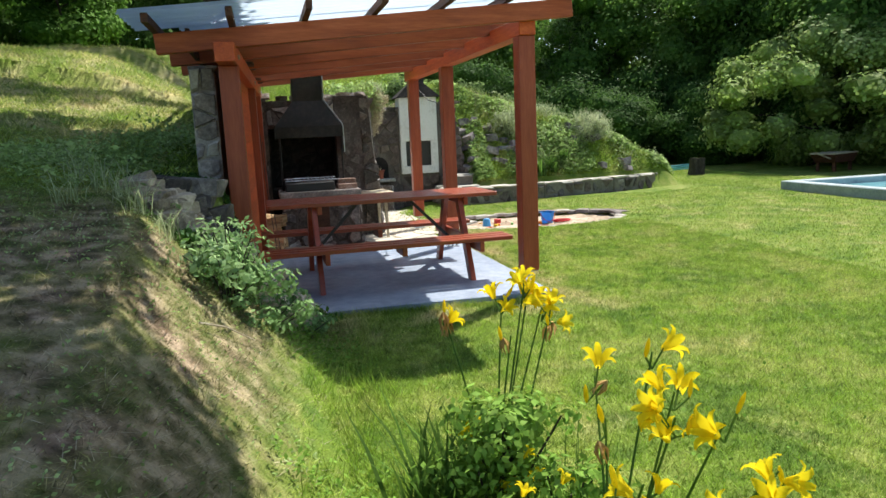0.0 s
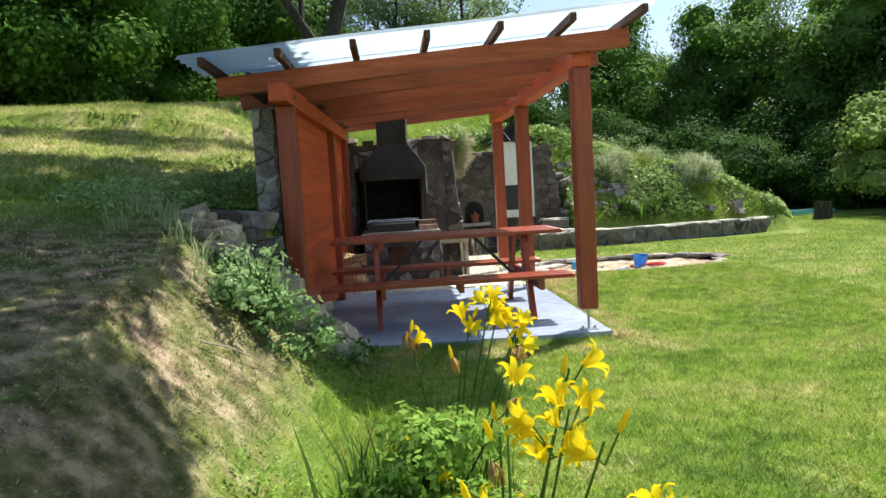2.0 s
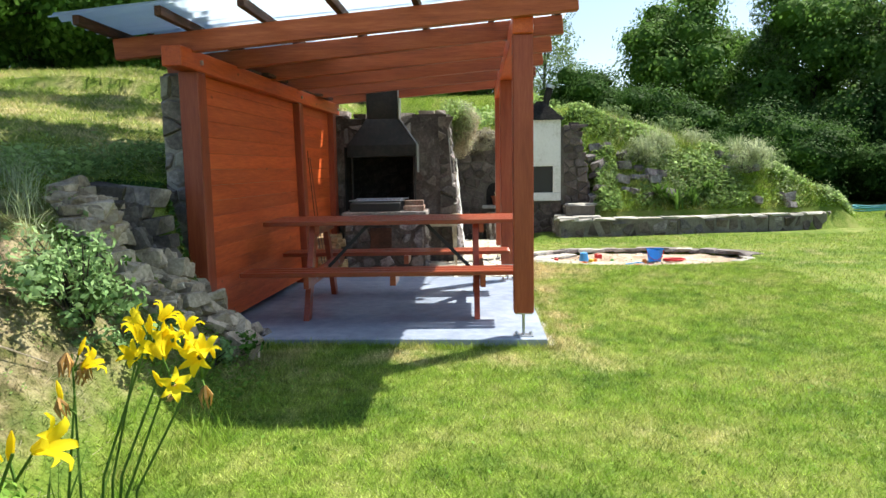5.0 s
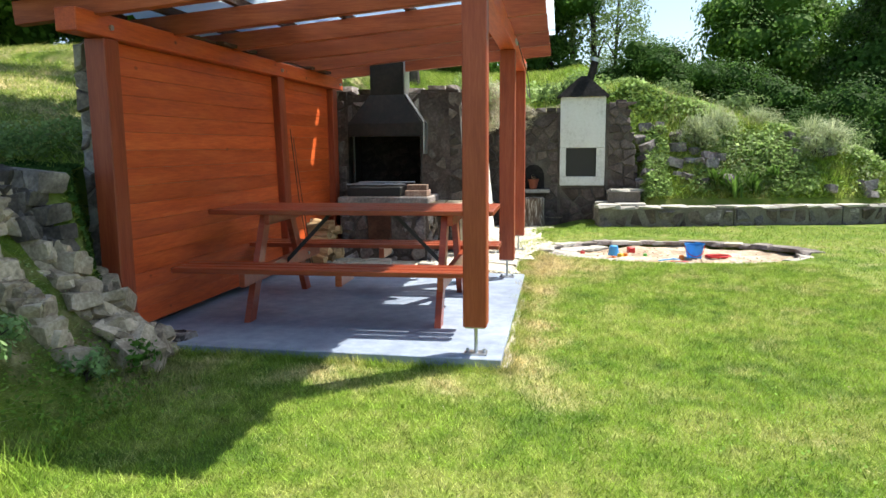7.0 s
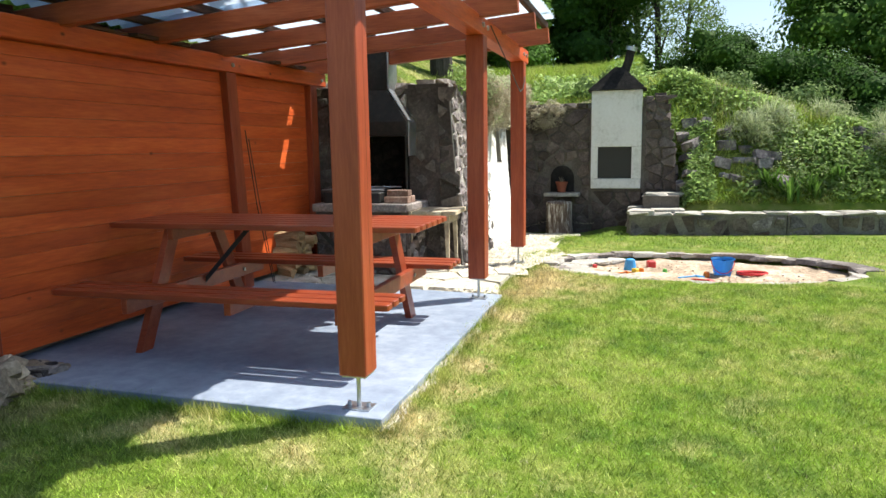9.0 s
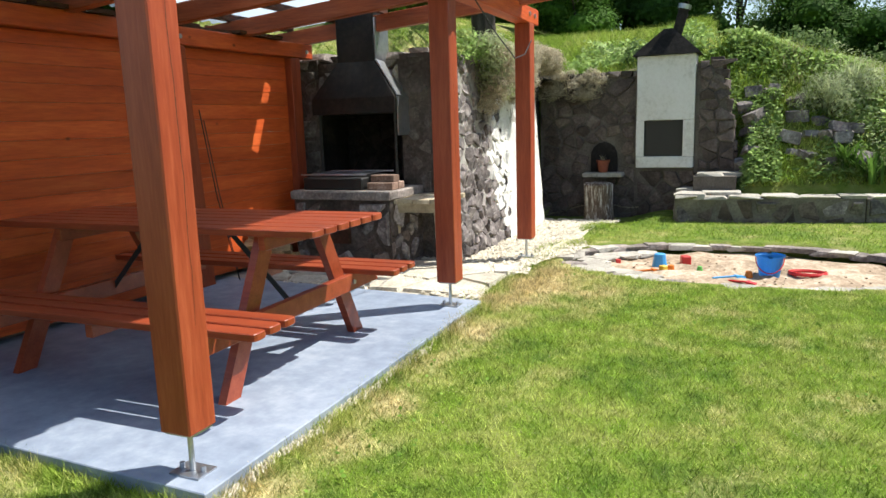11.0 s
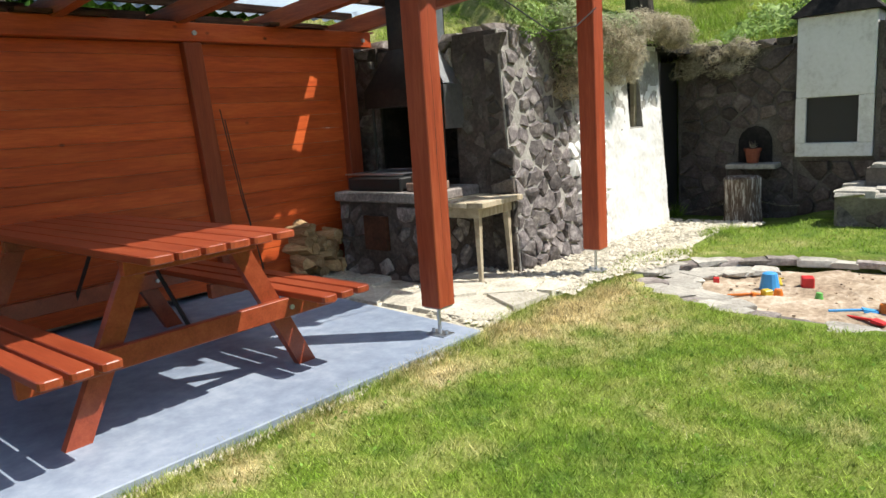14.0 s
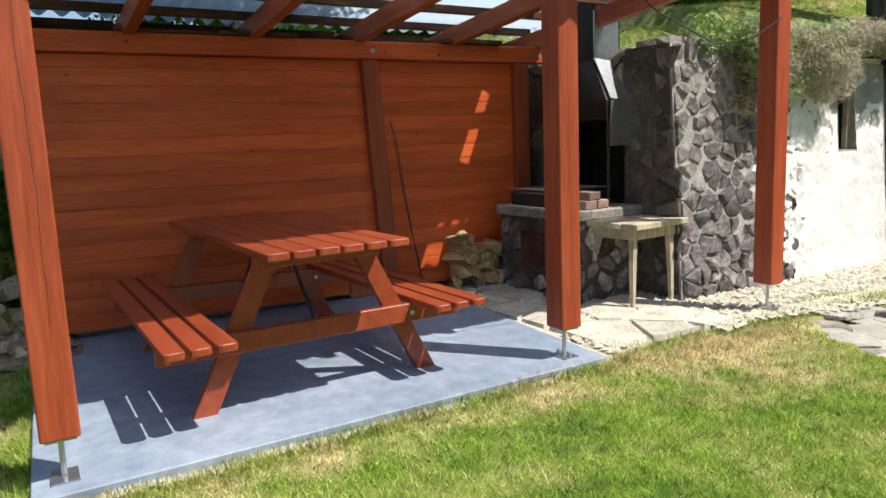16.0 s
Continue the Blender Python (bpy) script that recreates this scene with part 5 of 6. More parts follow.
def tufts(name, mat, label, spots, blades, high, lean, width, seed, category, group="", at_ground=True):
    """Tufts of long blades, each tuft an object of its own."""
    for k, (x, y, s) in enumerate(spots):
        g = np.random.default_rng(seed + k)
        V, F = [], []
        for b in range(blades):
            a, h = g.uniform(0, 2 * math.pi), high * s * g.uniform(0.55, 1.1)
            l, w = lean * h * g.uniform(0.2, 1.1), width * g.uniform(0.6, 1.2)
            ca, sa = math.cos(a), math.sin(a)
            bx, by = g.normal(0, 0.05 * s, 2)
            i = len(V)
            for t, ww in ((0, 0.7), (0.4, 1.0), (0.75, 0.7), (1.0, 0.08)):
                r = l * t * t
                z = h * (t - 0.25 * t * t * lean)
                V += [(bx + ca * r - sa * w * ww / 2, by + sa * r + ca * w * ww / 2, z), (bx + ca * r + sa * w * ww / 2, by + sa * r - ca * w * ww / 2, z)]
            F += [(i, i + 1, i + 3, i + 2), (i + 2, i + 3, i + 5, i + 4), (i + 4, i + 5, i + 7, i + 6)]
        ob = new(name, soup(name, V, F, mat))
        ob.location = (x, y, rest_z(x, y) - 0.01)
        tagged(ob, label, category, group)


tufts("iris_clump", M_blade, "clump of bright green sword-shaped leaves on the mound", [(5.55, 13.62, 1.0), (5.85, 13.7, 0.9), (5.3, 13.75, 0.8), (6.2, 13.9, 0.7)], 46, 0.52, 0.75, 0.035, 200, "plant", "sword-leaved plants in the bed")
tufts("ornamental_grass", M_sage, "tall pale feathery grass clump on the mound", [(5.15, 14.35, 0.9), (5.4, 14.6, 0.8), (7.3, 14.5, 1.0), (7.0, 14.75, 0.85), (6.2, 15.0, 0.7)], 110, 0.72, 0.6, 0.012, 230, "ornamental grass", "feathery grasses on the mound")
foliage("shrub", M_ivy, "bright green nettles above the rubble wall", 4200, 1.6, 4.6, 14.7, 16.6, 0.3, 0.09, 69, category="shrub", patchy=0.7)

# the dry overhang of plants on top of the rubble wall
for k, (label, mat, n, size, aspect, seed, y0, y1, x0, z0, drop) in enumerate((
        ("dry grey stalks hanging over the rubble wall", M_hay, 15000, 0.075, 0.09, 71, 10.85, 12.0, 1.66, 1.86, 0.46),
        ("dry grey stalks hanging over the whitewashed wall", M_hay, 13000, 0.075, 0.09, 72, 11.9, 13.15, 1.66, 1.95, 0.12),
        ("silvery cushion plants spilling over the rubble wall", M_sage, 9000, 0.05, 0.25, 73, 10.75, 11.95, 1.62, 1.92, 0.38),
        ("small green herbs on the rubble wall's edge", M_ivy, 5000, 0.045, 0.5, 74, 10.4, 13.1, 1.50, 1.93, 0.1))):
    def edge_shape(g, c):
        y = g.uniform(y0, y1, c)
        f = g.random(c) ** 1.3
        return np.stack([x0 + 0.06 + 0.17 * np.sin(np.pi * (0.25 + 0.6 * f)) + g.normal(0, 0.03, c), y, z0 + 0.12 - (drop + 0.12) * f * (0.45 + 0.55 * np.abs(np.sin(2.3 * y + seed)))], 1)
    g = np.random.default_rng(seed)
    pts, _ = crown_points(g, n, 90, edge_shape, 0.12)
    tagged(new("hanging_plants", leaf_mesh("hanging_plants", pts, size, mat, seed + 5, aspect, droop=0.3)), label, "hanging plants", kind="stuff")
g = np.random.default_rng(84)
pts, _ = crown_points(g, 5200, 60, lambda g, k: np.stack([g.uniform(1.45, 2.35, k), g.normal(13.9, 0.05, k), 1.88 - 0.34 * g.random(k) ** 1.6], 1), 0.09)
tagged(new("hanging_plants", leaf_mesh("hanging_plants", pts, 0.08, M_hay, 85, 0.09, droop=0.5)), "dry stalks and roots hanging over the dark back wall", "hanging plants", kind="stuff")
foliage("wall_top_herbs", M_sage, "grey-green cushion plants on the rubble wall's top", 9000, 0.4, 1.6, 10.7, 13.2, 0.26, 0.04, 78, category="plants", aspect=0.3)
foliage("wall_top_hay", M_hay, "tangled dry stalks on the rubble wall's top", 7000, 1.0, 1.7, 10.7, 13.3, 0.36, 0.07, 75, category="plants", aspect=0.1)
foliage("wall_top_hay", M_hay, "dry stalks on top of the back wall", 3500, 1.4, 2.9, 13.95, 14.5, 0.25, 0.07, 79, category="plants", aspect=0.1)
foliage("wall_foot_cover", M_ivy, "ground cover falling over the stepped flank", 2400, 3.9, 4.6, 13.4, 14.4, 0.25, 0.07, 76, category="ground cover")

M_weed = leafy("mid-green herb leaves", [(0.09, 0.18, 0.03), (0.18, 0.32, 0.05), (0.30, 0.46, 0.10)], through=0.35)


# bushes and weeds on the bank
def shrub(label, x, y, z, r, n, leaf, mat, seed, flat=0.8, puff=0.24, aspect=0.5):
    g = np.random.default_rng(seed)
    root = thing("weed_bush", label, "bush", at=(x, y, z))
    pts, cs = crown_points(g, n, 26, lambda g, k: np.stack([g.normal(0, r * 0.42, k), g.normal(0, r * 0.42, k), r * flat * (0.35 + 0.6 * g.random(k))], 1), r * puff)
    bm = bmesh.new()
    for c in cs.tolist():
        tube(bm, [(0, 0, -0.08), (c[0] * 0.4, c[1] * 0.4, c[2] * 0.6), tuple(c)], [0.006, 0.005, 0.003], 4)
    part("stem", bm, M_bark, root)
    part("leaves", leaf_mesh("leaves", pts, leaf, mat, seed + 1, aspect), mat, root, kind="stuff")


for x, y, r_, n, flat, seed in ((7.3, 14.6, 0.42, 3000, 1.9, 351), (7.0, 14.4, 0.35, 1800, 1.6, 353), (5.12, 14.35, 0.46, 4200, 1.5, 355), (5.5, 14.6, 0.35, 2400, 1.5, 357), (6.3, 15.1, 0.4, 2400, 1.4, 359)):
    shrub("loose grey-green feathery shrub on the mound", x, y, rest_z(x, y) - 0.12, r_ * 0.8, n, 0.06, M_sage, seed, flat, 0.5, 0.16)
for x, y, r_, n, flat, seed in ((5.0, 16.6, 0.4, 1500, 1.4, 361), (6.4, 17.2, 0.5, 1800, 1.6, 363), (8.6, 17.6, 0.55, 2000, 1.7, 365), (7.4, 16.6, 0.35, 1200, 1.7, 367), (3.1, 15.3, 0.4, 1500, 1.1, 369)):
    shrub("open mid-green shrub behind the top of the mound", x, y, rest_z(x, y) - 0.1, r_, n, 0.085, M_leaf, seed, flat, 0.5, 0.5)
for x, y, s_ in ((-0.62, 4.95, 1.0), (-0.78, 5.15, 0.9), (-0.5, 4.72, 0.9), (-0.9, 4.8, 0.8), (-0.95, 5.3, 0.9), (-0.35, 4.55, 0.8)):
    tufts("seed_grass", M_sage, "wiry seeding grass at the top of the stone heap", [(x, y, s_)], 34, 0.36, 1.0, 0.005, int(700 + 100 * s_ + 50 * y), "grass tuft")
foliage("bank_weeds", M_leafdark, "dark weeds on the steep bank beside the shelter", 4200, -0.75, 0.1, 5.62, 6.04, 0.06, 0.05, 371, category="weeds")
r = random.Random(360)
for k in range(34):
    x, y = r.uniform(4.1, 5.6) + 2.2 * (k % 4 == 0), r.uniform(13.75, 14.7)
    w = r.uniform(0.1, 0.26)
    ob = solo("rockery_stone", rock(bmesh.new(), (w * 1.3, w, w * 0.7), 1300 + k), M_face, "grey broken stone among the ground cover of the mound", "stone", "stones in the mound")
    ob.matrix_world = pose(x, y, rest_z(x, y) + w * 0.2, r.uniform(-20, 20), r.uniform(-20, 20), r.uniform(0, 180))
M_bushleaf = leafy("grey-green bush leaves", [(0.10, 0.20, 0.06), (0.26, 0.40, 0.16), (0.48, 0.60, 0.34)], through=0.3)
shrub("leafy grey-green weed bush on the bank", -0.04, 4.38, 0.34, 0.40, 2600, 0.045, M_bushleaf, 301, 1.15)
shrub("leafy grey-green weed bush on the bank", 0.14, 4.5, 0.16, 0.30, 1500, 0.042, M_bushleaf, 303, 1.0)
shrub("leafy grey-green weed bush on the bank", 0.0, 4.4, 0.4, 0.22, 500, 0.045, M_bushleaf, 315, 2.6, 0.4, 0.4)
shrub("bright green nettle tuft beside the stone heap", -0.3, 4.85, 0.55, 0.25, 600, 0.05, M_leafbright, 305, 1.2)
shrub("leafy grey-green weed bush on the bank", 0.38, 5.0, -0.02, 0.2, 700, 0.04, M_bushleaf, 311, 1.1)
shrub("low green weed at the foot of the bank", 0.42, 5.35, -0.05, 0.2, 320, 0.05, M_leafbright, 307, 1.2)
foliage("bank_weeds", M_ivy, "dark weeds on the bank beside the rubble wall", 5200, -1.6, -0.3, 5.0, 7.6, 0.22, 0.05, 309, patchy=0.8, category="weeds")


foliage("bank_weeds", M_ivy, "low leafy weeds and clover on the bank", 7000, -2.4, 0.35, 2.0, 5.4, 0.05, 0.02, 333, lambda x, y: x < 0.2 + 0.075 * y, patchy=0.75, category="weeds")
foliage("bank_weeds", M_weed, "green weeds at the foot of the bank", 5000, 0.0, 0.75, 2.8, 5.3, 0.12, 0.03, 334, lambda x, y: np.abs(x - 0.22 - 0.06 * y) < 0.22, patchy=0.9, category="weeds")
shrub("wiry green weed beside the stone heap", -0.55, 4.95, 0.62, 0.24, 700, 0.035, M_weed, 341, 1.5)
shrub("wiry green weed beside the stone heap", -0.38, 4.7, 0.5, 0.2, 600, 0.03, M_weed, 343, 1.5)


# ---------- day lilies ----------
def petal_flower(seed):
    """Six curled petals round a throat."""
    g = np.random.default_rng(seed)
    V, F = [], []
    for p in range(6):
        a = p * math.pi / 3 + g.uniform(-0.1, 0.1)
        ca, sa = math.cos(a), math.sin(a)
        w0 = 0.011 if p % 2 else 0.015
        i = len(V)
        for t in np.linspace(0, 1, 6):
            r, z = 0.008 + 0.052 * t ** 1.5, 0.075 * t ** 0.8 - 0.035 * max(0, t - 0.7) ** 1.2 * 3
            w = w0 * math.sin(math.pi * min(0.97, 0.14 + 0.83 * t)) + 0.001
            V += [(ca * r - sa * w, sa * r + ca * w, z), (ca * r * 1.02, sa * r * 1.02, z - 0.005), (ca * r + sa * w, sa * r - ca * w, z)]
        for k in range(5):
            j = i + 3 * k
            F += [(j, j + 1, j + 4, j + 3), (j + 1, j + 2, j + 5, j + 4)]
    return soup("flower", V, F, M_petal, True)


FLOWERS = [petal_flower(s) for s in range(4)]
for me in FLOWERS:
    me.polygons.foreach_set("use_smooth", np.ones(len(me.polygons), bool))
bm = tube(bmesh.new(), [(0, 0, 0), (0, 0, 0.02), (0, 0, 0.05), (0, 0, 0.07)], [0.004, 0.009, 0.008, 0.002], 6)
BUD = mesh_of("bud", bm, M_petal)
bm = bmesh.new()
for k in range(5):
    a = k * 1.25
    tube(bm, [(0, 0, 0), (0.02 * math.cos(a), 0.02 * math.sin(a), -0.03), (0.015 * math.cos(a + 0.5), 0.015 * math.sin(a + 0.5), -0.075)], [0.005, 0.006, 0.002], 4)
WILT = mesh_of("wilted_flower", bm, M_wilt)
STEMS = [  # foot, top, flowers
    (0.98, 2.66, 1.12, 2.80, 0.79, 3, 0), (1.00, 2.70, 1.16, 2.86, 0.76, 3, 0), (1.02, 2.72, 1.22, 2.88, 0.67, 2, 1), (0.92, 2.74, 0.83, 2.90, 0.69, 1, 3),
    (1.04, 2.66, 1.20, 2.74, 0.70, 2, 1), (0.98, 2.74, 1.05, 2.86, 0.72, 2, 0), (0.94, 2.62, 1.00, 2.62, 0.66, 0, 1),
    (1.06, 1.96, 1.22, 2.07, 0.74, 1, 0), (1.08, 1.92, 1.17, 1.88, 0.70, 3, 0), (1.05, 1.90, 1.11, 1.78, 0.68, 3, 0), (1.10, 1.86, 1.20, 1.72, 0.68, 2, 0),
    (1.12, 1.84, 1.24, 1.60, 0.60, 2, 0), (1.10, 1.80, 1.30, 1.66, 0.57, 1, 0), (1.00, 1.90, 0.99, 1.72, 0.56, 2, 0), (0.96, 1.86, 0.90, 1.70, 0.54, 2, 0),
    (1.02, 1.94, 1.02, 1.96, 0.62, 0, 1), (1.04, 1.98, 1.06, 2.10, 0.68, 1, 1), (1.14, 1.80, 1.12, 1.56, 0.53, 2, 0),
]
for k, (fx, fy, tx, ty, tz, fl, wl) in enumerate(STEMS):
    r = random.Random(700 + k)
    z0 = rest_z(fx, fy)
    lily = thing("day_lily", "yellow day lily stem with open blooms" if fl else "day lily stem with closed buds", "day lily", "day lilies", at=(fx, fy, z0))
    top = Vector((tx - fx, ty - fy, tz - z0))
    mid = Vector((top.x * 0.25, top.y * 0.25, top.z * 0.55))
    bm = bmesh.new()
    tube(bm, [(0, 0, -0.02), mid, top], [0.005, 0.004, 0.003], 5)
    ends = []
    for j in range(fl + wl + 1):
        a = r.uniform(0, 6.28)
        e = top + Vector((math.cos(a) * r.uniform(0.015, 0.05), math.sin(a) * r.uniform(0.015, 0.05), r.uniform(-0.07, 0.03)))
        tube(bm, [top - Vector((0, 0, 0.05)), e], [0.003, 0.0025], 4)
        ends.append((a, e))
    part("stem", bm, M_blade, lily, "slender green stem")
    for j, (a, e) in enumerate(ends):
        what, name = (FLOWERS[(k + j) % 4], "flower") if j < fl else (WILT, "wilted_flower") if j < fl + wl else (BUD, "bud")
        ob = part(name, what, None, lily)
        ob.matrix_local = Matrix.Translation(e) @ pose(0, 0, 0, 0, 0, math.degrees(a)) @ pose(0, 0, 0, 0, r.uniform(25, 80) if j < fl else r.uniform(-20, 60), 0) @ Matrix.Scale(r.uniform(0.68, 0.92), 4)
tufts("lily_leaves", M_blade, "arching strap-shaped day lily leaves", [(1.0, 2.70, 0.8), (0.90, 2.60, 1.0), (0.72, 2.50, 1.1), (0.80, 2.42, 1.0), (0.66, 2.44, 1.15), (0.78, 2.56, 1.2), (0.70, 2.36, 1.0), (1.06, 1.92, 0.7), (1.12, 1.84, 0.7), (1.0, 2.1, 0.8)], 46, 0.50, 0.45, 0.018, 260, "plant", "day lilies")
tufts("tall_stalks", M_blade, "bare upright green stalks among the lilies", [(0.95, 2.5, 1.0), (1.05, 2.2, 1.0), (0.8, 2.6, 0.9)], 22, 0.62, 0.2, 0.006, 280, "plant")
shrub("bushy loosestrife with small yellow flowers among the lilies", 0.84, 2.34, -0.05, 0.21, 2300, 0.036, M_weed, 311, 2.9, 0.42)
shrub("bushy loosestrife with small yellow flowers among the lilies", 0.98, 2.14, -0.05, 0.20, 1800, 0.036, M_weed, 313, 2.4, 0.42)
for k, (x, y, z) in enumerate(((0.80, 2.39, 0.46), (0.83, 2.37, 0.44), (0.88, 2.2, 0.42), (0.92, 2.18, 0.35), (0.86, 2.25, 0.3), (0.78, 2.4, 0.43), (0.84, 2.1, 0.36), (0.94, 2.06, 0.40))):
    ob = new("small_flower", FLOWERS[k % 4])
    ob.matrix_world = pose(x, y, z, 30 * (k % 3), 20, 60 * k) @ Matrix.Scale(0.55, 4)
    tagged(ob, "small yellow loosestrife flower", "flower", "small yellow flowers")

# ---------- far clutter ----------
cart = thing("garden_cart", "dark wooden garden cart at the far edge of the lawn", "garden cart", at=(13.9, 14.9, 0.0), turn=20)
part("cart_tray", frustum(bmesh.new(), [(-0.45, -0.25, 0.22), (0.45, -0.25, 0.22), (0.45, 0.25, 0.22), (-0.45, 0.25, 0.22)], [(-0.6, -0.3, 0.42), (0.5, -0.3, 0.42), (0.5, 0.3, 0.42), (-0.6, 0.3, 0.42)]), M_batten, cart)
part("cart_rim", box(bmesh.new(), -0.62, 0.52, -0.31, 0.31, 0.421, 0.45), M_oldwood, cart)
for sx in (-0.4, 0.35):
    for sy in (-0.2, 0.2):
        part("leg", box(bmesh.new(), sx - 0.03, sx + 0.03, sy - 0.03, sy + 0.03, -0.02, 0.22), M_batten, cart)
part("cart_handle", bar(bmesh.new(), (-0.6, -0.2, 0.32), (-1.3, -0.2, 0.5), 0.03, 0.03), M_oldwood, cart)
solo("log", tube(bmesh.new(), [(15.3, 14.6, 0.12), (16.6, 14.2, 0.12)], 0.13, 10), M_bark, "dark log lying at the forest edge", "log")
for k, (x, y, r_) in enumerate(((11.6, 18.2, 0.62), (11.8, 18.3, 0.58), (11.7, 18.1, 0.66))):
    z = rest_z(x, y)
    solo("garden_hose", tube(bmesh.new(), [(x + r_ * math.cos(a), y + r_ * 0.8 * math.sin(a), z + 0.05 + 0.035 * k + 0.02 * math.sin(3 * a)) for a in np.linspace(0, 2 * math.pi, 26)], 0.02, 6), M_hose, "coiled teal garden hose at the forest edge", "garden hose", "hose coils")
solo("stump", tube(bmesh.new(), [(0, 0, -0.2), (0, 0, 0.1), (0.02, 0, 0.42)], [0.26, 0.2, 0.19], 12), M_bark, "low dark stump on the lawn", "stump", at=(10.9, 16.2, rest_z(10.9, 16.2)))
solo("tarpaulin", rock(bmesh.new(), (1.2, 0.6, 0.22), 88), plain("dark blue sheet", (0.03, 0.05, 0.16), 0.6), "crumpled dark blue tarpaulin at the forest edge", "tarpaulin", at=(11.0, 19.3, rest_z(11.0, 19.3) + 0.08))

# ---------- stone paving and grit between slab and hearth ----------
x, y, z = scatter(16000, -0.05, 2.95, 8.7, 13.2, 501, lambda x, y: ((y < 10.1) & (x < 2.5 - 0.25 * (y - 8.7)) & (y > 8.72) & (np.sin(5 * x) * np.sin(7 * y) > 0.35)) | ((x > 1.7) & (x < 2.62 + 0.12 * np.sin(3 * y)) & (y > 9.6)))
g = np.random.default_rng(502)
V, F = [], []
for px, py, pz in zip(x, y, z):
    s, a = g.uniform(0.008, 0.03), g.uniform(0, 6.28)
    i = len(V)
    h = s * g.uniform(0.4, 0.8)
    pz = max(-0.008 - 0.012 * max(0.0, py - 9.6), rest_z(px, py)) if px > 2.2 else -0.008 - 0.012 * max(0.0, py - 9.6)
    V += [(px + s * math.cos(a + t), py + s * math.sin(a + t) * 0.8, pz) for t in (0, 1.4, 2.9, 4.4)] + [(px + g.normal(0, s * 0.2), py, pz + h)]
    F += [(i, i + 1, i + 4), (i + 1, i + 2, i + 4), (i + 2, i + 3, i + 4), (i + 3, i, i + 4)]
tagged(new("gravel", soup("gravel", V, F, M_gravel)), "pale limestone grit and chippings", "gravel", kind="stuff")
bm = bmesh.new()
frustum(bm, [(-0.08, 8.815, -0.1), (1.1, 8.755, -0.1), (2.50, 8.635, -0.1), (2.55, 9.6, -0.1), (2.72, 12.3, -0.3), (2.8, 13.1, -0.4), (1.6, 13.1, -0.3), (1.6, 10.1, -0.1), (-0.08, 10.1, -0.1)], [(-0.08, 8.815, -0.02), (1.1, 8.755, -0.02), (2.45, 8.635, -0.025), (2.3, 9.6, -0.005), (2.58, 12.3, 0.0), (2.62, 13.0, -0.12), (1.6, 13.0, -0.06), (1.6, 10.1, -0.02), (-0.08, 10.1, -0.02)])
path = tagged(new("pavement_grit", mesh_of("pavement_grit", bm, M_gravel)), "pale lime grit between slab and rubble wall", "pavement", kind="structure")
for k, (c, poly) in enumerate(cells(jitter_points(0.0, 2.4, 8.75, 9.9, 0.42, 0.36, random.Random(77)), 0.0, 2.4, 8.75, 9.9)):
    cx, cy = sum(p[0] for p in poly) / len(poly), sum(p[1] for p in poly) / len(poly)
    if cx > 0.4 and cy > 9.35 and cx < 1.5:
        continue
    bm = bmesh.new()
    frustum(bm, [((p[0] - cx) * 0.93, (p[1] - cy) * 0.93, -0.03) for p in poly], [((p[0] - cx) * 0.88, (p[1] - cy) * 0.88, 0.0 + 0.006 * ((i * 7 + k) % 3)) for i, p in enumerate(poly)])
    ob = part("flagstone", bm, M_paving, path)
    ob.location = (cx, cy, -0.004)

# ---------- grass ----------
def blades(name, label, x, y, length, width, lean, seed, mat=None, lift=0.0, least=0.4):
    """A blade of one triangle at each place."""
    g = np.random.default_rng(seed)
    n = len(x)
    z = ground_z(x, y) - 0.006 + lift
    a, l = g.uniform(0, 2 * np.pi, n), length * g.uniform(0.5, 1.3, n)
    w = width * g.uniform(0.6, 1.3, n) / 2
    b = g.uniform(0, 2 * np.pi, n)
    k = lean * (least + (1 - least) * g.random(n))
    c = np.stack([x, y, z], 1)
    s = np.stack([np.cos(a) * w, np.sin(a) * w, 0 * w], 1)
    tip = np.stack([np.cos(b) * k * l, np.sin(b) * k * l, l * np.sqrt(np.clip(1 - k * k, 0.05, 1))], 1)
    V = np.stack([c - s, c + s, c + tip], 1).reshape(-1, 3)
    me = soup(name, V, np.arange(3 * n).reshape(-1, 3), mat or M_blades)
    attributes(me, np.repeat(c, 3, axis=0))
    return tagged(new(name, me), label, "grass", kind="stuff")


def open_lawn(x, y):
    """Where grass can grow: outside slab, pit, paving, walls and pool."""
    slab = (x > -0.05) & (x < 2.50) & (y > 5.83) & (y < 8.7)
    paving = (x > -0.3) & (x < 2.35 + 0.1 * np.sin(4 * y)) & (y >= 8.6) & (y < 10.3)
    strip = (x > 0.5) & (x < 2.25 + 0.3 * np.clip((y - 10.4) / 1.2, 0, 1) + 0.12 * np.sin(5 * y)) & (y >= 10.2) & (y < 14.4)
    pit_ = ((x - 4.2) / 1.66) ** 2 + ((y - 10.68) / 1.0) ** 2 < 1
    wall_ = (x > -0.3) & (x < 0.05) & (y > 5.9) & (y < 10.2)
    bed = (y > 12.9 + 0.04 * np.clip(x - 3.4, 0, 9)) & (x > 3.4) & (x < 8.7) & (y < 13.5 + 0.12 * np.clip(x - 3.4, 0, 9))
    back = (y > 13.85) & (y < 14.4) & (x < 4.1) & (x > 0.5)
    sea = (x > 9.85) & (x < 14.8) & (y > 5.1) & (y < 12.1)
    return ~(slab | paving | strip | pit_ | wall_ | bed | back | sea)


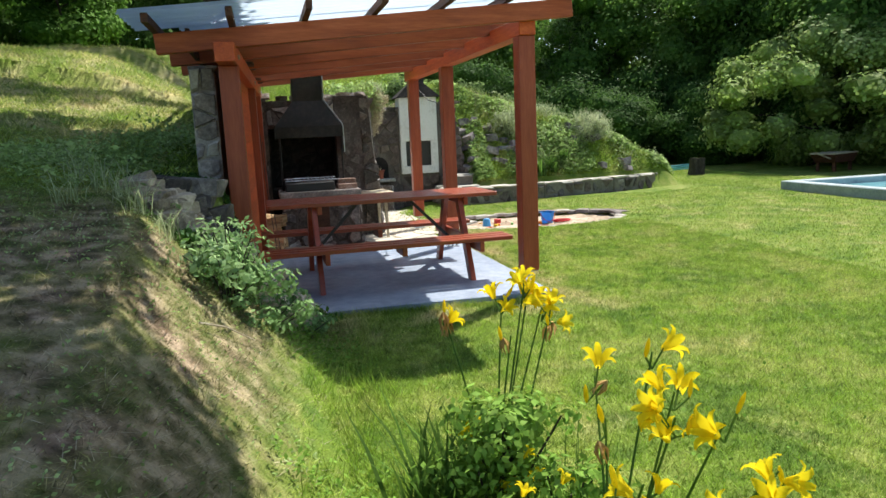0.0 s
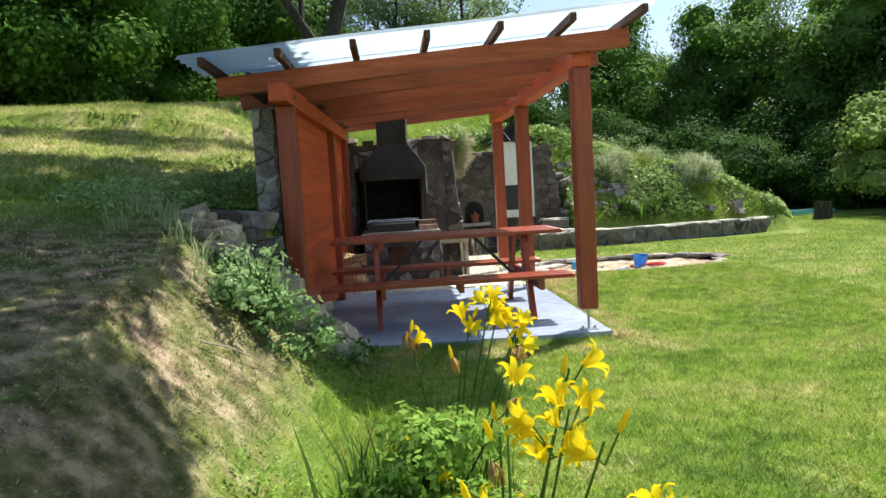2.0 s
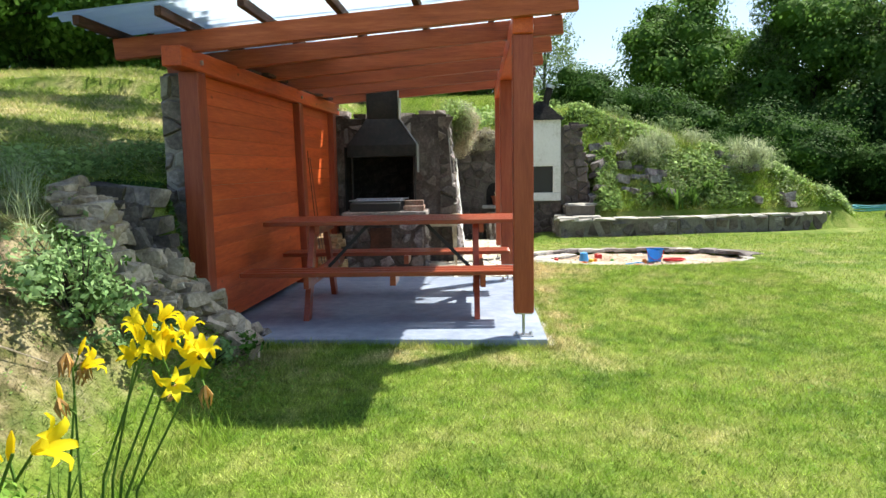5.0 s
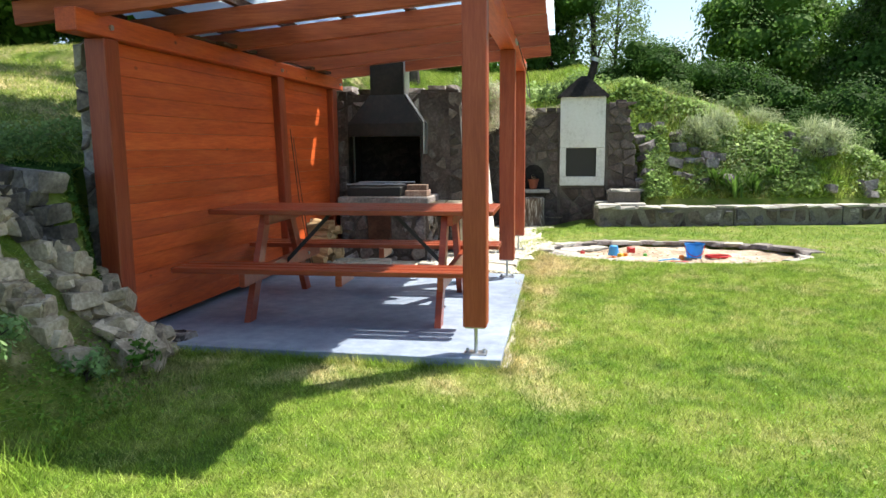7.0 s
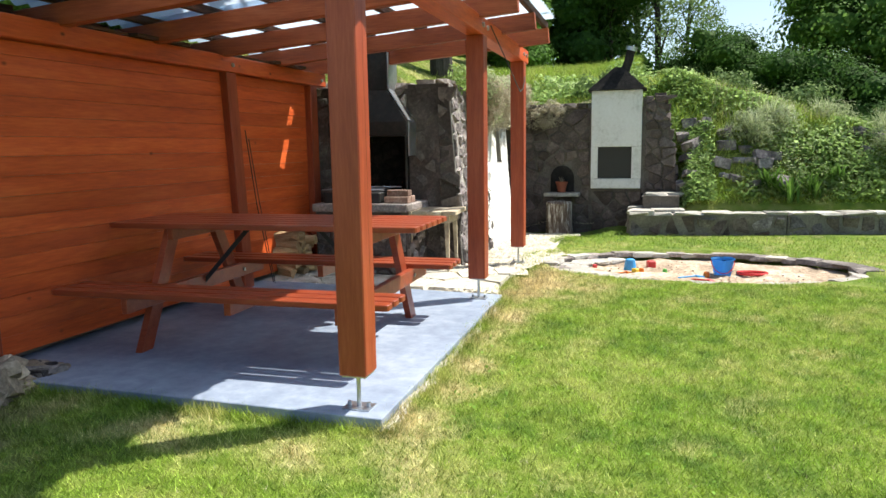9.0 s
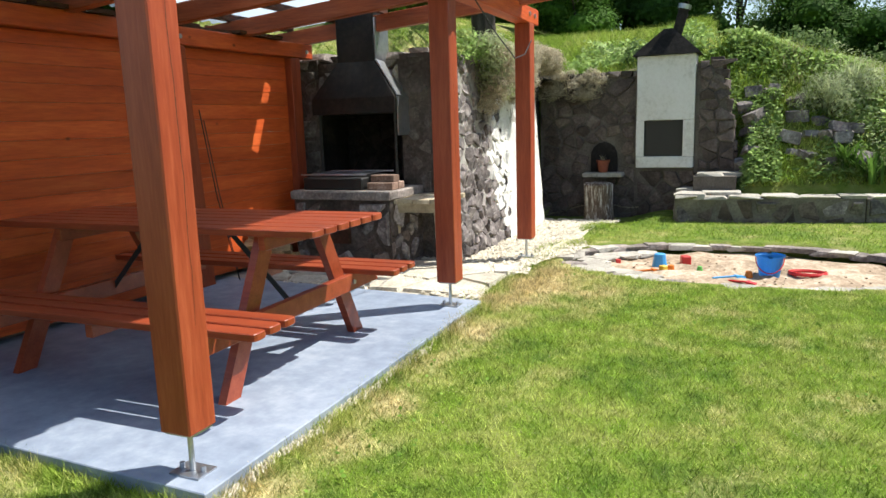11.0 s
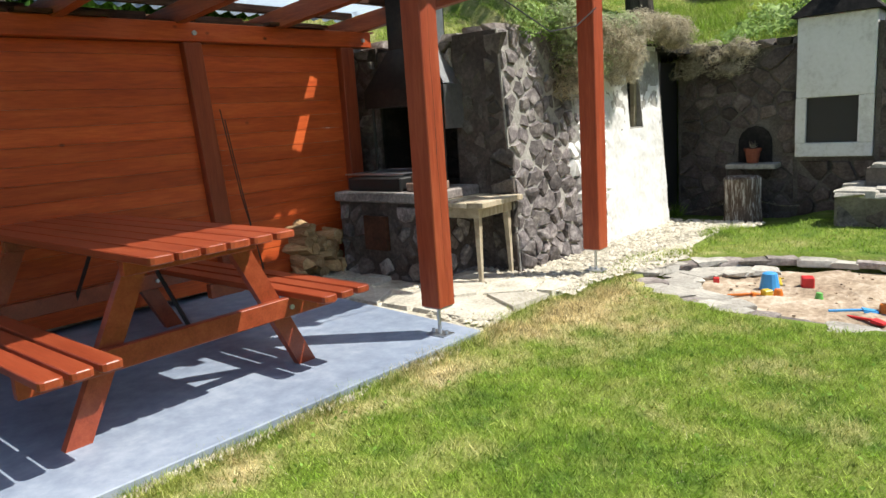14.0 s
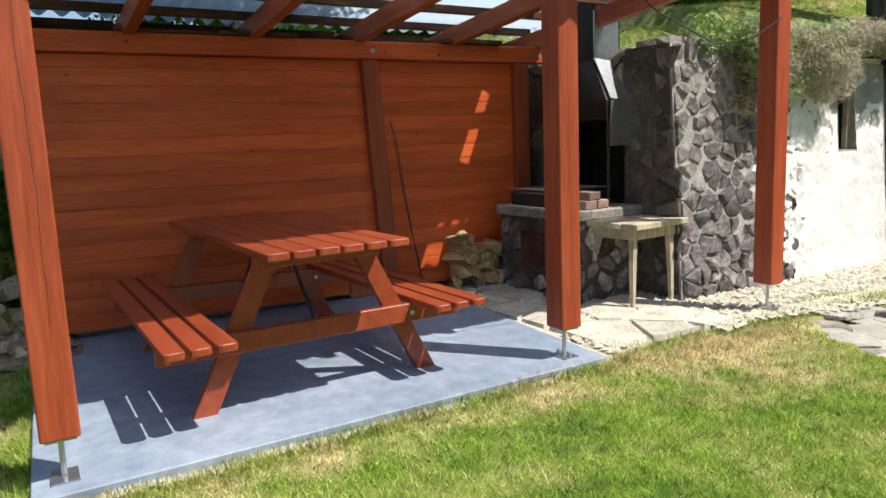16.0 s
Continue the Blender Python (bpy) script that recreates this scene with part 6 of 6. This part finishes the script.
def sown(n, x0, x1, y0, y1, seed, keep=lambda x, y: x == x):
    g = np.random.default_rng(seed)
    x, y = g.uniform(x0, x1, n), g.uniform(y0, y1, n)
    k = open_lawn(x, y) & keep(x, y)
    return x[k], y[k]


g = np.random.default_rng(9)
x, y = sown(520000, 0.1, 5.6, 2.6, 10.0, 601, lambda x, y: (np.hypot(x - 3, y - 3) < 7.2) & (x > 0.2 + 0.06 * y))
blades("grass", "short mown lawn grass", x, y, 0.042, 0.005, 1.0, 602)
x, y = sown(130000, 0.1, 5.6, 0.8, 2.6, 603)
blades("grass", "short mown lawn grass in front of the lilies", x, y, 0.045, 0.005, 0.9, 604)
x, y = sown(330000, 2.0, 12.0, 4.0, 22.0, 605, lambda x, y: ~((x < 5.6) & (y < 10)) & ~((y > 13.3) & (x < 9)))
blades("grass", "mown lawn grass farther off", x, y, 0.048, 0.0075, 0.9, 606)
x, y = sown(210000, -3.0, 0.75, 0.5, 5.9, 607, lambda x, y: x < 0.35 + 0.075 * y)
blades("bank_grass", "dry mown straw and stems on the bank", x, y, 0.04, 0.0045, 1.6, 608)
x, y = sown(24000, -3.0, 0.6, 0.8, 6.6, 609, lambda x, y: (np.sin(2.6 * x + 1) * np.sin(2.2 * y) > 0.1) | (x < -0.9))
blades("bank_grass", "longer green tufts on the bank", x, y, 0.07, 0.006, 1.3, 610)
x, y = sown(190000, -11.0, 0.5, 5.9, 20.0, 611, lambda x, y: ~((x > -0.28) & (y < 10.2)))
blades("hill_grass", "cut hay and rough grass on the hillside", x, y, 0.10, 0.011, 1.0, 612, least=0.6)
x, y = sown(60000, -0.5, 4.2, 13.9, 24.0, 613, lambda x, y: (y > 14.4))
blades("hill_grass", "rough green grass above the rubble wall", x, y, 0.19, 0.011, 0.95, 614)
x, y = sown(30000, -0.5, 1.6, 10.3, 14.0, 615)
x, y = np.random.default_rng(616).uniform(-0.3, 1.55, 26000), np.random.default_rng(617).uniform(10.55, 14.2, 26000)
blades("hill_grass", "rough grass on top of the cellar", x, y, 0.2, 0.009, 0.8, 618)
x, y = sown(100000, 3.9, 9.4, 13.9, 24.0, 619, lambda x, y: (y > 14.3 + 0.1 * (x - 3.9)))
blades("mound_grass", "pale seeding grass on the mound", x, y, 0.26, 0.010, 0.8, 620)
g = np.random.default_rng(661)
x, y = g.uniform(3.9, 9.2, 60000), g.uniform(13.2, 15.6, 60000)
k = on_mound(x, y)
blades("mound_grass", "short grass between the plants of the mound", x[k], y[k], 0.12, 0.012, 0.9, 662)
# the ragged straw edge along the slab
g = np.random.default_rng(621)
y = np.concatenate([g.uniform(5.75, 8.8, 9000), g.normal(5.79, 0.03, 5000)])
x = np.concatenate([2.49 + 0.02 * np.sin(9 * y[:9000]) + 0.015 * np.sin(23 * y[:9000]) + np.abs(g.normal(0, 0.05, 9000)), g.uniform(0.2, 2.55, 5000)])
blades("edge_grass", "dry uncut grass along the slab's edge", x, y, 0.075, 0.0045, 0.9, 622)
x, y = sown(9000, 2.3, 2.75, 8.7, 12.9, 623)
blades("edge_grass", "dry grass beside the lime grit", x, y, 0.07, 0.005, 0.9, 624)

x, y = sown(80000, 0.3, 5.6, 1.5, 10.0, 641, lambda x, y: (np.hypot(x - 3, y - 3.5) < 6.5) & (x > 0.3 + 0.06 * y))
blades("grass", "longer arching stems in the lawn", x, y, 0.062, 0.005, 1.3, 642)
x, y = sown(26000, 4.6, 9.0, 14.0, 18.5, 643, lambda x, y: y > 14.6 + 0.1 * (x - 4.2))
blades("seed_grass", "pale seeding stalks along the mound", x, y, 0.24, 0.010, 0.8, 644, M_hay)
x, y = sown(42000, -9.0, -0.4, 6.0, 16.0, 645)
blades("hay", "pale mown hay lying on the hillside", x, y, 0.12, 0.009, 1.8, 646, M_hay, least=0.7)

x, y = sown(9000, 0.0, 0.9, 1.2, 5.4, 651, lambda x, y: np.abs(x - 0.33 - 0.06 * y) < 0.16 + 0.1 * np.sin(5 * y))
blades("bank_grass", "longer green grass at the foot of the bank", x, y, 0.12, 0.006, 0.8, 652)
x, y = sown(9000, -2.2, 0.45, 1.0, 5.4, 653, lambda x, y: x < 0.3 + 0.06 * y)
blades("bank_hay", "matted pale straw on the bank", x, y, 0.07, 0.004, 1.8, 654, M_hay)
solo("twig", tube(bmesh.new(), [(-0.12, 3.62, rest_z(-0.12, 3.62) + 0.04), (-0.02, 3.75, rest_z(-0.02, 3.75) + 0.07), (0.1, 3.92, rest_z(0.1, 3.92) + 0.05)], [0.006, 0.005, 0.003], 5), M_oldwood, "dry pale twig lying on the bank", "twig")

x, y = sown(12000, 1.4, 5.6, 3.5, 10.0, 671)
blades("grass", "dead straw stems lying in the lawn", x, y, 0.055, 0.004, 1.6, 672, M_hay, least=0.7)
# crumbs of lime along the slab's edge
g = np.random.default_rng(681)
y = g.uniform(5.8, 8.65, 900)
x = 2.508 + 0.010 * np.sin(11 * y) + np.abs(g.normal(0, 0.014, 900))
V, F = [], []
for k, (px, py) in enumerate(zip(x.tolist(), y.tolist())):
    w, a = g.uniform(0.004, 0.014), g.uniform(0, 6.28)
    V += [(px + w * math.cos(a + t), py + w * math.sin(a + t), -0.05) for t in (0, 2.1, 4.2)] + [(px, py, -0.034 + w)]
    F += [(4 * k, 4 * k + 1, 4 * k + 3), (4 * k + 1, 4 * k + 2, 4 * k + 3), (4 * k + 2, 4 * k, 4 * k + 3)]
tagged(new("gravel", soup("gravel", V, F, M_gravel)), "pale crumbs of lime and earth along the slab", "gravel", kind="stuff")

# clover and broad-leaved weeds in the lawn
x, y, z = scatter(7000, 0.5, 7.5, 1.0, 12.5, 631, lambda x, y: open_lawn(x, y) & (np.sin(1.9 * x + 0.5) * np.sin(1.6 * y) + 0.4 * np.sin(7 * x) > 0.25))
tagged(new("clover", leaf_mesh("clover", np.stack([x, y, z + 0.03], 1), 0.02, M_weed, 632, 0.9)), "clover and small weeds in the lawn", "clover", kind="stuff")

# ---------- pieces of the walls ----------
def sooty(cx, cy, r):
    return M_darkstone if r.random() < 0.75 else M_stone


def hearth_mix(cx, cy, r):
    return M_face if r.random() < 0.45 else M_backstone


def mixed(cx, cy, r):
    return M_stone if r.random() < 0.8 else M_palestone


def washed(cx, cy, r):
    """Bare stones at the near end, whitewashed beyond."""
    white = cx > 1.20 + 0.25 * math.sin(5 * cy) + r.uniform(-0.12, 0.12) - 0.15 * (cy > 1.0)
    return M_white if white else M_face


slope = Vector((-0.175, 0, 2.16))
us, vs = np.arange(1.04, 2.80, 0.02), np.arange(0.1, 2.15, 0.02)
U, W = np.meshgrid(us, vs)
D = np.array([[noise.noise(Vector((u * 7, w * 8, 3))) * 0.009 + noise.noise(Vector((u * 25, w * 25, 1))) * 0.004 for u in us] for w in vs])
D = D + 0.030 * ss(1.7, 1.25, U) * np.array([[1 - 2 * abs(noise.noise(Vector((u * 9, w * 10, 7)))) for u in us] for w in vs]) - 0.03 * ss(1.16, 1.04, U)
sl, ou = slope.normalized(), Vector((2.16, 0, 0.175)).normalized()
o = Vector((1.806, 10.17, -0.28)) + ou * 0.016
V = np.stack([o.x + sl.x * W + ou.x * D, o.y + U, o.z + sl.z * W + ou.z * D], -1).reshape(-1, 3)
n = len(us)
i = (np.arange(len(vs) - 1)[:, None] * n + np.arange(n - 1)).ravel()
cu, cv = U.ravel()[i] + 0.01, W.ravel()[i] + 0.01
ragged = 1.20 + 0.09 * np.sin(9 * cv) + 0.06 * np.sin(23 * cv)
i = i[(cu > ragged) & ~((cu > 2.03) & (cu < 2.33) & (cv > 1.31) & (cv < 1.95))]
part("whitewash", soup("whitewash", V, np.stack([i, i + 1, i + n + 1, i + n], 1), M_white), M_white, wall_e, "flaking white limewash over rubble")
masonry(wall_e, (1.806, 10.085, -0.28), (0, 1, 0), slope, Vector((2.16, 0, 0.175)), 2.80, 2.20, 0.155, 0.12, washed, 801, gap=0.009, proud=0.028,
        keep=lambda cx, cy: cx < 1.56, loose=0.40)
# the end's stones are darker than the side's, with its shade coloured in
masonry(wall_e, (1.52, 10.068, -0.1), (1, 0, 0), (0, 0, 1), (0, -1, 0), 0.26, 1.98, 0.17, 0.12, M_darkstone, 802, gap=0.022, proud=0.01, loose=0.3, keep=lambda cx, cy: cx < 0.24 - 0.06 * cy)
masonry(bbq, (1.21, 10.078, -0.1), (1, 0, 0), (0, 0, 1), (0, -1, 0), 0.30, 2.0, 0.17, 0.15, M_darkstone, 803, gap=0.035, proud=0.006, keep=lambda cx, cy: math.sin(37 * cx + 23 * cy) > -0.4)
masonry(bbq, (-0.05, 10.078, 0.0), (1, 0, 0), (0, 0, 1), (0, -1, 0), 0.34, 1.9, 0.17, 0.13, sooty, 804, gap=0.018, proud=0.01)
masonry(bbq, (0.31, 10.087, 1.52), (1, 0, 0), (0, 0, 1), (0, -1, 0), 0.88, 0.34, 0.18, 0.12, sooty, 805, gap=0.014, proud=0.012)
masonry(bbq, (0.40, 9.418, -0.1), (1, 0, 0), (0, 0, 1), (0, -1, 0), 0.98, 0.70, 0.17, 0.13, hearth_mix, 806, gap=0.02, proud=0.022, keep=lambda cx, cy: not (0.27 < cx < 0.63 and 0.28 < cy < 0.65))
masonry(bbq, (1.382, 9.42, -0.1), (0, 1, 0), (0, 0, 1), (1, 0, 0), 0.66, 0.70, 0.17, 0.13, hearth_mix, 807, gap=0.02, proud=0.022)
masonry(bbq, (0.33, 10.555, 0.7), (1, 0, 0), (0, 0, 1), (0, -1, 0), 0.86, 0.78, 0.2, 0.15, M_soot_dark, 808, gap=0.01, proud=0.02)
masonry(wall_n, (1.49, 13.998, -0.2), (1, 0, 0), (0, 0, 1), (0, -1, 0), 1.31, 1.98, 0.23, 0.135, M_backstone, 811, gap=0.013, proud=0.018, loose=0.27, keep=lambda cx, cy: not (0.62 < cx < 1.14 and 0.66 < cy < 1.18))
masonry(wall_n, (2.82, 13.998, -0.2), (1, 0, 0), (0, 0, 1), (0, -1, 0), 0.76, 0.74, 0.23, 0.14, M_backstone, 812, gap=0.013, proud=0.018, loose=0.27)
masonry(planter, (3.605, 13.928, 0.55), (1, 0, 0), (0, 0, 1), (0, -1, 0), 0.46, 1.40, 0.19, 0.13, M_backstone, 813, gap=0.01, proud=0.02, loose=0.3, keep=lambda cx, cy: cx < 0.43 - 0.10 * cy)
masonry(wall_w, (-0.27, 6.058, 0.2), (1, 0, 0), (0, 0, 1), (0, -1, 0), 0.18, 1.72, 0.16, 0.13, lambda a, b, r: M_flag if r.random() < 0.45 else M_stone, 814, gap=0.012, proud=0.03, loose=0.22)
# the ragged stepping edge of the flank
r = random.Random(815)
z = 0.52
while z < 1.92:
    h = r.uniform(0.09, 0.16)
    w = r.uniform(0.16, 0.26)
    ob = part("stone", rock(bmesh.new(), (w, 0.36, h * 1.1), int(z * 1000)), M_backstone, planter)
    ob.location = (4.07 - 0.15 * (z - 0.5) - w * 0.25 + r.uniform(0, 0.05), 14.08, z + h / 2)
    z += h
# flat stones that cap the walls
r = random.Random(820)
for x0, x1, y, z, parent in ((-0.10, 0.40, 10.28, 1.90, bbq), (1.26, 1.64, 10.28, 1.88, bbq), (0.42, 1.25, 10.3, 1.86, bbq), (1.5, 2.82, 14.12, 1.80, wall_n)):
    x = x0
    while x < x1 - 0.06:
        w = min(r.uniform(0.16, 0.3), x1 - x)
        ob = part("cap_stone", rock(bmesh.new(), (w * 1.05, 0.42, 0.09), int(x * 1000) + 5), M_darkstone if parent is wall_n else M_stone, parent)
        ob.location = (x + w / 2, y, z + 0.03)
        x += w
y = 6.1
while y < 10.0:
    w = r.uniform(0.2, 0.35)
    ob = part("cap_stone", rock(bmesh.new(), (0.24, w * 1.05, 0.08), int(y * 1000)), M_stone, wall_w)
    ob.location = (-0.18, y + w / 2, 1.9)
    y += w
# the bed's wall: big face stones, then a pale coping
for k, ((ax, ay), (bx, by)) in enumerate(zip(P, P[1:])):
    d = Vector((bx - ax, by - ay, 0))
    L = d.length
    d.normalize()
    out = Vector((d.y, -d.x, 0))
    o = Vector((ax, ay + 0.16, -0.15)) + out * 0.14
    masonry(planter, o, d, (0, 0, 1), out, L, 0.42, 0.22, 0.17, lambda a, b, r: M_backstone if r.random() < 0.6 else M_face, 830 + k, gap=0.028, proud=0.01, loose=0.4)
    x = 0.0
    while x < L - 0.05:
        w = min(r.uniform(0.25, 0.45), L - x)
        q = Vector((ax, ay + 0.16, 0.0)) + d * (x + w / 2)
        ob = part("coping_stone", rock(bmesh.new(), (w * 1.1, 0.36, 0.045), int(x * 991) + 7 * k), M_flag, planter)
        ob.matrix_local = pose(q.x, q.y + r.uniform(-0.02, 0.02), 0.28 + r.uniform(-0.008, 0.008), 0, 0, math.degrees(math.atan2(d.y, d.x)))
        x += w
masonry(planter, (3.418, 13.9, -0.15), (0, -1, 0), (0, 0, 1), (-1, 0, 0), 0.88, 0.42, 0.21, 0.19, mixed, 840, gap=0.012, proud=0.02, loose=0.3)
for k, (x, y, z, sx, sy) in enumerate(((3.58, 13.2, 0.29, 0.42, 0.5), (3.60, 13.62, 0.30, 0.45, 0.4), (3.95, 13.3, 0.30, 0.5, 0.4), (4.0, 13.7, 0.50, 0.4, 0.3), (3.78, 13.62, 0.50, 0.42, 0.44))):
    ob = part("coping_stone", rock(bmesh.new(), (sx, sy, 0.08), 860 + k), M_flag, planter)
    ob.location = (x, y, z)
